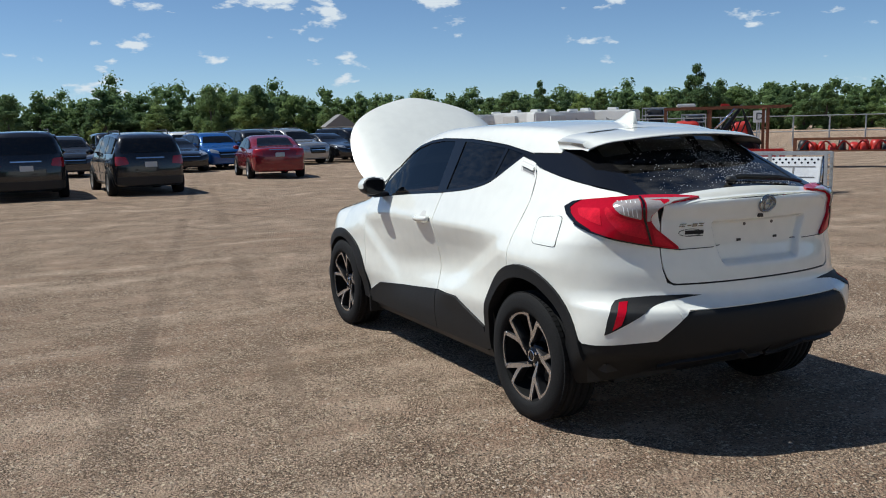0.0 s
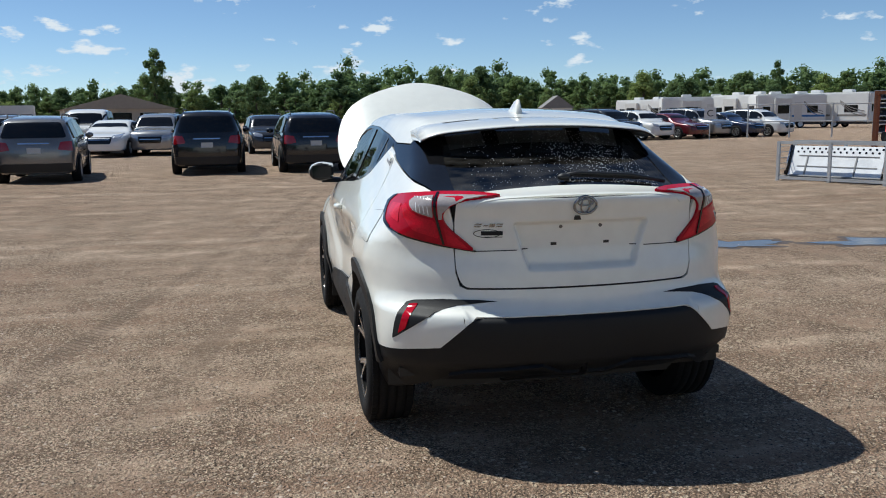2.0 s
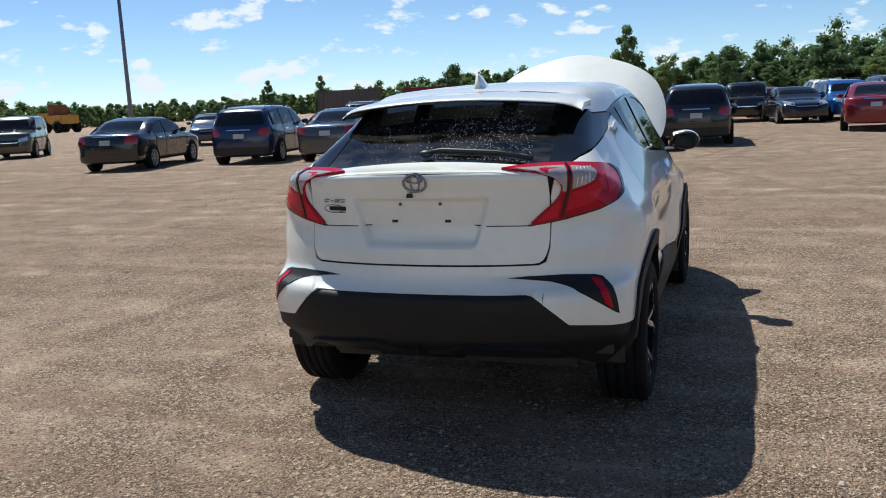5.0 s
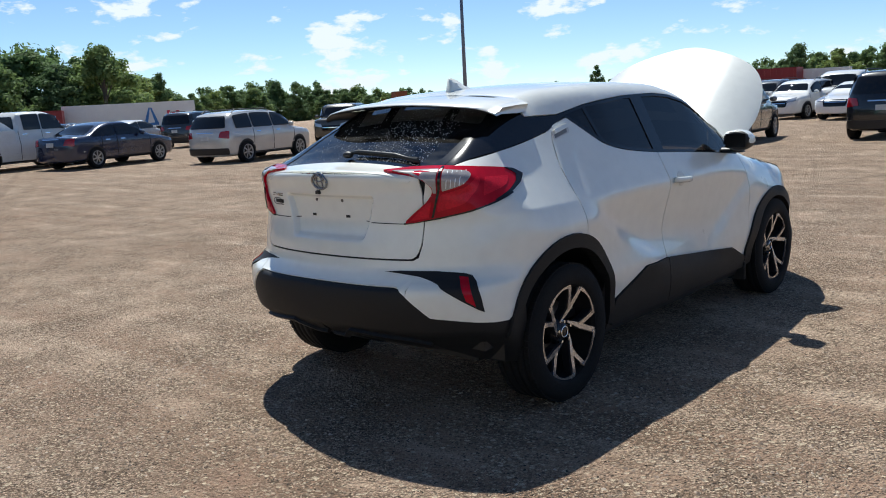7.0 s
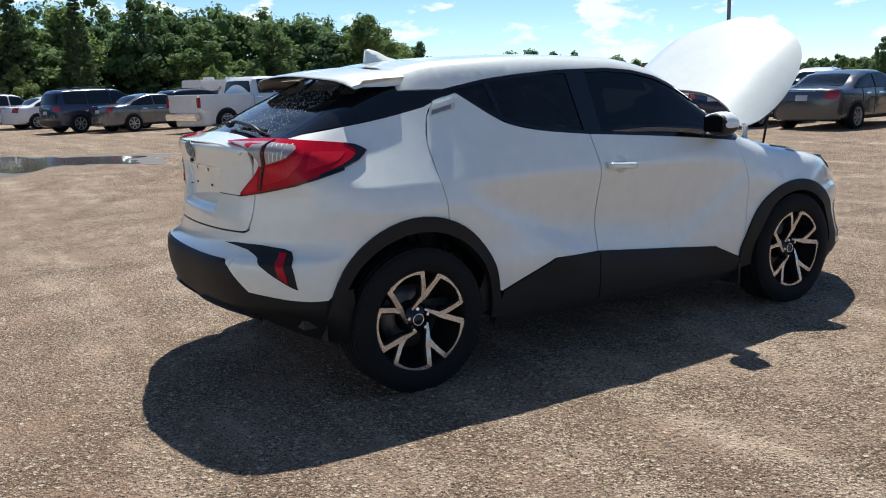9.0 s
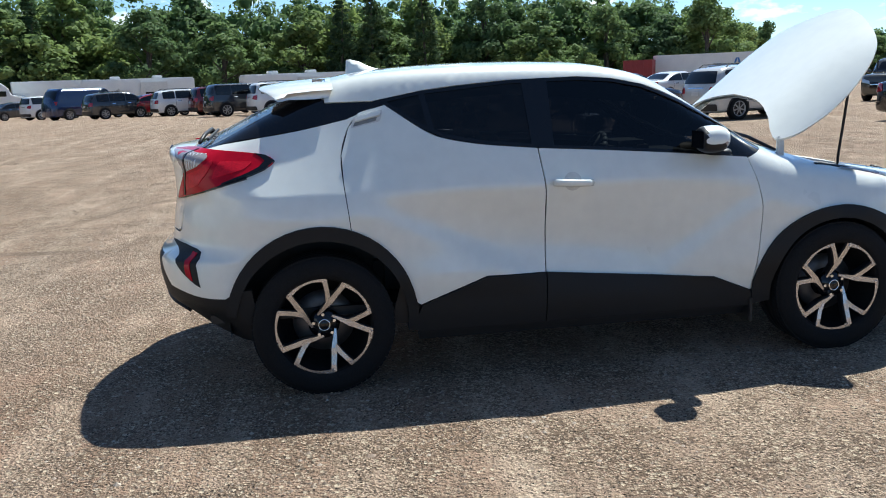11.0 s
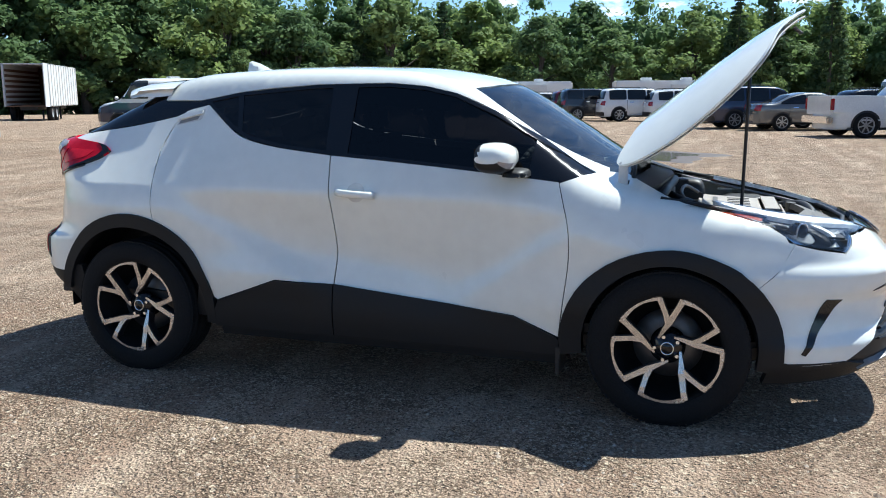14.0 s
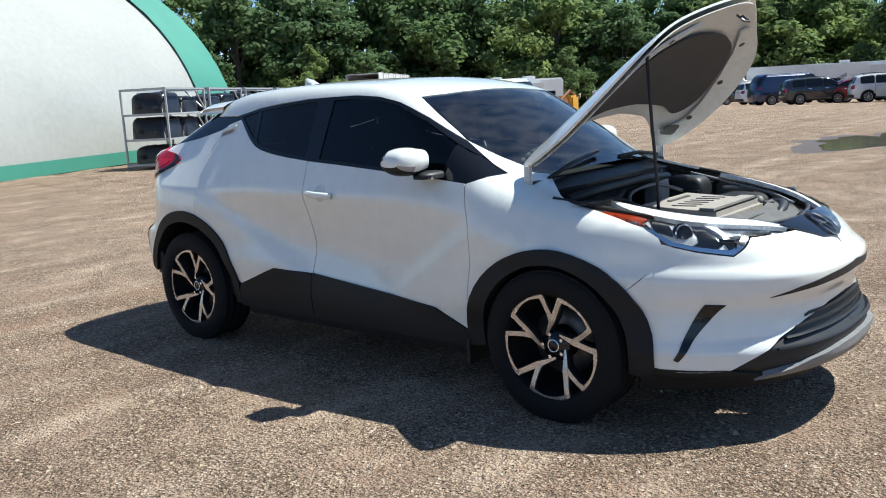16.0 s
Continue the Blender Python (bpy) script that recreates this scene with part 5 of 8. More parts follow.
    car_panel("corner_fin", "D", [(58.5, 0.558), (64.5, 0.552), (56, 0.44), (49.2, 0.332), (47.8, 0.340), (53, 0.45)], GLOSSBLACK, car, sides=BOTH, off=0.004, thick=0.01, step=0.02)
    car_panel("lower_grille", "D", [(58, 0.22), (66, 0.33), (78, 0.44), (92, 0.49), (111, 0.53), (111, 0.24)], BLACK, car, sides=BOTH, off=-0.012, thick=0.02)
    for k in range(4):
        z = 0.365 + 0.034 * k
        car_panel("grille_slat", "D", [(76 + 4 * k, z), (90, z + 0.006), (111, z + 0.010), (111, z + 0.022), (90, z + 0.018), (76 + 4 * k, z + 0.008)], BLACK, car, sides=BOTH, off=0.004, thick=0.02)
    car_panel("chin_lip", "D", [(72, 0.246), (85, 0.268), (98, 0.282), (111, 0.288), (111, 0.340), (98, 0.334), (85, 0.312), (74, 0.272)], STEEL_GRAY, car, sides=BOTH, off=0.012, thick=0.03)
    car_panel("chin_cladding", "D", [(38, 0.20), (38, 0.315), (44, 0.300), (63, 0.296), (74, 0.262), (111, 0.29), (111, 0.20)], CLAD, car, sides=BOTH, off=0.002, thick=0.03)
    lamp_top = [(2, 0.930), (14, 0.940), (27, 0.942), (38, 0.931), (49, 0.917), (60, 0.899), (70, 0.882), (80, 0.866), (90, 0.848), (97, 0.818)]
    lamp_low = [(97, 0.801), (87, 0.803), (77.5, 0.804), (73, 0.770), (68.7, 0.742), (58, 0.765), (49.1, 0.791), (45, 0.826), (41.5, 0.859), (28.8, 0.894), (14, 0.918)]
    lamp_line = lamp_top + lamp_low
    for lamp in car_panel("headlight", "D", lamp_line, LAMPDARK, car, "clear projector headlamp with amber reflector", sides=BOTH, off=-0.026, thick=0.0):
        s = 1 if lamp.data.vertices[0].co.x > 0 else -1
        for pane in car_panel("lens_cover", "D", lamp_line, LENS, lamp, sides=(s,), off=0.004, thick=0.0):
            pane.visible_shadow = False
        # upper chrome rim in a pale tone that paints in the sky's reflection
        car_panel("lamp_bezel", "D", lamp_top[2:] + [(97, 0.806), (90, 0.826), (80, 0.842), (70, 0.856), (60, 0.872), (49, 0.893), (38, 0.914)], LAMPBACK, lamp, sides=(s,), off=-0.002, thick=0.02, step=0.02)
        car_panel("lower_bezel", "D", lamp_low[1:10] + [(29, 0.903), (42.8, 0.868), (46.8, 0.832), (51, 0.803), (59, 0.779), (68.2, 0.762), (72, 0.786), (76.6, 0.818), (87, 0.815)], CHROME, lamp, sides=(s,), off=-0.001, thick=0.02, step=0.015)
        car_panel("amber_reflector", "D", [(17, 0.922), (37, 0.910), (46.5, 0.889), (41, 0.880), (25, 0.903)], AMBER, lamp, sides=(s,), off=-0.012, thick=0.01, step=0.02)
        car_panel("lamp_pocket", "D", [(62.6, 0.858), (68.0, 0.851), (66.8, 0.786), (64.4, 0.768), (56.5, 0.784), (60.5, 0.806)], GLOSSBLACK, lamp, sides=(s,), off=-0.020, thick=0.01, step=0.02)
        car_panel("lamp_divider", "D", [(68.4, 0.858), (72.2, 0.848), (71.2, 0.812), (71.0, 0.788), (68.2, 0.768), (65.4, 0.770), (68.0, 0.790), (69.4, 0.820)], LAMPBACK, lamp, sides=(s,), off=-0.012, thick=0.014, step=0.02)
        car_panel("lamp_shroud", "D", [(48.4, 0.892), (54.0, 0.872), (52.0, 0.832), (45.5, 0.858)], GLOSSBLACK, lamp, sides=(s,), off=-0.016, thick=0.01, step=0.02)
        car_panel("high_beam_bowl", "D", [(70, 0.850), (80, 0.838), (91, 0.822), (79, 0.820), (73, 0.822)], CHROME, lamp, sides=(s,), off=-0.026, thick=0.01, step=0.02)
        bm = bmesh.new()
        p = point_on("D", 56.6, 0.826)
        bmesh.ops.create_uvsphere(bm, u_segments=20, v_segments=12, radius=0.040, matrix=Matrix.Translation((s * (p[0] - 0.036), p[1] - 0.036, p[2])))
        part("projector", bm, GLOSSBLACK, lamp, smooth=True)
        rr = [(s * (p[0] - 0.016 + 0.024 * math.cos(a)), p[1] - 0.018 - 0.024 * math.cos(a), p[2] + 0.038 * math.sin(a)) for a in (2 * math.pi * k / 18 for k in range(19))]
        part("projector_ring", tube(rr, 0.0035, 8), CHROME, lamp, smooth=True)
    car_panel("nose_trim", "D", [(95, 0.820), (103, 0.826), (111, 0.828), (111, 0.742), (105, 0.752), (97, 0.798)], GLOSSBLACK, car, sides=BOTH, off=0.006, thick=0.03)

    def on_nose(x, z, off=0.012):
        p, g = surface(car_form, "F", np.array([[x, z]]), (0, 1.2))
        return tuple(p[0] + g[0] * off)
    em = oval_ring(0, 0.785, 0.066, 0.044, 0.0042, on_nose, BADGECHROME, "nose_emblem", car)
    oval_ring(0, 0.785, 0.026, 0.040, 0.0034, on_nose, BADGECHROME, "emblem_oval", em)
    oval_ring(0, 0.802, 0.048, 0.016, 0.0032, on_nose, BADGECHROME, "emblem_oval", em)

    # engine bay
    bay = put("engine_bay", None, car)
    part("bay_floor", boxes((-0.62, 0.62, 1.10, 2.02, 0.42, 0.46)), BLACK, bay)
    part("firewall", boxes((-0.66, 0.66, 1.08, 1.12, 0.45, 1.02)), BLACK, bay)
    for s in BOTH:
        part("inner_wing", boxes((min(s * 0.64, s * 0.68), max(s * 0.64, s * 0.68), 1.1, 1.42, 0.45, 0.885)), BLACK, bay)
        part("strut_tower", boxes((min(s * 0.40, s * 0.64), max(s * 0.40, s * 0.64), 1.22, 1.46, 0.45, 0.86)), BLACK, bay, bevel=0.04)
        car_panel("wing_rail", "S", [(1.05, 1.018), (1.18, 0.976), (1.30, 0.928), (1.40, 0.893), (1.40, 0.905), (1.28, 0.944), (1.18, 0.990), (1.05, 1.036)], BLACK, bay, sides=(s,), off=-0.016, thick=0.03)
        bm = bmesh.new()
        bmesh.ops.create_cone(bm, cap_ends=True, segments=20, radius1=0.05, radius2=0.035, depth=0.04, matrix=Matrix.Translation((s * 0.52, 1.34, 0.88)))
        part("strut_cap", bm, BLACK, bay, smooth=False)
    part("radiator_support", boxes((-0.60, 0.60, 1.94, 2.02, 0.46, 0.80)), BLACK, bay, bevel=0.01)
    seal = [(0.72, 1.26, 0.955), (0.70, 1.45, 0.925), (0.63, 1.68, 0.882), (0.50, 1.88, 0.845), (0.30, 2.02, 0.820), (0.0, 2.075, 0.812)]
    sealp = spline(seal, 5)
    part("hood_seal", tube(sealp + [(-x, y, z) for x, y, z in reversed(sealp[:-1])], 0.011, 8), BLACK, bay, smooth=True)
    car_panel("upper_cover", "T", [(-0.42, 1.93), (-0.25, 2.02), (0, 2.06), (0.25, 2.02), (0.42, 1.93), (0.38, 1.84), (0, 1.92), (-0.38, 1.84)], ENGINE_DARK, bay, off=-0.055, thick=0.03)
    bm = bmesh.new()
    vs = box(bm, -0.33, 0.28, 1.38, 1.84, 0.60, 0.872)
    for v in vs:
        if v.co.z > 0.8:
            v.co.x = v.co.x * 0.90
            v.co.y = 1.61 + (v.co.y - 1.61) * 0.88
            v.co.z -= 0.05 * (v.co.y - 1.38)
    cover = part("engine_cover", bm, ENGINE, bay, bevel=0.022)
    for k in range(6):
        x = -0.20 + 0.068 * k
        bm = bmesh.new()
        vs = box(bm, -0.009, 0.009, -0.055, 0.055, 0, 0.006)
        bmesh.ops.transform(bm, verts=vs, matrix=pose(x, 1.60, 0.8575, -2.5, 0, 24))
        part("cover_slot", bm, BLACK, cover)
    part("cover_badge", boxes((-0.16, 0.06, 1.475, 1.50, 0.862, 0.872)), ENGINE_DARK, cover, bevel=0.003)
    part("cover_step", boxes((-0.28, 0.24, 1.70, 1.79, 0.845, 0.868)), ENGINE, cover, bevel=0.012)
    part("intake_duct", boxes((0.06, 0.26, 1.80, 1.92, 0.74, 0.826)), ENGINE, bay, bevel=0.016)
    part("duct_lip", boxes((0.04, 0.28, 1.915, 1.945, 0.752, 0.832)), ENGINE_DARK, bay, bevel=0.008)
    part("coil_plug", rods([((-0.24, 1.86, 0.79), (-0.24, 1.86, 0.845))], 0.024, 12), ENGINE_DARK, bay)
    part("throttle_body", rods([((-0.36, 1.62, 0.79), (-0.36, 1.74, 0.79))], 0.048, 16), STEEL, bay)
    part("rail_clip", boxes((-0.60, -0.56, 1.50, 1.58, 0.862, 0.874)), STEEL_GRAY, bay, bevel=0.003)
    part("bay_label", boxes((-0.56, -0.44, 1.86, 1.90, 0.812, 0.818)), UNDERWHITE, bay)
    part("washer_hose", tube(spline([(-0.62, 1.30, 0.935), (-0.60, 1.55, 0.885), (-0.52, 1.78, 0.845), (-0.36, 1.93, 0.825)], 5), 0.008, 8), STEEL_GRAY, bay, smooth=True)
    part("air_box", lump(-0.60, -0.38, 1.48, 1.80, 0.50, 0.85, 5.0, 0.004, 5), BLACK, bay, smooth=True)
    part("battery", boxes((0.40, 0.60, 1.52, 1.76, 0.60, 0.82)), ENGINE_DARK, bay, bevel=0.01)
    part("battery_cover", boxes((0.395, 0.605, 1.515, 1.765, 0.818, 0.845)), BLACK, bay, bevel=0.006)
    part("intake_pipe", tube([(0.10, 1.80, 0.78), (0.20, 1.88, 0.78), (0.32, 1.86, 0.77), (0.38, 1.80, 0.76)], 0.035, 12), ENGINE_DARK, bay, smooth=True)
    part("fuse_box", boxes((-0.36, -0.18, 1.82, 1.92, 0.66, 0.80)), BLACK, bay, bevel=0.015)
    part("coolant_tank", lump(-0.20, 0.04, 1.83, 1.93, 0.55, 0.80, 4.0, 0.004, 8), ENGINE, bay, smooth=True)
    part("engine_hose", tube([(-0.45, 1.24, 0.93), (-0.1, 1.28, 0.96), (0.3, 1.26, 0.95), (0.56, 1.24, 0.93)], 0.025, 10), BLACK, bay, smooth=True)
    part("wiring_loom", tube([(0.36, 1.50, 0.86), (0.30, 1.34, 0.90), (0.05, 1.24, 0.92), (-0.3, 1.22, 0.94)], 0.018, 8), CLAD, bay, smooth=True)
    part("alternator", lump(0.26, 0.40, 1.62, 1.80, 0.60, 0.80, 3.0, 0.006, 11), STEEL, bay, smooth=True)
    part("relay_box", lump(-0.62, -0.44, 1.20, 1.44, 0.70, 0.93, 5.0, 0.0, 12), BLACK, bay, smooth=True)
    part("brake_reservoir", lump(-0.42, -0.28, 1.17, 1.28, 0.80, 0.955, 4.0, 0.0, 13), ENGINE, bay, smooth=True)
    part("reservoir_cap", lump(-0.39, -0.31, 1.19, 1.26, 0.94, 0.985, 3.0), BLACK, bay, smooth=True)
    part("washer_filler", lump(0.44, 0.52, 1.80, 1.87, 0.70, 0.85, 3.0), ENGINE_DARK, bay, smooth=True)
    part("top_hose", tube(spline([(-0.38, 1.76, 0.80), (-0.30, 1.90, 0.83), (-0.12, 1.95, 0.81), (0.02, 1.93, 0.74)], 5), 0.022, 10), BLACK, bay, smooth=True)
    part("vacuum_hose", tube(spline([(0.25, 1.44, 0.86), (0.34, 1.36, 0.91), (0.42, 1.30, 0.90), (0.50, 1.22, 0.92)], 5), 0.011, 8), BLACK, bay, smooth=True)
    part("fuel_line", tube(spline([(-0.28, 1.40, 0.88), (-0.10, 1.34, 0.93), (0.14, 1.33, 0.91), (0.27, 1.40, 0.86)], 5), 0.009, 8), STEEL, bay, smooth=True)
    part("bay_bracket", boxes((0.28, 0.40, 1.86, 1.90, 0.70, 0.83)), STEEL, bay, bevel=0.006)
    car_panel("cowl", "T", [(-0.66, 1.06), (-0.48, 1.112), (-0.25, 1.158), (0, 1.176), (0.25, 1.158), (0.48, 1.112), (0.66, 1.06), (0.68, 1.16), (0.40, 1.25), (0, 1.29), (-0.40, 1.25), (-0.68, 1.16)], BLACK, car, off=-0.03, thick=0.05)
    for s, x0 in ((1, 0.55), (-1, -0.12)):
        part("windscreen_wiper", tube([on_glass(x0, 1.13, 0.0), on_glass(x0 - 0.25, 1.11, 0.015), on_glass(x0 - 0.52, 1.08, 0.018)], 0.010, 8), BLACK, car, smooth=True)

    # the open hood, turned up about its hinges
    hinge = Matrix.Translation((0, 1.84, 1.785)) @ Matrix.Rotation(radians(HOOD_ANGLE), 4, "X") @ Matrix.Translation((0, -2.118, -0.822))
    half = spline([(0.0, 1.325), (0.30, 1.290), (0.50, 1.205), (0.60, 1.125), (0.665, 1.092), (0.712, 1.16), (0.735, 1.30), (0.735, 1.46), (0.710, 1.62), (0.660, 1.76), (0.58, 1.865), (0.45, 1.950), (0.29, 2.030), (0.10, 2.105), (0.0, 2.118)], 5)
    outline2 = half + [(-x, y) for x, y in reversed(half[1:-1])]
    hood = car_panel("hood", "T", outline2, WHITE, car, "white hood propped open on a rod", turn=hinge, thick=0.010)[0]
    mid = (0.0, 1.62)
    inner2 = [(x * 0.985, mid[1] + (y - mid[1]) * 0.98) for x, y in outline2]
    car_panel("hood_frame", "T", inner2, UNDERWHITE, hood, "bare white inner frame", turn=hinge, off=-0.028, thick=0.004, back=True)
    for s in BOTH:
        ribs = [(0.60, 1.20), (0.66, 1.32), (0.645, 1.48), (0.58, 1.68), (0.46, 1.85), (0.28, 1.98), (0.26, 1.94), (0.42, 1.81), (0.53, 1.65), (0.595, 1.47), (0.61, 1.33), (0.55, 1.22)]
        car_panel("frame_rib", "T", ribs, UNDERWHITE, hood, turn=hinge, sides=(s,), off=-0.040, thick=0.012, back=True)
        for x, y in ((0.62, 1.36), (0.57, 1.62), (0.40, 1.87)):
            car_panel("frame_hole", "T", arc(x, y, 0.016, 0, 330, 8), BLACK, hood, turn=hinge, sides=(s,), off=-0.052, thick=0.002, back=True)
        car_panel("hinge_patch", "T", rounded([(0.56, 1.20), (0.64, 1.22), (0.62, 1.30), (0.55, 1.27)], 0.02), BLACK, hood, turn=hinge, sides=(s,), off=-0.050, thick=0.004, back=True)
    pad = [(0.0, 1.43), (0.30, 1.41), (0.48, 1.36), (0.545, 1.45), (0.525, 1.58), (0.46, 1.72), (0.34, 1.84), (0.18, 1.90), (0.0, 1.915)]
    padl = spline(pad, 4)
    car_panel("insulation_pad", "T", padl + [(-x, y) for x, y in reversed(padl[1:-1])], PAD, hood, "dark gray felt insulation pad", turn=hinge, off=-0.045, thick=0.012, back=True)
    latch = [tuple(hinge @ Vector(p)) for p in ((-0.03, 2.03, 0.80), (-0.03, 2.03, 0.755), (0.03, 2.03, 0.755), (0.03, 2.03, 0.80))]
    part("latch_loop", tube(latch, 0.006, 6), STEEL, hood)
    for s in BOTH:
        part("hood_hinge", boxes((min(s * 0.655, s * 0.675), max(s * 0.655, s * 0.675), 1.075, 1.115, 0.98, 1.105)), UNDERWHITE, car, bevel=0.006)
    part("prop_rod", tube([(0.41, 1.60, 0.80), (0.405, 1.60, 0.95), (0.46, 1.60, 1.26), (0.50, 1.60, 1.55)], 0.0075, 8), BLACK, car, smooth=True)

    # under the car and inside it
    part("underbody", boxes((-0.62, 0.62, -1.70, 1.95, 0.24, 0.32), (-0.80, 0.80, -0.82, 0.84, 0.22, 0.32)), BLACK, car, bevel=0.02)
    part("floor_pan", boxes((-0.78, 0.78, -1.85, 1.1, 0.36, 0.40)), BLACK, car)
    part("rear_axle", rods([((-0.70, -1.32, 0.30), (0.70, -1.32, 0.30))], 0.045, 10), BLACK, car)
    part("silencer", rods([((-0.30, -1.80, 0.36), (0.10, -1.80, 0.36))], 0.07, 14), BLACK, car, smooth=True)
    for s in BOTH:
        for wy, rr in ((-1.32, 0.44), (1.32, 0.40)):
            v, f = [], []
            nn = 20
            for i in range(nn + 1):
                a = radians(-5 + 190 * i / nn)
                for x in (0.50, 0.82):
                    v.append((s * x, wy + rr * math.cos(a), 0.335 + rr * math.sin(a)))
            f = [(2 * i, 2 * i + 1, 2 * i + 3, 2 * i + 2) for i in range(nn)]
            put("wheel_house", mesh_from("wheel_house", v, f, BLACK), car)
            part("wheel_house_wall", boxes((min(s * 0.49, s * 0.51), max(s * 0.49, s * 0.51), wy - 0.42, wy + 0.42, 0.30, 0.76)), BLACK, car)
        part("mud_flap", boxes((min(s * 0.68, s * 0.86), max(s * 0.68, s * 0.86), 0.845, 0.865, 0.175, 0.30)), BLACK, car, bevel=0.004)
    cabin = put("cabin", None, car)
    for s in BOTH:
        part("front_seat", boxes((s * 0.36 - 0.24, s * 0.36 + 0.24, -0.25, 0.28, 0.42, 0.62)), FABRIC, cabin, bevel=0.05)
        bm = bmesh.new()
        vs = box(bm, s * 0.36 - 0.24, s * 0.36 + 0.24, -0.36, -0.22, 0.58, 1.18)
        vs += box(bm, s * 0.36 - 0.13, s * 0.36 + 0.13, -0.38, -0.29, 1.19, 1.36)
        bmesh.ops.rotate(bm, verts=vs, cent=(0, -0.28, 0.6), matrix=Matrix.Rotation(radians(12), 3, "X"))
        part("seat_back", bm, FABRIC, cabin, bevel=0.045)
    part("rear_bench", boxes((-0.62, 0.62, -1.05, -0.55, 0.42, 0.62)), FABRIC, cabin, bevel=0.05)
    bm = bmesh.new()
    vs = box(bm, -0.60, 0.60, -1.18, -1.03, 0.60, 1.16)
    for x in (-0.40, 0.0, 0.40):
        vs += box(bm, x - 0.12, x + 0.12, -1.17, -1.08, 1.17, 1.32)
    bmesh.ops.rotate(bm, verts=vs, cent=(0, -1.05, 0.6), matrix=Matrix.Rotation(radians(14), 3, "X"))
    part("rear_bench_back", bm, FABRIC, cabin, bevel=0.04)
    part("dashboard", boxes((-0.68, 0.68, 0.52, 1.02, 0.70, 0.985)), FABRIC, cabin, bevel=0.06)
    part("instrument_hood", boxes((-0.52, -0.20, 0.50, 0.74, 0.95, 1.05)), BLACK, cabin, bevel=0.03)
    part("display", boxes((-0.12, 0.14, 0.50, 0.52, 0.92, 1.06)), GLOSSBLACK, cabin, bevel=0.006)
    wheel = bmesh.new()
    mw = Matrix.Translation((-0.36, 0.40, 0.93)) @ Matrix.Rotation(radians(62), 4, "X")
    pts = [mw @ Vector((0.18 * math.cos(2 * math.pi * i / 24), 0.18 * math.sin(2 * math.pi * i / 24), 0)) for i in range(24)]
    for i in range(24):
        rod(wheel, pts[i], pts[(i + 1) % 24], 0.016, 8)
    for a in (90, 210, 330):
        rod(wheel, mw @ Vector((0, 0, 0.01)), mw @ Vector((0.17 * math.cos(radians(a + 120)), 0.17 * math.sin(radians(a + 120)), 0)), 0.016, 6)
    part("steering_wheel", wheel, STEEL_GRAY, cabin, smooth=True)
    part("rear_view_mirror", boxes((-0.11, 0.11, 0.44, 0.47, 1.30, 1.36)), BLACK, cabin, bevel=0.01)
    part("parcel_shelf", boxes((-0.52, 0.52, -1.85, -1.22, 1.02, 1.05)), FABRIC, cabin)
    car_panel("headlining", "Q", to_q(("S", 0.30, 1.34), ("S", -0.36, 1.40), ("S", -1.10, 1.34)) + [(180 - a, y) for a, y in reversed(to_q(("S", 0.30, 1.34), ("S", -0.36, 1.40), ("S", -1.10, 1.34)))], FABRIC_LIGHT, cabin, off=-0.05, thick=0.0, step=0.08)

    # wheels
    meshes = hero_wheel(False)
    for s in BOTH:
        for wy, steer in ((-1.32, 0), (1.32, 0)):
            m = pose(s * 0.782, wy, 0.333, 0, 0, 0 if s > 0 else 180) @ Matrix.Rotation(radians(-15.5 if wy < 0 else -2.5), 4, "X")
            wheel2 = put("wheel", None, car, m=m)
            for nm, me in meshes[0]:
                ob = put(nm, me, wheel2)
                if nm == "tread":
                    tagged(ob, kind="stuff")
            for nm, me in meshes[1]:
                for k in range(5):
                    put(nm, me, wheel2, m=Matrix.Rotation(radians(72 * k + (20 if nm == "lug_nut" else 0)), 4, "X"))
    return car


HOOD_ANGLE = 49.5
LAMPBACK = mat("headlamp_reflector", (0.80, 0.81, 0.82), 0.30, 0.1, vary=0.4, scale=14, fine=60)
LAMPDARK = mat("headlamp_inner", (0.40, 0.415, 0.43), 0.25, 0.15, vary=0.3, scale=14, fine=60)
STEEL_GRAY = mat("gray_plastic", (0.22, 0.22, 0.22), 0.5, vary=0.2)
ENGINE_DARK = mat("engine_gray", (0.10, 0.095, 0.085), 0.6, 0.2, vary=0.35, scale=12)
FABRIC_LIGHT = mat("headlining_cloth", (0.10, 0.10, 0.10), 0.9)


build_car()

# ---- parked vehicles ----
FLAT = {}
for _n, _c, _m in (("black", (0.010, 0.010, 0.012), 0.1), ("dark_gray", (0.045, 0.048, 0.053), 0.4), ("silver", (0.36, 0.36, 0.36), 0.6), ("white", (0.74, 0.74, 0.72), 0.0),
                   ("navy", (0.010, 0.022, 0.075), 0.2), ("blue", (0.012, 0.085, 0.30), 0.3), ("red", (0.21, 0.008, 0.016), 0.2), ("maroon", (0.11, 0.008, 0.013), 0.2),
                   ("gray", (0.15, 0.155, 0.16), 0.5), ("steel", (0.21, 0.205, 0.20), 0.5), ("graphite", (0.085, 0.09, 0.096), 0.45), ("champagne", (0.58, 0.565, 0.53), 0.2), ("olive", (0.075, 0.072, 0.060), 0.3), ("tan", (0.24, 0.215, 0.18), 0.5), ("deep_blue", (0.018, 0.028, 0.065), 0.1)):
    FLAT[_n] = mat(_n + "_car_paint", _c, 0.24, _m, vary=0.12, scale=2.0, fine=30.0, coat=0.9, spec=0.45)
CARGLASS = glass_mat("car_glass", (0.045, 0.05, 0.054), ior=1.62, dust=0.03)
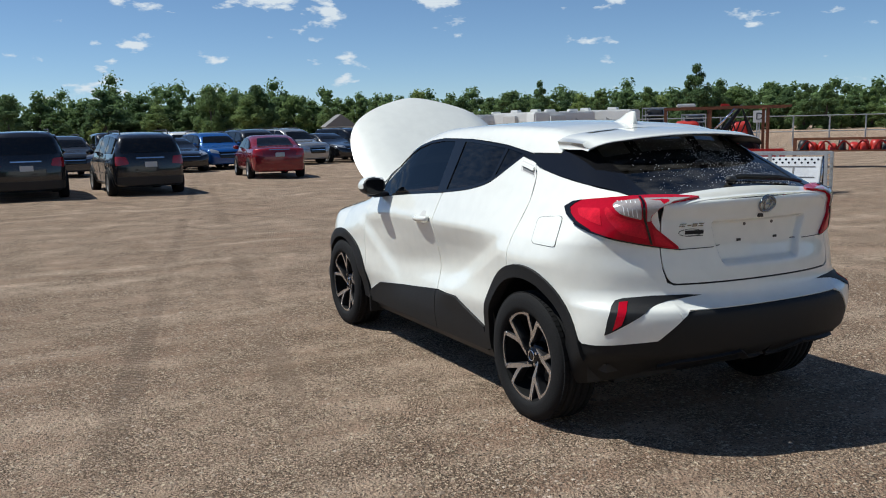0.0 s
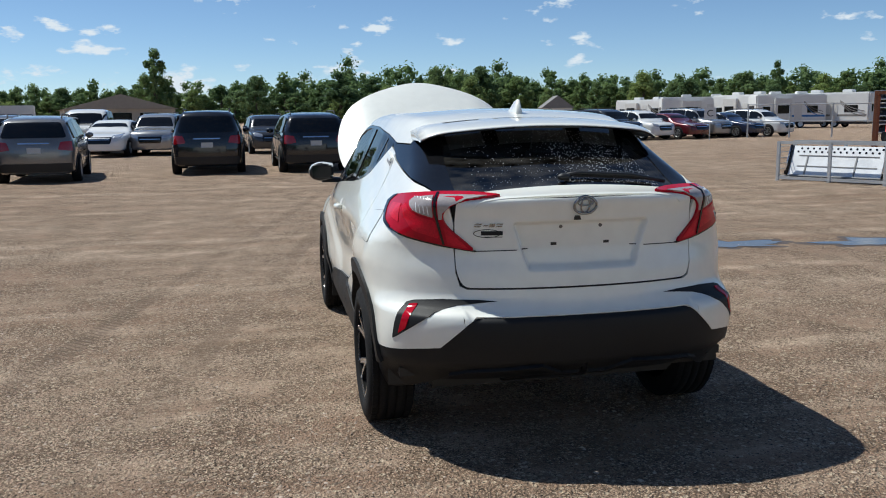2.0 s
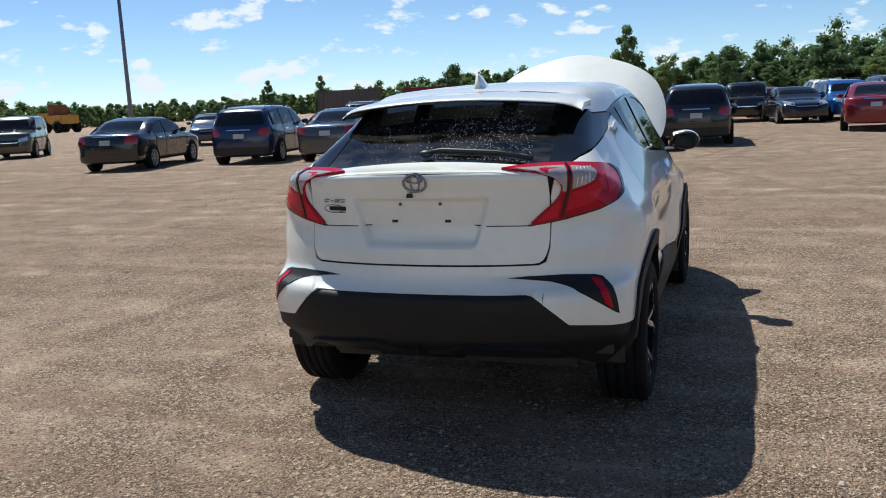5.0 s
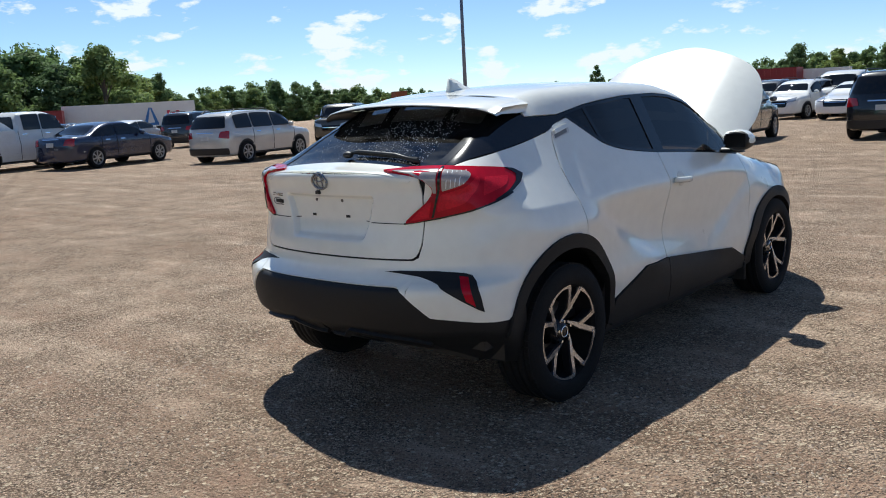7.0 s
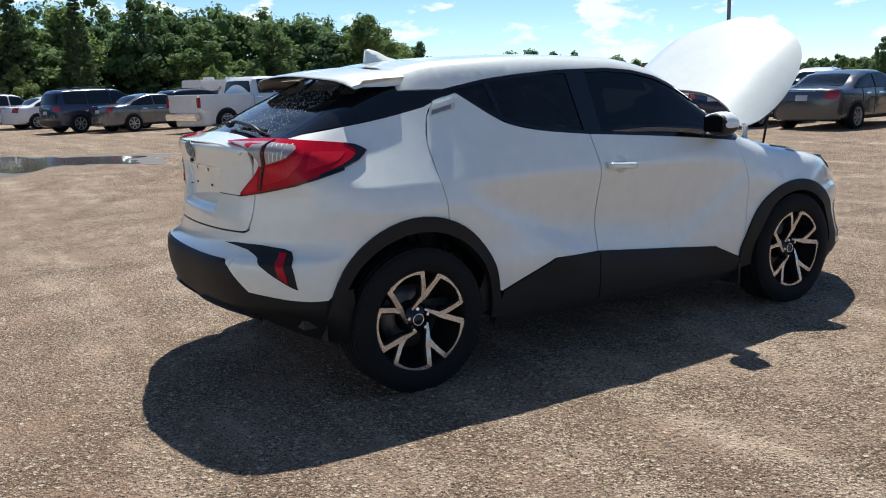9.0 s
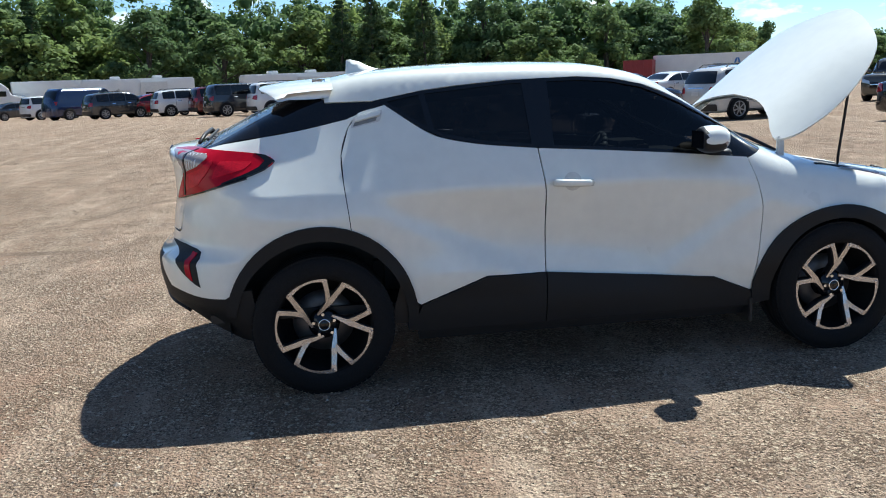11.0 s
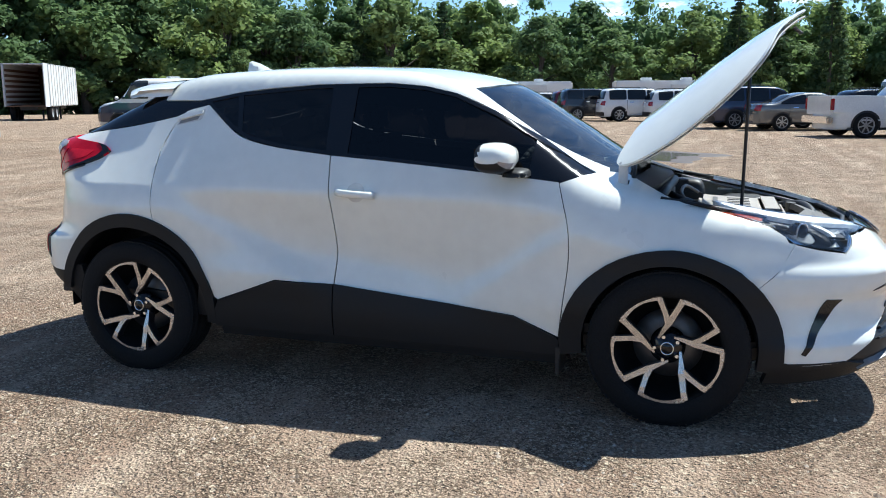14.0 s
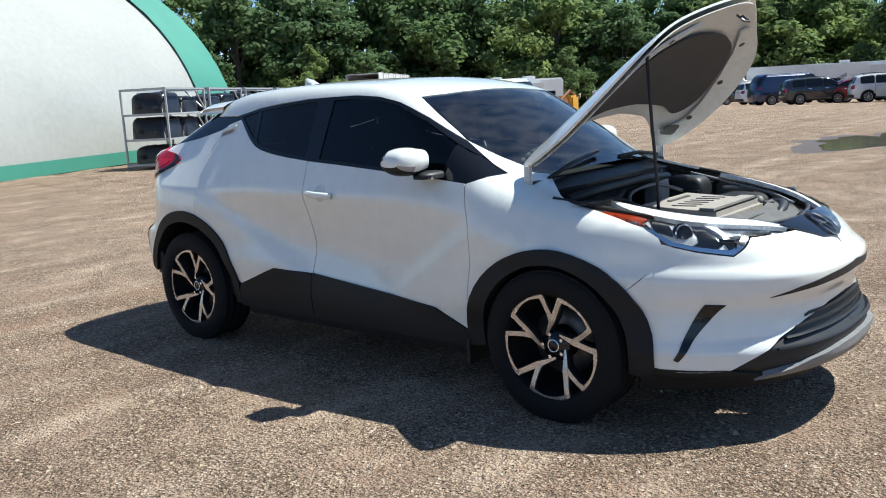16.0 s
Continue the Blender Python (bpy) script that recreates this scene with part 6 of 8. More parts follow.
HEADLAMP = mat("headlamp_lens", (0.55, 0.57, 0.60), 0.12, 0.6, vary=0.3, fine=30)
TAILLAMP = mat("tail_lens", (0.30, 0.006, 0.010), 0.12, vary=0.15, coat=0.6)
PLATE = mat("plate", (0.55, 0.55, 0.52), 0.4)

SHAPES = {
    "suv": dict(L=4.7, W=1.88, H=1.72, wb=2.78, r=0.365, belt=1.10, lean=0.34, win=0.10, rear=(-2.06, 1.60), front=(0.62, 1.58),
                top=((-2.35, 1.02), (-2.28, 1.14), (-2.12, 1.58), (-1.9, 1.68), (-0.6, 1.72), (0.3, 1.69), (0.62, 1.60), (1.22, 1.14), (1.36, 1.10), (2.0, 1.03), (2.26, 0.90), (2.35, 0.72))),
    "cuv": dict(L=4.5, W=1.84, H=1.63, wb=2.67, r=0.345, belt=1.06, lean=0.36, win=0.10, rear=(-1.9, 1.5), front=(0.62, 1.48),
                top=((-2.25, 0.95), (-2.18, 1.08), (-1.92, 1.48), (-1.7, 1.57), (-0.6, 1.63), (0.3, 1.60), (0.62, 1.50), (1.25, 1.07), (1.4, 1.03), (1.95, 0.95), (2.17, 0.82), (2.25, 0.66))),
    "hatch": dict(L=4.05, W=1.74, H=1.47, wb=2.52, r=0.315, belt=0.97, lean=0.36, win=0.10, rear=(-1.62, 1.36), front=(0.50, 1.35),
                top=((-2.02, 0.86), (-1.96, 1.0), (-1.66, 1.34), (-1.45, 1.42), (-0.5, 1.47), (0.2, 1.45), (0.50, 1.37), (1.12, 0.98), (1.25, 0.95), (1.75, 0.88), (1.95, 0.76), (2.02, 0.6))),
    "sedan": dict(L=4.85, W=1.85, H=1.46, wb=2.84, r=0.335, belt=0.99, lean=0.42, win=0.09, rear=(-1.1, 1.35), front=(0.46, 1.34),
                  top=((-2.42, 0.86), (-2.34, 1.02), (-1.82, 1.07), (-1.68, 1.09), (-1.02, 1.36), (-0.45, 1.455), (0.1, 1.45), (0.46, 1.35), (1.16, 1.02), (1.3, 0.985), (2.05, 0.86), (2.34, 0.76), (2.42, 0.62))),
    "jeep": dict(L=4.4, W=1.82, H=1.74, wb=2.62, r=0.37, belt=1.14, lean=0.16, win=0.10, rear=(-2.0, 1.62), front=(0.55, 1.62),
                 top=((-2.2, 1.06), (-2.17, 1.2), (-2.08, 1.64), (-1.9, 1.72), (-0.6, 1.74), (0.3, 1.73), (0.55, 1.64), (0.95, 1.20), (1.05, 1.15), (1.9, 1.10), (2.14, 1.02), (2.2, 0.8))),
    "pickup": dict(L=5.85, W=2.0, H=1.94, wb=3.65, r=0.40, belt=1.30, lean=0.22, win=0.10, rear=(-0.62, 1.84), front=(1.05, 1.82),
                   top=((-2.92, 1.22), (-2.88, 1.29), (-0.84, 1.30), (-0.72, 1.36), (-0.60, 1.82), (-0.45, 1.92), (0.5, 1.94), (1.02, 1.84), (1.5, 1.36), (1.62, 1.30), (2.6, 1.22), (2.86, 1.05), (2.92, 0.8))),
    "van": dict(L=5.7, W=2.02, H=2.08, wb=3.5, r=0.37, belt=1.28, lean=0.16, win=0.12, rear=(-2.79, 1.9), front=(1.28, 1.92),
                top=((-2.85, 1.7), (-2.82, 1.95), (-2.6, 2.07), (0.9, 2.08), (1.22, 1.98), (1.75, 1.36), (1.9, 1.28), (2.6, 1.10), (2.8, 0.95), (2.85, 0.75))),
}


def body_of(s):
    top = curve(*s["top"])
    half, wid = s["L"] / 2, s["W"] / 2
    prof = curve((0.15, 0.86), (0.35, 0.965), (0.6, 0.985), (0.8, 1.0), (0.95, 0.985), (1.2, 0.95), (2.2, 0.9))

    def F(p):
        x, y, z = np.abs(p[:, 0]), p[:, 1], p[:, 2]
        xs = wid * prof(z) - 0.10 * (np.abs(y) / half) ** 5
        gr = wid * 0.955 - s["lean"] * (z - s["belt"]) - 0.05 * (np.abs(y) / half) ** 3
        xs = -smax(-xs, -gr, 0.03)
        end = 0.10 * x ** 2 + 0.22 * x ** 4
        f = smax(x - xs, z - (top(y + 0.12 * x ** 2 * np.sign(y)) - 0.05 * x ** 2), 0.10 if s["L"] < 5.5 else 0.05)
        bulge = 0.10 * ((z - 0.6) / 0.6) ** 2
        soft = 0.10 if s["L"] < 5.5 else 0.04
        f = smax(f, -half + end + bulge - y, soft)
        f = smax(f, y - half + end + bulge * 1.3, 0.12)
        return smax(f, 0.24 - z, 0.06)
    return F


def body_mesh(F, s, material):
    """The closed body, by rays that leave a spine inside it."""
    nl, na = 56, 48
    u = (np.arange(nl + 1) / nl - 0.5) * math.pi
    a = np.arange(na) / na * 2 * math.pi
    uu, aa = np.meshgrid(u, a, indexing="ij")
    spine = s["L"] / 2 - 0.62
    org = np.stack([0 * uu, np.clip(np.sin(uu) * 1.22, -1, 1) * spine, 0 * uu + 0.66], -1).reshape(-1, 3)
    way = np.stack([np.cos(uu) * np.cos(aa), np.sin(uu) ** 3, np.cos(uu) * np.sin(aa)], -1).reshape(-1, 3)
    way /= np.linalg.norm(way, axis=1)[:, None]
    lo, hi = np.zeros(len(org)), np.full(len(org), 2.2)
    for _ in range(26):
        mid = (lo + hi) / 2
        ins = F(org + way * mid[:, None]) < 0
        lo, hi = np.where(ins, mid, lo), np.where(ins, hi, mid)
    p = org + way * lo[:, None]
    e = 0.01
    g = np.stack([F(p + d) - F(p - d) for d in np.eye(3) * e], 1)
    g /= np.linalg.norm(g, axis=1)[:, None] + 1e-9
    f = []
    for i in range(nl):
        for j in range(na):
            f.append((i * na + j, (i + 1) * na + j, (i + 1) * na + (j + 1) % na, i * na + (j + 1) % na))
    return mesh_from("body", p, f, material, True, g)


def plain_wheel(r, kind):
    """The meshes of a parked car's wheel: tyre and a spoked rim, faced to +x."""
    w = 0.11
    tyre = lathe([(-w, r * 0.66), (-w, r * 0.93), (-w * 0.8, r), (w * 0.8, r), (w, r * 0.93), (w * 0.98, r * 0.72), (w * 0.75, r * 0.66)], 28, RUBBER, "tyre")
    bm = bmesh.new()
    bmesh.ops.create_cone(bm, cap_ends=True, segments=24, radius1=r * 0.16, radius2=r * 0.13, depth=0.05, matrix=pose(w * 0.72, 0, 0, 0, 90, 0))
    for i in range(7):
        vs = box(bm, w * 0.66, w * 0.82, -r * 0.055, r * 0.055, r * 0.1, r * 0.64)
        bmesh.ops.rotate(bm, verts=vs, cent=(0, 0, 0), matrix=Matrix.Rotation(2 * math.pi * i / 7, 3, "X"))
    ring = lathe([(w * 0.5, r * 0.60), (w * 0.9, r * 0.62), (w * 0.92, r * 0.67), (w * 0.4, r * 0.68)], 28, ALLOY, "x")
    bm.from_mesh(ring)
    me = bpy.data.meshes.new("rim")
    bm.to_mesh(me)
    bm.free()
    me.materials.append(WHEELGRAY)
    hub = lathe([(w * 0.2, 0.001), (w * 0.2, r * 0.66)], 20, BLACK, "wheel_well")
    return tyre, me, hub


WHEELGRAY = mat("car_wheel_alloy", (0.42, 0.42, 0.42), 0.35, 0.8, vary=0.2)


def build_kind(kind):
    """One parked car of a kind, at the origin and facing +y."""
    s = SHAPES[kind]
    F = body_of(s)
    car = empty("car" if kind not in ("pickup", "van") else ("pickup_truck" if kind == "pickup" else "van"))
    top = curve(*s["top"])
    put("body", body_mesh(F, s, FLAT["gray"]), car)
    b, half = s["belt"], s["L"] / 2
    yr, zr = s["rear"]
    yf, zf = s["front"]

    def zt(y):
        return float(top(y)) - 0.10
    base_f = yf + (zf - b - 0.05) * 1.25
    # side glass, in one piece for each door
    lo_r = yr + (0.16 if kind != "sedan" else -0.42)
    if kind == "van":
        cuts = [(0.55, base_f - 0.18)]
    elif kind == "pickup":
        cuts = [(yr + 0.24, 0.30), (0.36, base_f - 0.2)]
    else:
        cuts = [(lo_r + 0.05, -0.52), (-0.46, base_f - 0.2)] if kind == "sedan" else [(lo_r, -1.02), (-0.95, -0.02), (0.05, base_f - 0.2)]
    for y0, y1 in cuts:
        n = 7
        ys = [y0 + (y1 - y0) * i / n for i in range(n + 1)]
        poly = [(y, b + 0.02) for y in ys] + [(y, max(b + 0.05, zt(y))) for y in reversed(ys)]
        for mir in (False, True):
            put("side_window", panel_mesh("side_window", F, "S", rounded(poly, 0.05, 2), CARGLASS, 0.10, 0.024, 0.02, mirror=mir), car)
    hw = s["W"] / 2 - 0.20
    zh = zf - 0.03
    put("windscreen", panel_mesh("windscreen", F, "T", rounded([(-hw, base_f - 0.10), (0, base_f + 0.0), (hw, base_f - 0.10), (hw - 0.13, yf + 0.05), (0, yf + 0.10), (-hw + 0.13, yf + 0.05)], 0.05, 2), CARGLASS, 0.12, 0.012, 0.01, spec=(0, 0.6)), car)
    if kind == "sedan":
        put("rear_window", panel_mesh("rear_window", F, "T", rounded([(-0.62, -1.66), (0.62, -1.66), (0.52, -1.02), (-0.52, -1.02)], 0.06, 2), CARGLASS, 0.12, 0.012, 0.01, spec=(0, 0.6)), car)
    else:
        put("rear_window", panel_mesh("rear_window", F, "R", rounded([(-hw, b + 0.04), (hw, b + 0.04), (hw - 0.12, s["H"] - 0.17), (-hw + 0.12, s["H"] - 0.17)], 0.06, 2), CARGLASS, 0.12, 0.012, 0.01, spec=(0, 0.5 if kind == "pickup" else 0.0)), car)
    lz = {"sedan": 0.86, "pickup": 1.02, "hatch": 0.86}.get(kind, b - 0.16)
    for sx in (-1, 1):
        w = s["W"] / 2
        put("taillight", panel_mesh("taillight", F, "R", rounded([(w - 0.40, lz - 0.08), (w - 0.09, lz - 0.12), (w - 0.10, lz + 0.12), (w - 0.34, lz + 0.10)], 0.03, 2), TAILLAMP, 0.08, 0.012, 0.02, spec=(0, 0), mirror=sx < 0), car)
        put("headlight", panel_mesh("headlight", F, "F", rounded([(w - 0.50, 0.70), (w - 0.14, 0.76), (w - 0.15, 0.92), (w - 0.46, 0.83)], 0.03, 2), HEADLAMP, 0.08, 0.012, 0.02, spec=(0, 0), mirror=sx < 0), car)
        bm = bmesh.new()
        bmesh.ops.create_icosphere(bm, subdivisions=2, radius=1, matrix=pose(sx * (w + 0.09), base_f - 0.28, b + 0.05) @ Matrix.Diagonal((0.11, 0.06, 0.075, 1)))
        part("mirror", bm, FLAT["gray"], car, smooth=True)
        for wy in (-s["wb"] / 2, s["wb"] / 2):
            put("wheel_arch", panel_mesh("wheel_arch", F, "S", arc(wy, s["r"], s["r"] * 1.17, -12, 192, 16), BLACK, 0.12, 0.008, 0.01, mirror=sx < 0), car)
        put("sill", panel_mesh("sill", F, "S", [(-half + 0.5, 0.255), (half - 0.5, 0.255), (half - 0.55, 0.33), (-half + 0.55, 0.33)], BLACK, 0.15, 0.006, 0.01, mirror=sx < 0), car)
    put("grille", panel_mesh("grille", F, "F", rounded([(-0.42, 0.52), (0.42, 0.52), (0.48, 0.78), (-0.48, 0.78)], 0.05, 2), GLOSSBLACK, 0.12, 0.01, 0.02, spec=(0, 0)), car)
    put("grille_trim", panel_mesh("grille_trim", F, "F", [(-0.40, 0.665), (0.40, 0.665), (0.40, 0.695), (-0.40, 0.695)], CHROME, 0.12, 0.02, 0.02, spec=(0, 0)), car)
    put("bumper", panel_mesh("bumper", F, "R", rounded([(-s["W"] / 2 + 0.12, 0.30), (s["W"] / 2 - 0.12, 0.30), (s["W"] / 2 - 0.12, 0.50), (-s["W"] / 2 + 0.12, 0.50)], 0.04, 2), BLACK if kind in ("suv", "jeep", "cuv") else CHROME if kind == "pickup" else FLAT["gray"], 0.12, 0.02, 0.02, spec=(0, 0)), car)
    put("plate", panel_mesh("plate", F, "R", [(-0.15, 0.74), (0.15, 0.74), (0.15, 0.87), (-0.15, 0.87)], PLATE, 0.12, 0.012, 0.01, spec=(0, 0)), car)
    put("trim_bar", panel_mesh("trim_bar", F, "R", [(-0.34, 0.955), (0.34, 0.955), (0.34, 0.985), (-0.34, 0.985)], CHROME, 0.12, 0.015, 0.01, spec=(0, 0)), car)
    if kind == "pickup":
        for sx in (-1, 1):
            part("bed_side", boxes((min(sx * 0.90, sx * 0.985), max(sx * 0.90, sx * 0.985), -2.90, -0.74, 0.80, 1.33)), FLAT["gray"], car, bevel=0.02)
            part("tail_lamp_box", boxes((min(sx * 0.86, sx * 0.99), max(sx * 0.86, sx * 0.99), -2.955, -2.86, 0.88, 1.24)), TAILLAMP, car, bevel=0.015)
        part("tailgate", boxes((-0.86, 0.86, -2.95, -2.88, 0.72, 1.32)), FLAT["gray"], car, bevel=0.02)
        part("step_bumper", boxes((-0.95, 0.95, -3.08, -2.86, 0.46, 0.68)), CHROME, car, bevel=0.03)
    if kind in ("suv", "cuv"):
        for sx in (-1, 1):
            part("roof_rail", tube([(sx * 0.60, -1.6, s["H"] - 0.06), (sx * 0.60, -1.45, s["H"] + 0.03), (sx * 0.60, 0.0, s["H"] + 0.03), (sx * 0.60, 0.15, s["H"] - 0.05)], 0.016, 6), BLACK, car)
    if kind != "van":
        mid = {"sedan": -0.49, "pickup": 0.33}.get(kind, -0.01)
        ends = {"sedan": (-1.15, 1.02), "pickup": (-0.60, 1.34), "hatch": (-0.90, 0.98)}.get(kind, (-0.98, 1.08))
        for mir in (False, True):
            for y in (ends[0], mid, ends[1]):
                put("door_seam", panel_mesh("door_seam", F, "S", [(y - 0.007, 0.36), (y + 0.007, 0.36), (y + 0.007, b), (y - 0.007, b)], BLACK, 0.12, 0.010, 0.006, mirror=mir), car)
            for y in (ends[0] + 0.12, mid + 0.12):
                put("door_handle", panel_mesh("door_handle", F, "S", [(y, b - 0.13), (y + 0.20, b - 0.13), (y + 0.20, b - 0.095), (y, b - 0.095)], CHROME, 0.12, 0.034, 0.03, mirror=mir), car)
            put("side_crease", panel_mesh("side_crease", F, "S", [(-half + 0.75, 0.55), (half - 0.8, 0.52), (half - 0.8, 0.56), (-half + 0.75, 0.59)], FLAT["gray"], 0.12, 0.022, 0.02, mirror=mir), car)
    tyre, rim, hub = plain_wheel(s["r"], kind)
    for sx in (-1, 1):
        for wy in (-s["wb"] / 2, s["wb"] / 2):
            m = pose(sx * (s["W"] / 2 - 0.085), wy, s["r"], 0, 0, 0 if sx > 0 else 180)
            wheel = put("wheel", None, car, m=m)
            put("tyre", tyre, wheel)
            put("rim", rim, wheel)
            put("wheel_well", hub, wheel)
    return car


def recolour(car, material):
    for o in car.children_recursive:
        if o.name.split(".")[0] in ("body", "mirror", "bed_side", "tailgate", "side_crease") or (o.name.startswith("bumper") and o.data.materials[0] == FLAT["gray"]):
            o.material_slots[0].link = "OBJECT"
            o.material_slots[0].material = material


PARKED = (
    # kind, x, y, heading, colour, label
    ("suv", -2.75, 20.25, 1, "black", "black full-size SUV with chrome tailgate bar on gravel"),
    ("cuv", 0.02, 19.95, 3, "black", "black compact SUV parked on gravel beside another"),
    ("sedan", 5.2, 25.0, -6, "red", "red sedan parked alone on the gravel"),
    ("cuv", -6.80, 18.5, 6, "steel", "silver crossover with red tail lamps on gravel"),
    ("sedan", -9.6, 17.6, 8, "graphite", "gray luxury sedan parked on gravel"),
    ("cuv", -12.2, 17.1, 12, "navy", "dark blue crossover with a dented side"),
    ("sedan", -15.5, 15.7, 14, "black", "black luxury sedan on gravel"),
    ("cuv", -20.4, 12.4, 14, "champagne", "pale silver crossover on gravel"),
    ("jeep", -27.5, 22.8, 214, "olive", "olive boxy off-roader facing the lane"),
    ("sedan", -24.6, 9.55, 18, "deep_blue", "dark blue sedan with a crumpled side"),
    ("pickup", -27.05, 7.5, 18, "white", "white crew-cab pickup with black wheels"),
    ("sedan", -31.8, 5.0, 18, "gray", "gray sedan on gravel beside a pickup"),
    ("suv", -33.6, 3.3, 18, "deep_blue", "dark blue three-row SUV on gravel"),
    ("sedan", -39.6, 2.4, 20, "white", "white sedan on gravel in a row"),
    ("cuv", -41.0, 0.2, 18, "white", "white crossover with a dark roof"),
    ("suv", -41.8, -2.2, 20, "white", "white luxury SUV with black pillars"),
    ("jeep", -43.8, -4.8, 24, "dark_gray", "gray stripped SUV shell on gravel"),
    ("suv", -49.5, -6.2, 24, "maroon", "maroon SUV behind other wrecks"),
    ("sedan", -52.6, -10.9, 30, "red", "red sedan with bright wheels"),
    ("cuv", -50.6, -8.7, 24, "white", "white crossover in the far row"),
    ("cuv", -51.4, -12.9, 34, "dark_gray", "dark crossover beside a blue van"),
    ("van", -56.5, -16.2, 44, "navy", "dark blue panel van in the far row"),
    ("jeep", -63.0, -20.2, 44, "white", "old white SUV in the far row"),
    ("sedan", -70.0, -24.8, 40, "dark_gray", "dark small car in the far row"),
    ("van", -24.4, -18.6, 190, "white", "white van with dark lower body"),
    # front row that faces the lane
    ("suv", -5.5, 33.0, 176, "silver", "silver SUV facing the lane"),
    ("sedan", -7.2, 32.2, 174, "white", "white sedan facing the lane"),
    ("pickup", -8.8, 36.0, 180, "white", "white pickup behind a sedan"),
    ("cuv", -9.9, 33.5, 172, "white", "white crossover facing the lane"),
    ("cuv", -1.0, 32.6, 186, "dark_gray", "dark gray crossover facing the lane"),
    ("jeep", 1.35, 36.4, 182, "black", "black off-roader facing the lane"),
    ("sedan", 3.2, 33.0, 190, "black", "black sedan with a smashed front"),
    ("cuv", 5.2, 34.2, 188, "blue", "bright blue crossover facing the lane"),
    ("suv", 7.2, 34.6, 186, "dark_gray", "dark SUV facing the lane"),
    ("suv", 9.2, 35.6, 200, "silver", "silver SUV with a broad dark grille"),
    ("sedan", 11.4, 36.6, 198, "black", "black sedan facing the lane"),
    ("suv", 13.4, 38.2, 200, "black", "black SUV facing the lane"),
    ("cuv", 15.4, 38.8, 196, "blue", "blue crossover facing the lane"),
    ("suv", 17.6, 39.8, 200, "dark_gray", "dark SUV in the long front row"),
    ("cuv", 19.8, 40.2, 198, "white", "white crossover in the long front row"),
    ("sedan", 22.0, 40.6, 200, "maroon", "maroon sedan in the long front row"),
    ("suv", 24.0, 41.6, 204, "silver", "silver SUV in the long front row"),
    ("sedan", 26.2, 41.8, 204, "deep_blue", "dark blue sedan in the long front row"),
    ("cuv", 28.4, 42.0, 206, "white", "white crossover at the row's end"),
    # a second row behind
    ("sedan", 2.2, 41.5, 6, "red", "red sedan in the second row"),
    ("suv", 5.0, 42.0, 4, "white", "white SUV in the second row"),
    ("cuv", 8.4, 43.0, 2, "blue", "blue crossover in the second row"),
    ("suv", 11.2, 43.6, 2, "white", "white SUV in the second row"),
    ("cuv", 14.6, 44.6, 0, "red", "red crossover in the second row"),
    ("suv", -12.4, 36.5, 176, "gray", "gray SUV in the second row"),
    ("sedan", -14.6, 33.2, 200, "blue", "blue sedan in the second row"),
    ("suv", -16.8, 34.2, 190, "black", "black SUV in the second row"),
    ("cuv", -19.6, 30.4, 205, "white", "white crossover in the second row"),
    ("sedan", -22.4, 29.4, 210, "deep_blue", "dark sedan in the second row"),
    ("sedan", -32.0, 20.6, 215, "dark_gray", "dark gray sedan in the second row"),
    ("suv", -34.8, 19.6, 30, "dark_gray", "dark gray SUV in the second row"),
    ("sedan", -37.0, 17.2, 25, "white", "white sedan behind the dark blue sedan"),
    ("sedan", -40.5, 15.6, 210, "dark_gray", "gray car in the second row"),
    ("cuv", -40.0, 9.0, 20, "black", "black crossover behind the white pickup"),
    ("sedan", -48.5, 4.0, 20, "dark_gray", "dark sedan in the back row"),
)


def low_paint(car):
    """The dark lower half of the two-tone van."""
    s = SHAPES["van"]
    F = body_of(s)
    for sx in (False, True):
        put("lower_panel", panel_mesh("lower_panel", F, "S", [(-2.80, 0.45), (-2.10, 0.42), (-2.12, 0.60), (-1.95, 0.78), (-1.55, 0.78), (-1.38, 0.60), (-1.36, 0.36), (1.36, 0.36), (1.38, 0.60), (1.55, 0.78), (1.95, 0.78), (2.12, 0.60), (2.14, 0.42), (2.72, 0.45), (2.74, 0.90), (1.9, 1.14), (-2.80, 1.20)], FLAT["deep_blue"], 0.10, 0.016, 0.02, mirror=sx), car)
    put("lower_door", panel_mesh("lower_door", F, "R", [(-0.86, 0.40), (0.86, 0.40), (0.86, 1.18), (-0.86, 1.18)], FLAT["deep_blue"], 0.10, 0.030, 0.03, spec=(0, 0)), car)


def build_parked():
    made = {k: build_kind(k) for k in SHAPES}
    used = set()
    for kind, x, y, heading, colour, label in PARKED:
        src = made[kind]
        car = copy_thing(src, pose(x, y, float(ground_height(np.array(x), np.array(y))) - 0.01, 0, 0, heading))
        recolour(car, FLAT[colour])
        if "dark lower body" in label:
            low_paint(car)
        tagged(car, label, {"pickup": "pickup truck", "van": "van"}.get(kind, "car"), "vehicles parked in the lot")
    for ob in made.values():
        for o in ob.children_recursive:
            bpy.data.objects.remove(o)
        bpy.data.objects.remove(ob)


build_parked()

# ---- sheds, trailers, racks and the rest of the yard ----
SILVER = mat("galvanised_steel", (0.46, 0.47, 0.48), 0.58, 0.5, vary=0.2, scale=6)
FABRICWHITE = mat("white_tent_fabric", (0.36, 0.365, 0.34), 0.65, vary=0.10, scale=0.5, fine=6)
FABRICGREEN = mat("green_tent_fabric", (0.060, 0.25, 0.185), 0.6, vary=0.12, scale=0.7)
TRAILERWHITE = mat("trailer_white", (0.70, 0.70, 0.68), 0.45, vary=0.10, scale=0.8)
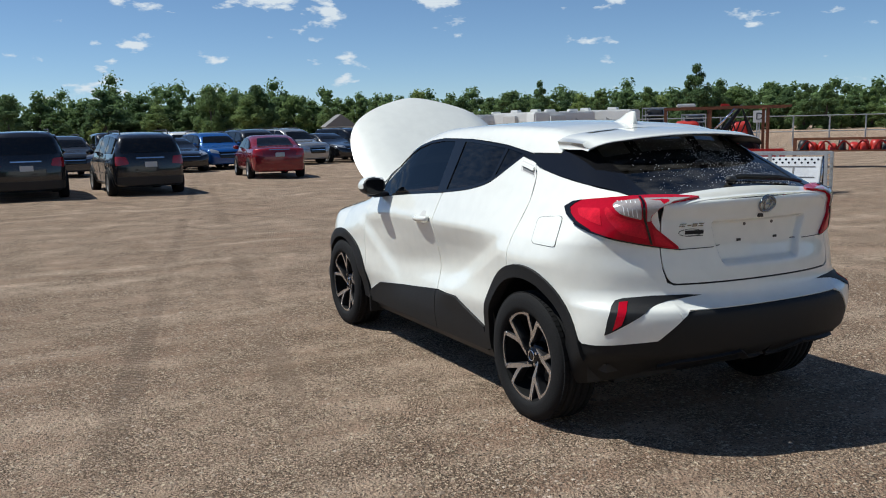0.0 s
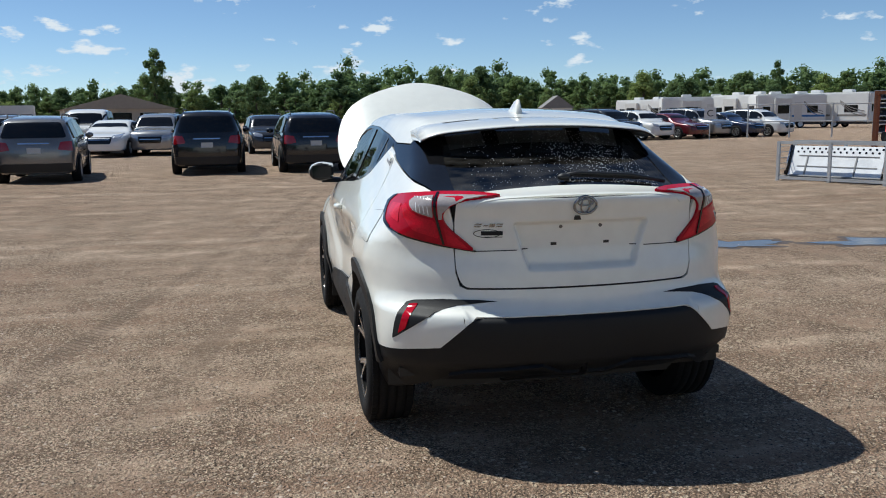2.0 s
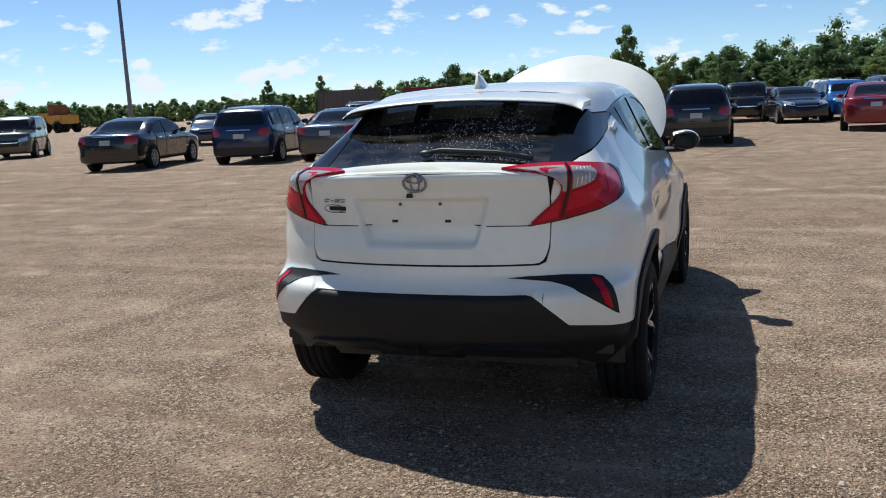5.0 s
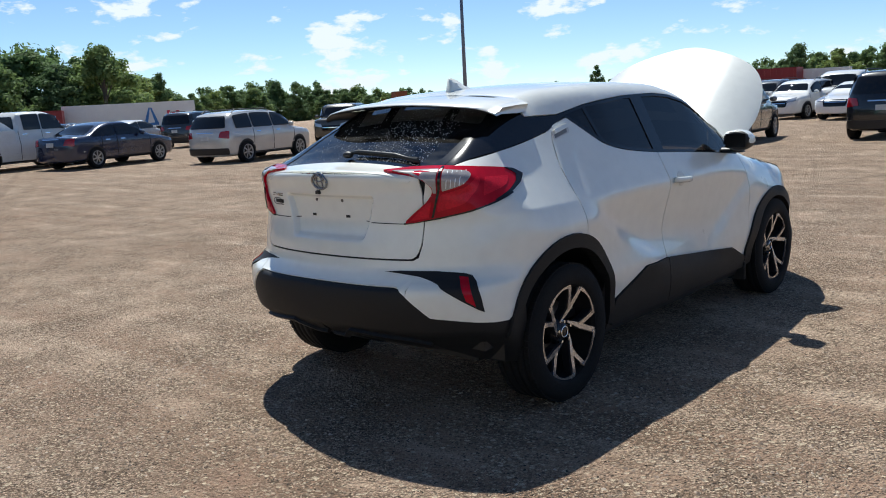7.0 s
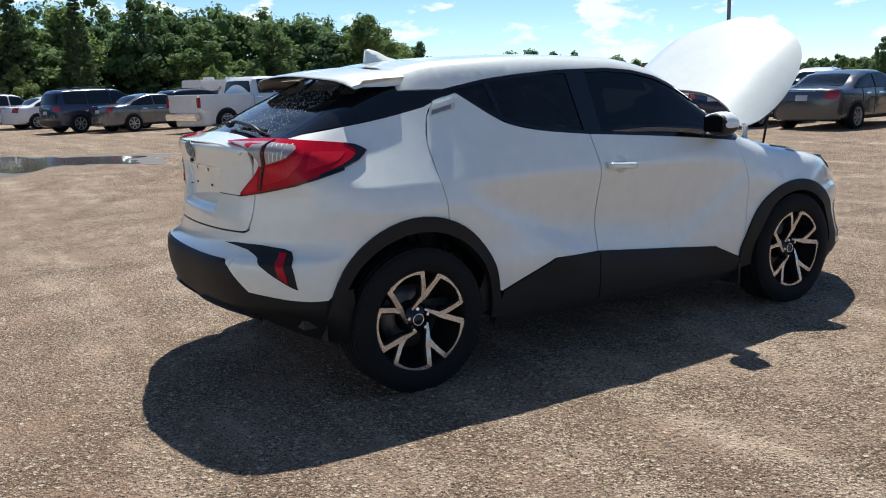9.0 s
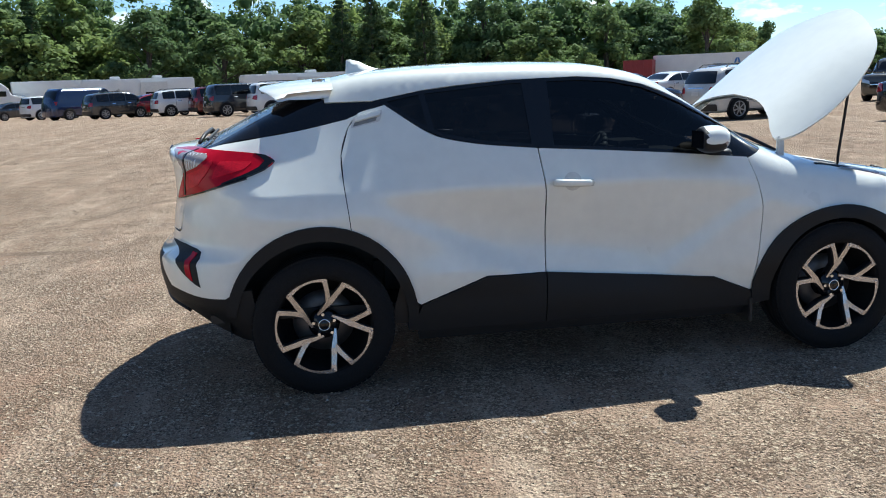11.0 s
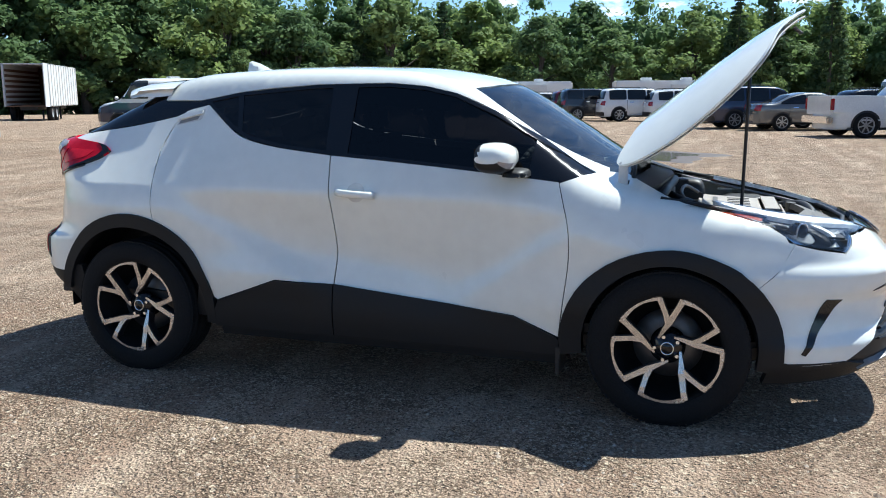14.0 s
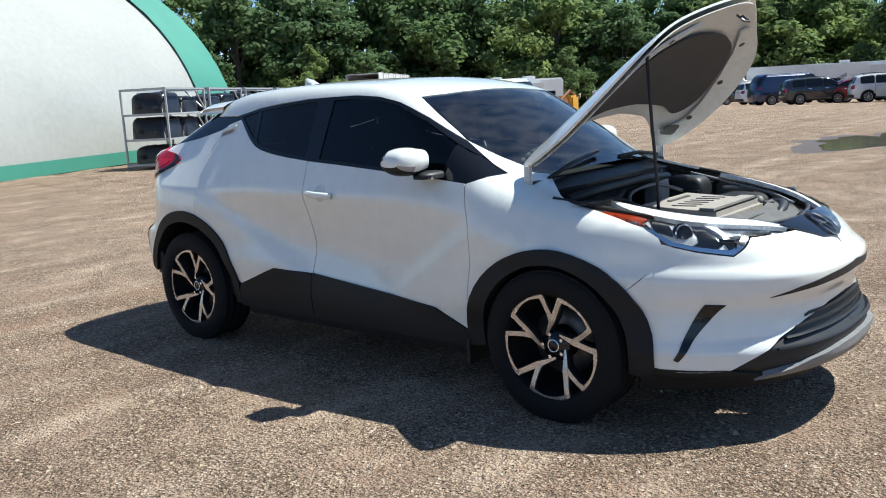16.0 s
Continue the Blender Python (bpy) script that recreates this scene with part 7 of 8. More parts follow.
TRAILERDARK = mat("weathered_brown_box", (0.10, 0.085, 0.075), 0.8, vary=0.25, scale=0.7)
TRAILERRED = mat("red_container_steel", (0.22, 0.018, 0.020), 0.55, vary=0.2, scale=0.8)
PANELWHITE = mat("pressed_aluminium", (0.66, 0.67, 0.68), 0.35, 0.25, vary=0.12, scale=4)
BEIGE = mat("beige_siding", (0.42, 0.36, 0.29), 0.7, vary=0.10)
TANROOF = mat("tan_roofing", (0.30, 0.265, 0.22), 0.7, vary=0.12)
ROOFGRAY = mat("gray_roofing", (0.20, 0.19, 0.18), 0.7, vary=0.15)
RUST = mat("rusty_steel", (0.20, 0.075, 0.035), 0.8, vary=0.35, scale=5, fine=60, bump=0.3)
REDPAINT = mat("red_machine_paint", (0.45, 0.025, 0.018), 0.45, vary=0.15)
YELLOW = mat("yellow_machine_paint", (0.60, 0.30, 0.03), 0.5, vary=0.2)
BUMPERBLACK = mat("black_bumper_cover", (0.014, 0.014, 0.016), 0.3, vary=0.2, scale=3)
LOGORED = mat("red_logo_paint", (0.50, 0.02, 0.05), 0.45)
BLUEPAINT = mat("blue_stripe_paint", (0.03, 0.16, 0.42), 0.4)
SLATEBLUE = mat("slate_blue_box", (0.12, 0.15, 0.21), 0.5, vary=0.12)
WOODBROWN = mat("trailer_plywood", (0.16, 0.085, 0.05), 0.8, vary=0.3, scale=3)
WATER = mat("puddle_water", (0.10, 0.085, 0.070), 0.07, vary=0.3, scale=0.6, fine=3, spec=0.4)


def at_bearing(az, dist, eye=(0.0, -2.0)):
    a = radians(az)
    return eye[0] - dist * math.sin(a), eye[1] + dist * math.cos(a)


def tent():
    """The fabric hall: a barrel vault on a straight base, green at its foot and at its end arch."""
    base, u = Vector((-5.0, -18.15, 0)), Vector((-0.907, -0.421, 0)).normalized()
    away = Vector((0.421, -0.907, 0)).normalized()
    hall = empty("fabric_hall", "white fabric hall with green edging and curved roof", "building")

    def point(s, a, out=0.0):
        r = 8.0 + out
        return base + u * s + away * (8.0 - r * math.cos(a)) + Vector((0, 0, r * 0.90 * math.sin(a)))
    ss = [-16 + 28.1 * i / 26 for i in range(27)]
    aa = [math.pi * j / 40 for j in range(41)]
    v = [point(s, a, 0.06 * math.sin(i * 1.57) ** 2 + 0.02 * math.sin(7 * a + i)) for i, s in enumerate(ss) for a in aa]
    n = len(aa)
    f = [(i * n + j, i * n + j + 1, (i + 1) * n + j + 1, (i + 1) * n + j) for i in range(len(ss) - 1) for j in range(n - 1)]
    put("cover", mesh_from("cover", v, f, FABRICWHITE), hall)

    def strip(name, s0, s1, a0, a1, m):
        sv = [s0 + (s1 - s0) * i / 30 for i in range(31)]
        av = [a0 + (a1 - a0) * j / 30 for j in range(31)]
        v2 = [point(s, a, 0.09) for s in sv for a in av]
        f2 = [(i * 31 + j, i * 31 + j + 1, (i + 1) * 31 + j + 1, (i + 1) * 31 + j) for i in range(30) for j in range(30)]
        put(name, mesh_from(name, v2, f2, m), hall)
    strip("foot_band", -16, 12.0, 0.0, 0.050, FABRICGREEN)
    strip("end_band", 9.9, 12.15, 0.0, math.pi, FABRICGREEN)
    v = [point(12.1, a) for a in aa] + [point(12.1, 0) + away * 8]
    put("end_wall", mesh_from("end_wall", v, [(j, j + 1, len(aa)) for j in range(len(aa) - 1)], FABRICWHITE), hall)


def bumper_stack(parent, x0, x1, y0, y1, z, rng):
    """Dark bumper covers lying on a rack's shelf."""
    for k in range(2):
        bm = bmesh.new()
        yy = y0 + (y1 - y0) * (0.3 + 0.4 * k)
        pts = [((x0 + x1) / 2 + (x1 - x0) * 0.48 * math.cos(math.pi * i / 10), yy + 0.28 * math.sin(math.pi * i / 10) - 0.1, z + 0.17 + 0.05 * k) for i in range(11)]
        for a, b in zip(pts, pts[1:]):
            d = (Vector(b) - Vector(a))
            vs = box(bm, -0.16, 0.16, -0.04, 0.04, -d.length * 0.55, d.length * 0.55)
            bmesh.ops.transform(bm, verts=vs, matrix=Matrix.Translation((Vector(a) + Vector(b)) / 2) @ d.to_track_quat("Z", "Y").to_matrix().to_4x4())
        part("bumper_cover", bm, BUMPERBLACK, parent, bevel=0.015)


def rack(x, y, heading, levels, length=2.2, depth=1.3, step=0.62, seed=0, brace=True):
    """A stack of galvanised stillages filled with black bumper covers and other parts."""
    rng = np.random.default_rng(seed)
    top = levels * step + 0.15
    r = empty("storage_rack", "galvanised steel rack full of black bumper covers", "rack", pose(x, y, 0, 0, 0, heading), "racks beside the fabric hall")
    w, d = length / 2, depth / 2
    for sx in (-w, w):
        for sy in (-d, d):
            part("post", boxes((sx - 0.022, sx + 0.022, sy - 0.022, sy + 0.022, 0, top)), SILVER, r)
    for k in range(levels + 1):
        z = 0.12 + k * step
        for sy in (-d, d):
            part("rail", boxes((-w, w, sy - 0.018, sy + 0.018, z - 0.022, z + 0.022)), SILVER, r)
        for sx in (-w, w):
            part("rail", boxes((sx - 0.02, sx + 0.02, -d, d, z - 0.03, z + 0.03)), SILVER, r)
        if k < levels:
            part("shelf", boxes((-w, w, -d, d, z - 0.01, z + 0.005)), SILVER, r)
            for i in range(2):
                part("wrapped_part", lump(-w * 0.93 + i * w * 0.93, -w * 0.93 + i * w * 0.93 + w * 0.90, -d * 0.85, d * (0.6 + 0.30 * rng.random()), z + 0.006, z + step * rng.uniform(0.70, 0.90), 6.0, 0.02, k * 5 + i, 12), BUMPERBLACK, r, smooth=True)
            bumper_stack(r, -w * 0.95, w * 0.95, -d, d, z, rng)
            if brace:
                part("brace", rods([((w, -d, z + 0.04), (w, -d + 0.55, z + step - 0.05))], 0.022, 6), SILVER, r)
                part("brace", rods([((w, -d, z + step * 0.1), (w - 0.5, -d, z + step - 0.05))], 0.022, 6), SILVER, r)
    return r


def panel_rack(x, y, heading):
    """A low rack of white pressed panels leaning in a steel frame."""
    r = empty("panel_rack", "low steel rack holding white pressed truck panels", "rack", pose(x, y, 0, 0, 0, heading), "low racks of white panels")
    for sx in (-1.1, 0.0, 1.1):
        part("post", boxes((sx - 0.03, sx + 0.03, -0.40, -0.34, 0, 0.86)), SILVER, r)
        part("post", boxes((sx - 0.03, sx + 0.03, 0.34, 0.40, 0, 0.86)), SILVER, r)
        part("foot_rail", boxes((sx - 0.03, sx + 0.03, -0.34, 0.34, 0.06, 0.12)), SILVER, r)
    for sy in (-0.37, 0.37):
        for z in (0.09, 0.84):
            part("rail", boxes((-1.1, 1.1, sy - 0.02, sy + 0.02, z - 0.03, z + 0.03)), SILVER, r)
    for sx in (-1, 1):
        part("wire_side", rods([((sx * 1.1, -0.37, 0.15 + 0.12 * k), (sx * 1.1, 0.37, 0.15 + 0.12 * k)) for k in range(6)], 0.008, 5), SILVER, r)
    lean = pose(0, -0.22, 0.12, -24, 0, 0)
    for k in range(2):
        sheet = put("pressed_panel", None, r, m=lean @ Matrix.Translation((0, 0.10 * k, 0.02 * k)))
        part("skin", boxes((-0.96, 0.96, -0.015, 0.015, 0, 0.70)), PANELWHITE, sheet, bevel=0.01)
        for x0, x1, z0, z1 in ((-0.96, 0.96, 0, 0.035), (-0.80, 0.85, 0.22, 0.245), (-0.62, -0.585, 0.035, 0.46), (0.40, 0.435, 0.035, 0.46), (-0.80, 0.85, 0.46, 0.485)):
            part("rib", boxes((x0, x1, -0.028, -0.010, z0, z1)), STEEL_GRAY, sheet, bevel=0.006)
        for k2 in range(14):
            for row in range(2):
                bm = bmesh.new()
                bmesh.ops.create_cone(bm, cap_ends=True, segments=10, radius1=0.024, radius2=0.024, depth=0.006, matrix=pose(-0.84 + 0.128 * k2 + 0.064 * row, -0.017, 0.56 + 0.075 * row, 90, 0, 0))
                part("hole", bm, GLOSSBLACK, sheet)
        for sx in (-1, 1):
            part("hinge_arm", rods([((sx * 1.0, -0.03, 0.03), (sx * 1.0, -0.03, 0.70))], 0.035, 8), GLOSSBLACK, sheet, smooth=True)
            part("gas_strut", rods([((sx * 1.0, -0.075, 0.10), (sx * 1.0, -0.075, 0.62))], 0.014, 8), CHROME, sheet, smooth=True)
    return r


def camper(x, y, heading, length, tall, stripe):
    """A white travel trailer with rounded front, windows, door, stripe and roof unit."""
    c = empty("travel_trailer", "white travel trailer with dark windows and roof unit", "caravan", pose(x, y, float(ground_height(np.array(x), np.array(y))), 0, 0, heading), "travel trailers at the lot's edge")
    w, l = 1.22, length / 2
    part("shell", boxes((-w, w, -l, l, 0.45, tall)), TRAILERWHITE, c, bevel=0.12)
    part("skirt", boxes((-w + 0.1, w - 0.1, -l + 0.2, l - 0.2, 0.30, 0.50)), BLACK, c)
    for s in (-1, 1):
        for y0, y1, z0, z1 in ((-l * 0.75, -l * 0.45, 1.3, 1.9), (l * 0.1, l * 0.4, 1.3, 1.9), (l * 0.6, l * 0.8, 1.35, 1.85)):
            part("window", boxes((min(s * w, s * (w + 0.02)), max(s * w, s * (w + 0.02)), y0, y1, z0, z1)), GLOSSBLACK, c, bevel=0.008)
        part("door", boxes((min(s * w, s * (w + 0.025)), max(s * w, s * (w + 0.025)), -l * 0.3, -l * 0.3 + 0.65, 0.6, 2.2)), UNDERWHITE, c, bevel=0.01)
        part("stripe", boxes((min(s * w, s * (w + 0.006)), max(s * w, s * (w + 0.006)), -l * 0.95, l * 0.95, 0.95, 1.12)), stripe, c)
        for dy in (-0.45, 0.45):
            wheel = put("wheel", None, c, m=pose(s * (w - 0.14), dy - 0.4, 0.34, 0, 0, 0 if s > 0 else 180))
            put("tyre", lathe([(-0.1, 0.22), (-0.1, 0.33), (0.1, 0.33), (0.11, 0.22)], 22, RUBBER, "tyre"), wheel)
            put("rim", lathe([(0.09, 0.001), (0.07, 0.1), (0.09, 0.22)], 22, TRAILERWHITE, "rim"), wheel)
        part("slide_out", boxes((min(s * w, s * (w + 0.35)), max(s * w, s * (w + 0.35)), l * 0.02, l * 0.5, 0.75, tall - 0.35)), UNDERWHITE, c, bevel=0.03)
        part("slide_window", boxes((min(s * (w + 0.35), s * (w + 0.37)), max(s * (w + 0.35), s * (w + 0.37)), l * 0.1, l * 0.42, 1.25, 1.95)), GLOSSBLACK, c, bevel=0.006)
        for k in range(3):
            part("swoosh", tube(spline([(s * (w + 0.006), -l * 0.9, 1.0 + 0.2 * k), (s * (w + 0.006), -l * 0.6, 1.3 + 0.2 * k), (s * (w + 0.006), -l * 0.35, 2.1 + 0.1 * k)], 4), 0.03, 5), ROOFGRAY if k else stripe, c)
    for dy in (-l * 0.4, l * 0.35):
        part("roof_unit", boxes((-0.35, 0.35, dy - 0.45, dy + 0.45, tall - 0.02, tall + 0.26)), TRAILERWHITE, c, bevel=0.06)
    for s in (-1, 1):
        part("end_window", boxes((-0.7, 0.7, min(s * l, s * (l + 0.02)), max(s * l, s * (l + 0.02)), 1.35, 1.95)), GLOSSBLACK, c, bevel=0.008)
    part("hitch", rods([((-0.5, l - 0.05, 0.42), (0, l + 1.0, 0.42)), ((0.5, l - 0.05, 0.42), (0, l + 1.0, 0.42))], 0.05, 6), BLACK, c)
    return c


def box_trailer(name, label, x, y, heading, length, w, z0, z1, skin, ribs=12, open_end=False, category="trailer"):
    """A box trailer or container with ribbed sides, on wheels where it stands off the ground."""
    c = empty(name, label, category, pose(x, y, float(ground_height(np.array(x), np.array(y))), 0, 0, heading))
    h, l = w / 2, length / 2
    if open_end:
        t = 0.06
        part("side", boxes((-h, -h + t, -l, l, z0, z1)), skin, c)
        part("side", boxes((h - t, h, -l, l, z0, z1)), skin, c)
        part("roof", boxes((-h, h, -l, l, z1 - t, z1)), skin, c)
        part("floor", boxes((-h, h, -l, l, z0, z0 + t)), WOODBROWN, c)
        part("bulkhead", boxes((-h, h, l - t, l, z0, z1)), WOODBROWN, c)
        for k in range(7):
            part("lining_board", boxes((-h + t, -h + t + 0.03, -l + 0.1, l - 0.1, z0 + 0.2 + k * 0.32, z0 + 0.36 + k * 0.32)), WOODBROWN, c)
        part("door", boxes((h, h + 0.05, -l - 1.1, -l, z0, z1)), skin, c)
        for sx in (-h, h):
            part("door_post", boxes((sx - 0.06, sx + 0.06, -l - 0.04, -l + 0.06, z0, z1)), SILVER, c)
    else:
        part("shell", boxes((-h, h, -l, l, z0, z1)), skin, c, bevel=0.03)
    for k in range(ribs):
        y0 = -l + (k + 0.5) * length / ribs
        for s in (-1, 1):
            part("side_post", boxes((min(s * h, s * (h + 0.035)), max(s * h, s * (h + 0.035)), y0 - 0.04, y0 + 0.04, z0, z1)), skin, c)
    if z0 > 0.5:
        for dy in (-l * 0.75, -l * 0.75 + 1.2):
            for s in (-1, 1):
                wheel = put("wheel", None, c, m=pose(s * (h - 0.2), dy, 0.5, 0, 0, 0 if s > 0 else 180))
                put("tyre", lathe([(-0.14, 0.28), (-0.14, 0.49), (0.14, 0.49), (0.14, 0.28)], 24, RUBBER, "tyre"), wheel)
                put("rim", lathe([(0.12, 0.001), (0.04, 0.15), (0.12, 0.28)], 24, SILVER, "rim"), wheel)
        part("chassis", boxes((-0.5, 0.5, -l + 0.3, l - 0.3, z0 - 0.22, z0)), BLACK, c)
        part("landing_leg", boxes((-0.6, -0.5, l - 2.6, l - 2.5, 0, z0), (0.5, 0.6, l - 2.6, l - 2.5, 0, z0)), BLACK, c)
    return c


def semi_tractor(x, y, heading):
    """A white sleeper tractor unit with a fairing."""
    c = empty("semi_tractor", "white sleeper cab tractor unit in the far row", "truck", pose(x, y, float(ground_height(np.array(x), np.array(y))), 0, 0, heading))
    v = []
    prof = [(-1.2, 0.9), (-1.2, 3.5), (0.2, 3.6), (1.0, 2.9), (1.25, 2.25), (2.6, 1.95), (2.95, 1.6), (3.0, 0.8), (-1.2, 0.8)]
    bm = bmesh.new()
    rows = []
    for xx, k in ((-1.15, 0.97), (-1.05, 1.0), (1.05, 1.0), (1.15, 0.97)):
        rows.append([bm.verts.new((xx, py, 0.8 + (pz - 0.8) * k)) for py, pz in prof])
    n = len(prof)
    for a, b in zip(rows, rows[1:]):
        for i in range(n):
            bm.faces.new((a[i], a[(i + 1) % n], b[(i + 1) % n], b[i]))
    bm.faces.new(rows[0])
    bm.faces.new(rows[-1][::-1])
    bmesh.ops.recalc_face_normals(bm, faces=bm.faces)
    part("cab", bm, TRAILERWHITE, c, bevel=0.05)
    part("windscreen", boxes((-0.95, 0.95, 1.02, 1.16, 2.2, 2.75)), GLOSSBLACK, c, bevel=0.02)
    for s in (-1, 1):
        part("side_window", boxes((min(s * 1.13, s * 1.16), max(s * 1.13, s * 1.16), 0.15, 0.85, 2.1, 2.6)), GLOSSBLACK, c, bevel=0.01)
        part("vent", boxes((min(s * 1.13, s * 1.16), max(s * 1.13, s * 1.16), -0.7, -0.3, 2.9, 3.1)), GLOSSBLACK, c)
        for dy in (2.1, -2.2, -3.3):
            wheel = put("wheel", None, c, m=pose(s * 0.98, dy, 0.5, 0, 0, 0 if s > 0 else 180))
            put("tyre", lathe([(-0.15, 0.28), (-0.15, 0.5), (0.15, 0.5), (0.15, 0.28)], 24, RUBBER, "tyre"), wheel)
            put("rim", lathe([(0.13, 0.001), (0.05, 0.15), (0.13, 0.28)], 24, SILVER, "rim"), wheel)
    part("frame_rail", boxes((-0.45, 0.45, -4.0, 2.6, 0.65, 0.9)), BLACK, c)
    part("bumper", boxes((-1.15, 1.15, 2.95, 3.1, 0.4, 0.9)), SILVER, c, bevel=0.04)
    return c


def machinery(x, y, heading):
    """A rusty frame with a red machine and a dark loader arm in it."""
    c = empty("yard_machine", "red machine under a rusty steel frame", "machine", pose(x, y, 0, 0, 0, heading))
    for sx in (-1.8, -0.2, 1.8):
        for sy in (-0.8, 0.8):
            part("frame_post", boxes((sx - 0.05, sx + 0.05, sy - 0.04, sy + 0.04, 0, 2.08)), RUST, c)
    for sy in (-0.8, 0.8):
        part("frame_beam", boxes((-1.85, 2.6, sy - 0.05, sy + 0.05, 2.03, 2.12)), RUST, c)
    for sx in (-1.8, 1.8):
        part("cross_beam", boxes((sx - 0.05, sx + 0.05, -0.8, 0.8, 2.02, 2.11)), RUST, c)
    part("engine_block", lump(-1.5, -0.5, -0.4, 0.4, 0.74, 1.62, 5.0, 0.02, 4), REDPAINT, c, smooth=True)
    part("hopper", lump(0.6, 1.3, -0.45, 0.45, 0.74, 1.55, 5.0, 0.02, 6), REDPAINT, c, smooth=True)
    part("roof_lamp", boxes((0.2, 0.5, -0.3, 0.1, 2.10, 2.22)), REDPAINT, c, bevel=0.03)
    part("arm_cylinder", rods([((-0.1, -0.68, 1.2), (0.75, -0.68, 2.1))], 0.045, 10), CHROME, c, smooth=True)
    for k in range(4):
        part("hose", tube(spline([(-0.4 + 0.25 * k, -0.5, 0.7), (-0.2 + 0.25 * k, -0.66, 1.3 + 0.1 * k), (0.2 + 0.2 * k, -0.6, 1.0), (0.5 + 0.2 * k, -0.5, 1.6)], 5), 0.025, 6), BLACK, c, smooth=True)
    part("control_box", boxes((-0.45, 0.15, -0.45, 0.35, 0.75, 1.35)), BLACK, c, bevel=0.05)
    part("chassis", boxes((-1.6, 1.6, -0.5, 0.5, 0.45, 0.75)), BLACK, c, bevel=0.03)
    part("loader_arm", tube([(-0.3, -0.6, 0.2), (0.2, -0.6, 1.1), (0.9, -0.6, 2.1), (1.2, -0.6, 1.2), (1.6, -0.6, 0.3)], 0.09, 8), BLACK, c)
    part("bucket", boxes((0.5, 2.4, -1.0, -0.6, 0.05, 0.55)), REDPAINT, c, bevel=0.05)
    for dx in (-1.1, 1.1):
        wheel = put("wheel", None, c, m=pose(dx, -0.5, 0.42, 0, 0, -90))
        put("tyre", lathe([(-0.12, 0.2), (-0.12, 0.42), (0.12, 0.42), (0.12, 0.2)], 24, RUBBER, "tyre"), wheel)
    part("beacon", boxes((-1.4, -0.7, -0.3, 0.3, 2.12, 2.26)), TRAILERWHITE, c, bevel=0.04)
    return c


def red_parts(x, y, heading):
    c = empty("parts_stand", "steel stand loaded with red machine parts", "rack", pose(x, y, 0, 0, 0, heading))
    for sx in (-1.5, 1.5):
        for sy in (-0.4, 0.4):
            part("post", boxes((sx - 0.04, sx + 0.04, sy - 0.04, sy + 0.04, 0, 0.95)), RUST, c)
    for sy in (-0.4, 0.4):
        part("rail", boxes((-1.5, 1.5, sy - 0.03, sy + 0.03, 0.88, 0.95)), RUST, c)
    part("deck", boxes((-1.5, 1.5, -0.4, 0.4, 0.50, 0.55)), RUST, c)
    rng = np.random.default_rng(5)
    for k in range(9):
        x0 = -1.42 + 0.31 * k
        part("machine_part", lump(x0, x0 + rng.uniform(0.24, 0.42), -0.32, 0.28, 0.55, 0.68 + rng.uniform(0.08, 0.26), 2.6, 0.02, 20 + k, 14), REDPAINT if k % 4 else BLACK, c, smooth=True)
    for k in range(5):
        part("pipe", tube(spline([(-1.3 + 0.55 * k, -0.34, 0.6), (-1.1 + 0.55 * k, -0.36, 0.85), (-0.85 + 0.55 * k, -0.30, 0.62)], 4), 0.03, 6), REDPAINT, c, smooth=True)
    return c


def letter_sign(x, y, heading, letter, height):
    c = empty("row_sign", "white row sign with a black letter on a post", "sign", pose(x, y, 0, 0, 0, heading))
    part("post", rods([((0, 0.02, 0), (0, 0.02, height))], 0.025, 8), SILVER, c)
    board = part("board", boxes((-0.3, 0.3, -0.02, 0.0, height - 0.5, height + 0.1)), TRAILERWHITE, c, bevel=0.005)
    cu = bpy.data.curves.new("letter", "FONT")
    cu.body, cu.size, cu.align_x, cu.align_y, cu.extrude = letter, 0.5, "CENTER", "CENTER", 0.004
    cu.materials.append(BLACK)
    ob = new("letter", cu)
    ob.parent = board
    ob.matrix_basis = pose(0, -0.026, height - 0.2, 90, 0, 0)
    return c


def puddle(x, y, rx, ry, turn, seed, name_label):
    """A flat sheet of water with a ragged shore."""
    rng = np.random.default_rng(seed)
    ph = rng.random(5) * 6.28
    n = 90
    v = [(0, 0, 0)]
    for i in range(n):
        a = 2 * math.pi * i / n
        k = 1 + 0.22 * math.sin(2 * a + ph[0]) + 0.20 * math.sin(3 * a + ph[1]) + 0.14 * math.sin(5 * a + ph[4]) + 0.12 * math.sin(8 * a + ph[2]) + 0.08 * math.sin(14 * a + ph[3])
        v.append((rx * k * math.cos(a), ry * k * math.sin(a), 0))
    f = [(0, i + 1, (i + 1) % n + 1) for i in range(n)]
    top = float(ground_height(np.array(x), np.array(y)))
    ob = put("puddle", mesh_from("puddle", v, f, WATER, False))
    ob.matrix_basis = pose(x, y, top + 0.006, 0, 0, turn)
    tagged(ob, name_label, "puddle", kind="structure")
    bank = [(p[0] * 1.22, p[1] * 1.35, 0) for p in v]
    ob2 = put("wet_ground", mesh_from("wet_ground", bank, f, DAMP, False))
    ob2.matrix_basis = pose(x, y, top + 0.002, 0, 0, turn)
    tagged(ob2, "dark damp gravel round a puddle", "ground", kind="structure")


DAMP = mat("damp_dirt", (0.085, 0.062, 0.046), 0.55, vary=0.35, scale=3, fine=50, bump=0.6)


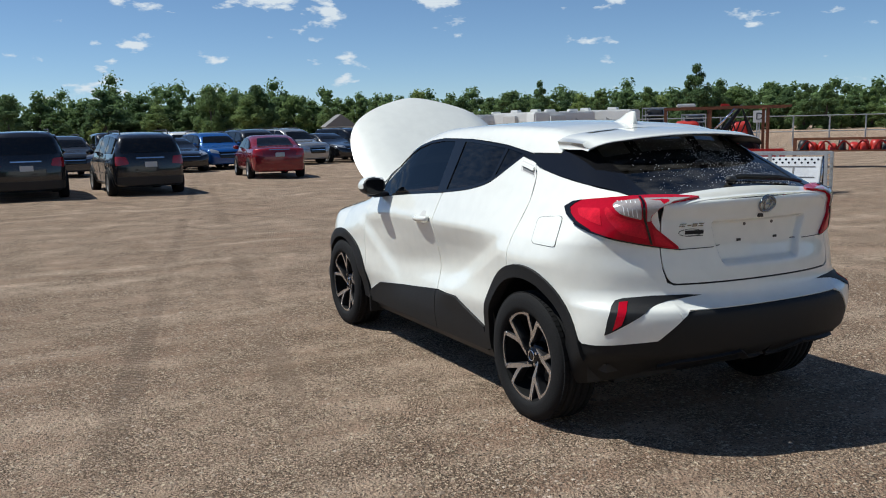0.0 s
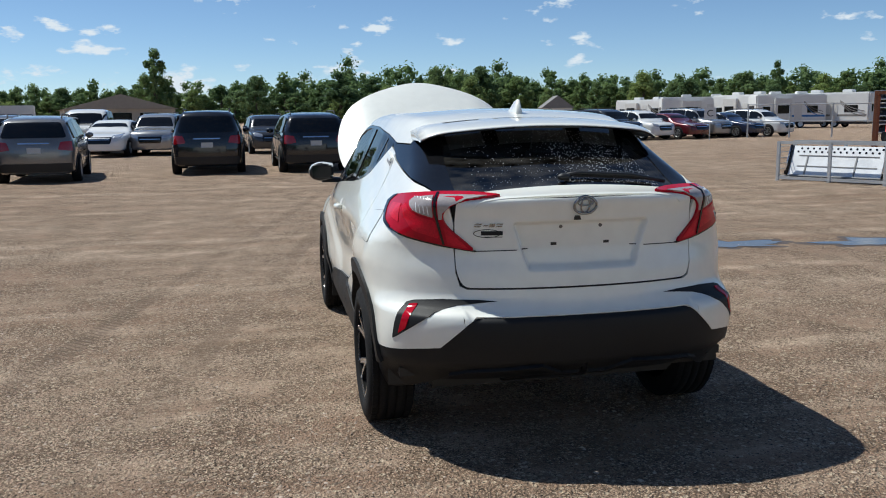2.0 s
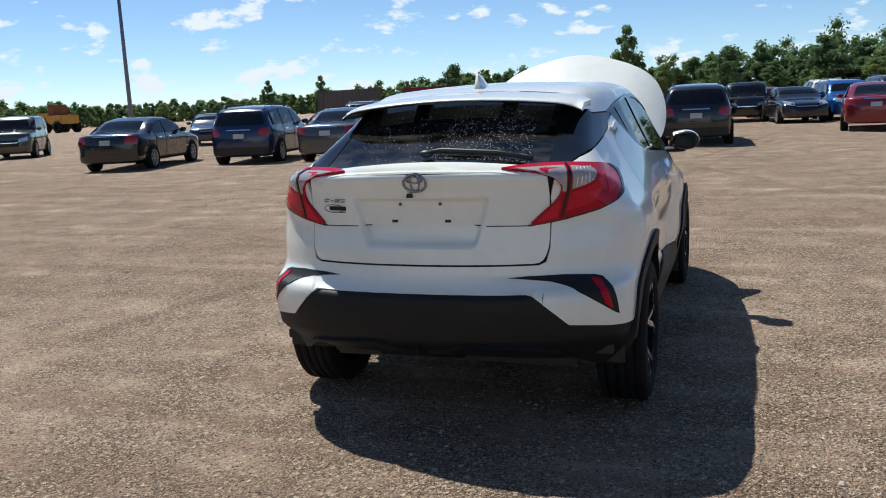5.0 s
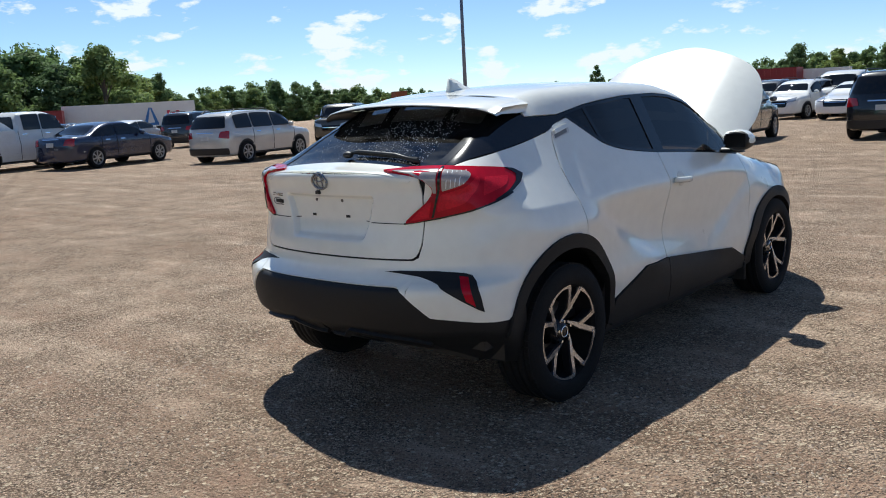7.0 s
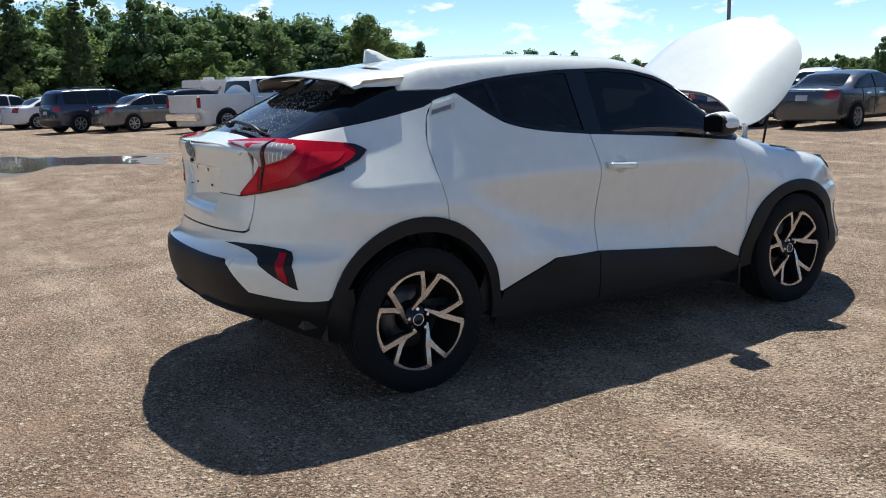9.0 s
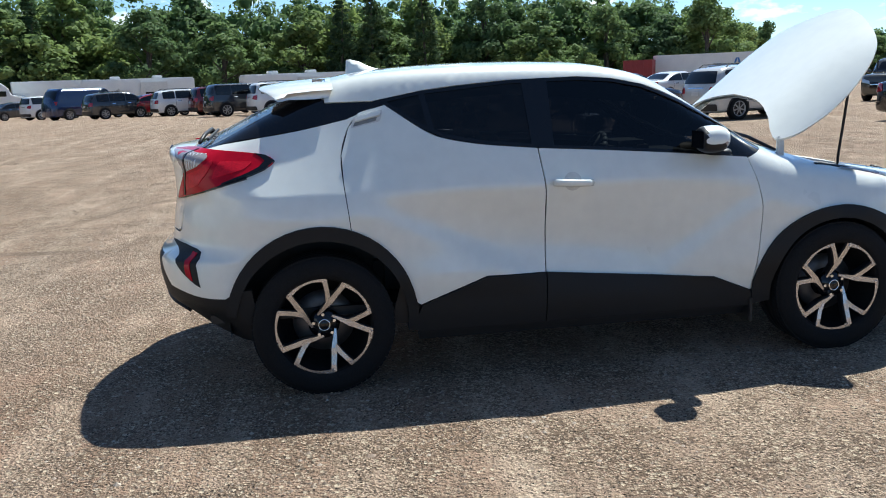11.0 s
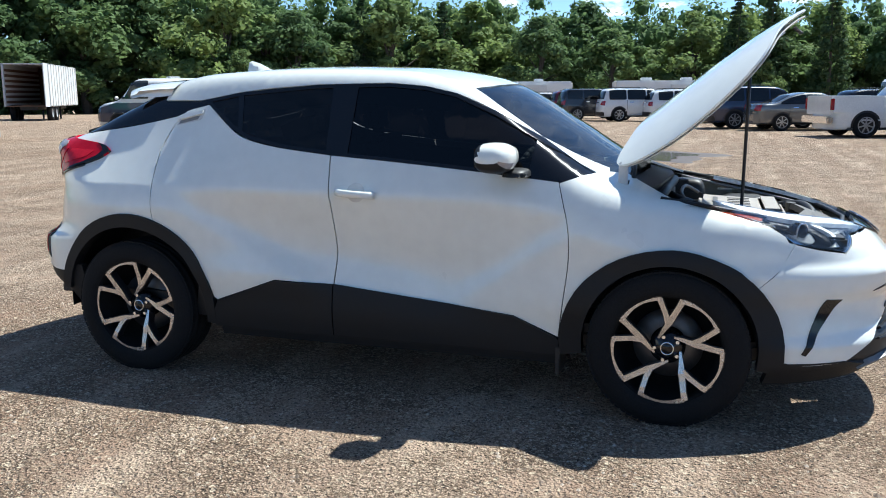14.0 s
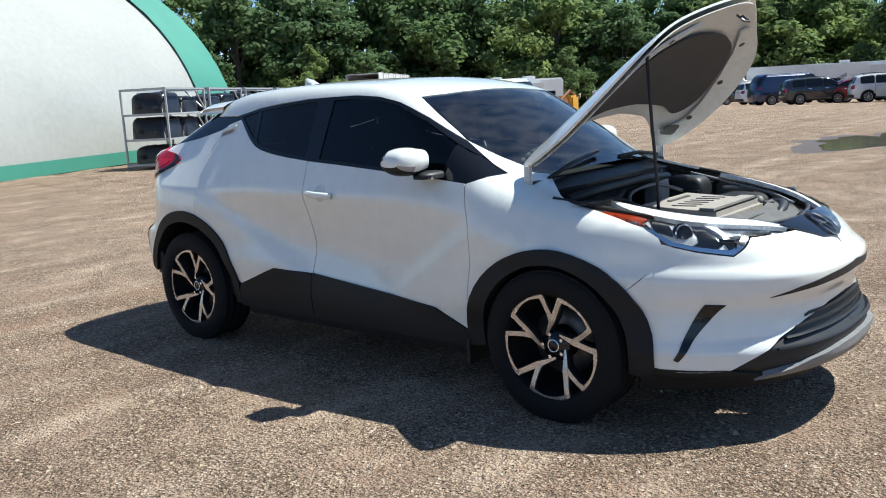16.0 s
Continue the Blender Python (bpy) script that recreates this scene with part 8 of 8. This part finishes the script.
def pebbles():
    """Loose stones on the ground round the car, in one sheet of small shapes."""
    rng = np.random.default_rng(21)
    n = 150000
    r = 1.0 + 8.7 * rng.random(n) ** 0.75
    a = rng.random(n) * 6.283
    x, y = r * np.cos(a), r * np.sin(a) - 0.3
    clump = np.sin(x * 1.7 + 1) * np.cos(y * 1.3) + 0.6 * np.sin(x * 4.1 - y * 3.3)
    keep = rng.random(n) < 0.45 + 0.35 * clump
    x, y = x[keep], y[keep]
    n = len(x)
    s = 0.0042 + 0.0088 * rng.random(n) ** 3 + (rng.random(n) < 0.004) * 0.013
    z = ground_height(x, y)
    base = np.array([(1, 0, 0.1), (0.3, 0.95, 0), (-0.8, 0.6, 0.1), (-0.8, -0.6, 0), (0.3, -0.95, 0.1), (0.1, 0.1, 0.75)])
    tri = np.array([(0, 1, 5), (1, 2, 5), (2, 3, 5), (3, 4, 5), (4, 0, 5)])
    t = rng.random(n) * 6.283
    c, sn = np.cos(t), np.sin(t)
    b = base[None] * (1 + 0.5 * (rng.random((n, 6, 3)) - 0.5)) * s[:, None, None]
    px = b[..., 0] * c[:, None] - b[..., 1] * sn[:, None] + x[:, None]
    py = (b[..., 0] * sn[:, None] + b[..., 1] * c[:, None]) * 0.9 + y[:, None]
    pz = b[..., 2] * 0.9 + z[:, None] - 0.001
    v = np.stack([px, py, pz], -1).reshape(-1, 3)
    f = (tri[None] + (np.arange(n) * 6)[:, None, None]).reshape(-1, 3)
    m = bpy.data.materials.new("loose_stone")
    nn, l, bs = nodes_of(m)
    geo, rp = nn.new("ShaderNodeNewGeometry"), nn.new("ShaderNodeValToRGB")
    rp.color_ramp.elements[0].color, rp.color_ramp.elements[1].color = (0.17, 0.125, 0.092, 1), (0.58, 0.48, 0.38, 1)
    rp.color_ramp.elements.new(0.65).color = (0.37, 0.275, 0.20, 1)
    l.new(geo.outputs["Random Per Island"], rp.inputs["Fac"])
    l.new(rp.outputs["Color"], bs.inputs["Base Color"])
    bs.inputs["Roughness"].default_value = 0.85
    tagged(put("loose_gravel", mesh_from("loose_gravel", v, f.tolist(), m, False)), "loose brown and pale gravel stones on dirt", "gravel", kind="stuff")


def build_yard():
    tent()
    for k, (px, py) in enumerate(((-9.2, -17.3), (-11.3, -18.4), (-13.4, -19.5), (-15.6, -20.7), (-17.8, -21.9))):
        rack(px, py, 209, 3, 2.15, 1.25, 0.64, k)
    panel_rack(10.4, 10.2, 300)
    panel_rack(11.6, 8.2, 300)
    machinery(20.8, 19.2, -42)
    red_parts(21.6, 14.2, -52)
    red_parts(23.8, 11.2, -60)
    rack(36.6, 40.6, 45, 5, 2.4, 1.5, 0.5, 14)
    rack(38.4, 38.8, 45, 4, 2.4, 1.5, 0.5, 15)
    for az, dd, ln, tall, turn, m in ((-25.6, 90, 7.0, 2.8, 22, ROOFGRAY), (-29.0, 84, 7.5, 2.9, 70, SLATEBLUE), (-32.0, 82, 6.5, 3.0, 20, ROOFGRAY), (-34.4, 78, 6.0, 2.9, 75, BLUEPAINT), (-37.0, 80, 7.5, 3.0, 30, ROOFGRAY)):
        x, y = at_bearing(az, dd)
        camper(x, y, turn, ln, tall, m)
    box_trailer("storage_container", "weathered dark storage box in the far yard", *at_bearing(25.6, 85), 60, 7.6, 2.6, 0.0, 3.1, TRAILERDARK, 14, category="container")
    box_trailer("red_container", "dark red steel container in the far yard", *at_bearing(19.6, 84), 95, 6.2, 2.5, 0.0, 3.0, TRAILERRED, 12, category="container")
    box_trailer("gray_trailer", "pale gray box trailer in the far yard", *at_bearing(16.2, 86), 100, 4.6, 2.5, 0.9, 2.8, TRAILERWHITE, 8)
    white = box_trailer("semi_trailer", "white box trailer with a blue logo shape", -81.0, 41.4, 148, 13.0, 2.6, 1.0, 3.45, TRAILERWHITE, 14)
    for s in (-1, 1):
        bm = bmesh.new()
        for q in (((-1.3, 1.3), (-1.65, 1.3), (-2.0, 2.9), (-1.85, 2.9)), ((-2.0, 2.9), (-2.15, 2.9), (-2.75, 1.3), (-2.4, 1.3)), ((-0.2, 1.25), (-0.2, 1.1), (-2.75, 1.1), (-2.75, 1.4))):
            w0 = [bm.verts.new((s * 1.345, y2, z2)) for y2, z2 in q]
            w1 = [bm.verts.new((s * 1.338, y2, z2)) for y2, z2 in q]
            bm.faces.new(w0)
            for k in range(4):
                bm.faces.new((w0[k], w0[(k + 1) % 4], w1[(k + 1) % 4], w1[k]))
        part("logo_shape", bm, BLUEPAINT, white)
        for k, (y0, top) in enumerate(((-3.65, 2.55), (-4.12, 2.4), (-4.55, 2.5), (-4.92, 2.25), (-5.36, 2.25))):
            part("logo_bar", boxes((min(s * 1.34, s * 1.345), max(s * 1.34, s * 1.345), y0 - 0.34, y0, 1.75, top)), LOGORED, white)
    box_trailer("red_container", "dark red trailer behind a white one", -82.7, 33.4, 150, 3.0, 2.5, 0.8, 3.1, TRAILERRED, 8)
    box_trailer("open_trailer", "open box trailer with a brown wooden inside", -42.2, -40.9, 120, 9.0, 2.5, 0.9, 3.5, TRAILERWHITE, 12, True)
    box_trailer("slate_trailer", "slate blue enclosed trailer in the far row", -79.7, -36.3, 17, 4.4, 2.4, 0.3, 2.9, SLATEBLUE, 8)
    box_trailer("long_trailer", "long pale trailer behind the far row", -86.2, -26.0, 20, 8, 2.6, 1.0, 3.5, TRAILERWHITE, 16)
    camper(-80.0, -17.0, 14, 10, 3.2, SLATEBLUE)
    camper(-72.0, -2.5, 14, 9, 2.9, ROOFGRAY)
    camper(-78.0, 22.0, 30, 8, 2.9, ROOFGRAY)
    camper(-55, -38.0, 60, 8, 2.9, SLATEBLUE)
    semi_tractor(-81.9, -30.2, 17)
    # junk beside the van
    junk = empty("scrap_machine", "rusty brown and yellow scrap machine on gravel", "machine", pose(-25.8, -15.2, 0, 0, 0, 15))
    part("frame", boxes((-1.4, 1.4, -0.4, 0.4, 0.35, 0.55)), RUST, junk, bevel=0.03)
    part("motor", boxes((0.3, 1.0, -0.35, 0.35, 0.55, 1.15)), RUST, junk, bevel=0.06)
    part("tank", boxes((-1.2, -0.3, -0.35, 0.35, 0.55, 1.25)), YELLOW, junk, bevel=0.08)
    part("leg", boxes((-1.3, -1.2, -0.35, 0.35, 0.0, 0.4), (1.1, 1.2, -0.35, 0.35, 0.0, 0.4)), RUST, junk)
    part("pipe", tube([(-1.3, 0.2, 1.2), (-0.4, 0.2, 1.45), (0.5, 0.2, 1.2), (1.3, 0.2, 0.9)], 0.05, 8), RUST, junk)
    # boat on a trailer far off
    boat = empty("motor_boat", "white motor boat on a trailer by the trees", "boat", pose(-72.7, -37.2, float(ground_height(np.array(-72.7), np.array(-37.2))), 0, 0, 40))
    bm = bmesh.new()
    rows = []
    for k in range(9):
        t = k / 8
        w = 1.15 * (1 - t ** 3)
        rows.append([bm.verts.new((-w, -3 + 6 * t, 1.9 + 0.3 * t)), bm.verts.new((-w * 0.75, -3 + 6 * t, 1.1 + 0.4 * t)), bm.verts.new((0, -3 + 6 * t, 0.8 + 0.8 * t * t)), bm.verts.new((w * 0.75, -3 + 6 * t, 1.1 + 0.4 * t)), bm.verts.new((w, -3 + 6 * t, 1.9 + 0.3 * t))])
    for a, b in zip(rows, rows[1:]):
        for i in range(4):
            bm.faces.new((a[i], a[i + 1], b[i + 1], b[i]))
        bm.faces.new((a[4], a[0], b[0], b[4]))
    bm.faces.new(rows[0])
    part("hull", bm, TRAILERWHITE, boat, smooth=False)
    part("cabin", boxes((-0.8, 0.8, -1.2, 1.2, 1.9, 2.7)), TRAILERWHITE, boat, bevel=0.15)
    part("cabin_window", boxes((-0.82, 0.82, -0.9, 0.9, 2.2, 2.5)), GLOSSBLACK, boat, bevel=0.02)
    part("trailer", boxes((-0.9, 0.9, -2.6, 2.0, 0.5, 0.7), (-1.0, -0.85, -1.4, -0.8, 0.0, 0.6), (0.85, 1.0, -1.4, -0.8, 0.0, 0.6)), BLACK, boat)
    # buildings
    x, y = at_bearing(9.6, 118)
    barn = empty("metal_shed", "tan gabled metal shed with roll doors", "building", pose(x, y, 0, 0, 0, 14))
    part("wall", boxes((-6.5, 6.5, -7, 7, 0, 2.7)), BEIGE, barn)
    bm = bmesh.new()
    vs = [bm.verts.new(p) for p in ((-6.9, -7.3, 2.65), (0, -7.3, 4.5), (6.9, -7.3, 2.65), (-6.9, 7.3, 2.65), (0, 7.3, 4.5), (6.9, 7.3, 2.65))]
    for q in ((0, 1, 4, 3), (1, 2, 5, 4), (0, 2, 1), (3, 4, 5), (0, 3, 5, 2)):
        bm.faces.new([vs[i] for i in q])
    part("roof", bm, TANROOF, barn)
    for dx in (-4.2, -1.0, 2.2):
        part("roll_door", boxes((dx, dx + 2.2, -7.05, -6.98, 0, 2.2)), GLOSSBLACK, barn)
    house = empty("white_house", "small white house half hidden among the trees", "house", pose(40.5, 112.6, 0, 0, 0, -10))
    part("wall", boxes((-2.1, 2.1, -2, 2, 0, 2.3)), TRAILERWHITE, house)
    bm = bmesh.new()
    vs = [bm.verts.new(p) for p in ((-2.35, -2.2, 2.25), (0, -2.2, 4.0), (2.35, -2.2, 2.25), (-2.35, 2.2, 2.25), (0, 2.2, 4.0), (2.35, 2.2, 2.25))]
    for q in ((0, 1, 4, 3), (1, 2, 5, 4), (0, 2, 1), (3, 4, 5), (0, 3, 5, 2)):
        bm.faces.new([vs[i] for i in q])
    part("roof", bm, ROOFGRAY, house)
    for dx in (-1.1, 0.9):
        part("window", boxes((dx - 0.3, dx + 0.3, -2.05, -1.98, 1.0, 1.9)), GLOSSBLACK, house)
    # light mast
    x, y = -93.2, 110.8
    mast = empty("light_mast", "tall gray steel light mast in the yard", "lamp post", pose(x, y, 0))
    bm = bmesh.new()
    bmesh.ops.create_cone(bm, cap_ends=True, segments=12, radius1=0.36, radius2=0.22, depth=28, matrix=Matrix.Translation((0, 0, 14)))
    part("pole", bm, SLATEBLUE, mast, smooth=True)
    part("arm", boxes((-1.8, 1.8, -0.12, 0.12, 27.7, 28.0)), SLATEBLUE, mast)
    for s in (-1, 1):
        part("lamp_head", boxes((s * 1.5 - 0.4, s * 1.5 + 0.4, -0.3, 0.3, 27.4, 27.7)), SILVER, mast, bevel=0.05)
    # yellow loader far off
    x, y = at_bearing(44.0, 105)
    loader = empty("wheel_loader", "yellow wheel loader behind the parked cars", "machine", pose(x, y, 0, 0, 0, 70))
    part("body", boxes((-1.1, 1.1, -2.5, 1.0, 1.0, 2.0)), YELLOW, loader, bevel=0.1)
    part("cab", boxes((-0.8, 0.8, -0.6, 0.8, 2.0, 3.2)), RUST, loader, bevel=0.05)
    part("boom", boxes((-0.9, 0.9, 0.8, 3.4, 1.9, 2.3)), YELLOW, loader, bevel=0.05)
    for s in (-1, 1):
        for dy in (-1.7, 1.0):
            wheel = put("wheel", None, loader, m=pose(s * 1.1, dy, 0.7, 0, 0, 0))
            put("tyre", lathe([(-0.25, 0.35), (-0.25, 0.7), (0.25, 0.7), (0.25, 0.35)], 24, RUBBER, "tyre"), wheel)
    # fence at the north-east edge
    fence = empty("pipe_fence", "galvanised pipe fence along the lot's edge", "fence", pose(0, 0, 0))
    a, b = Vector((26.0, 39.0, 0)), Vector((52.0, 26.0, 0))
    for k in range(14):
        p = a + (b - a) * (k / 13)
        part("post", rods([(p, p + Vector((0, 0, 1.9)))], 0.045, 8), SILVER, fence)
    for z in (0.9, 1.85):
        part("rail", rods([(a + Vector((0, 0, z)), b + Vector((0, 0, z)))], 0.03, 8), SILVER, fence)
    letter_sign(*at_bearing(-47.5, 42), -48, "D", 2.0)
    letter_sign(*at_bearing(-30.0, 44), -30, "C", 1.6)
    # puddles
    puddle(3.85, 3.34, 0.55, 0.27, -10, 8, "shallow puddle reflecting the sky on gravel")
    puddle(5.6, 3.0, 0.62, 0.25, -15, 4, "small shallow puddle on gravel")
    puddle(-16.4, -1.0, 2.6, 1.3, 20, 5, "brown puddle on the gravel lane")
    pebbles()


build_yard()
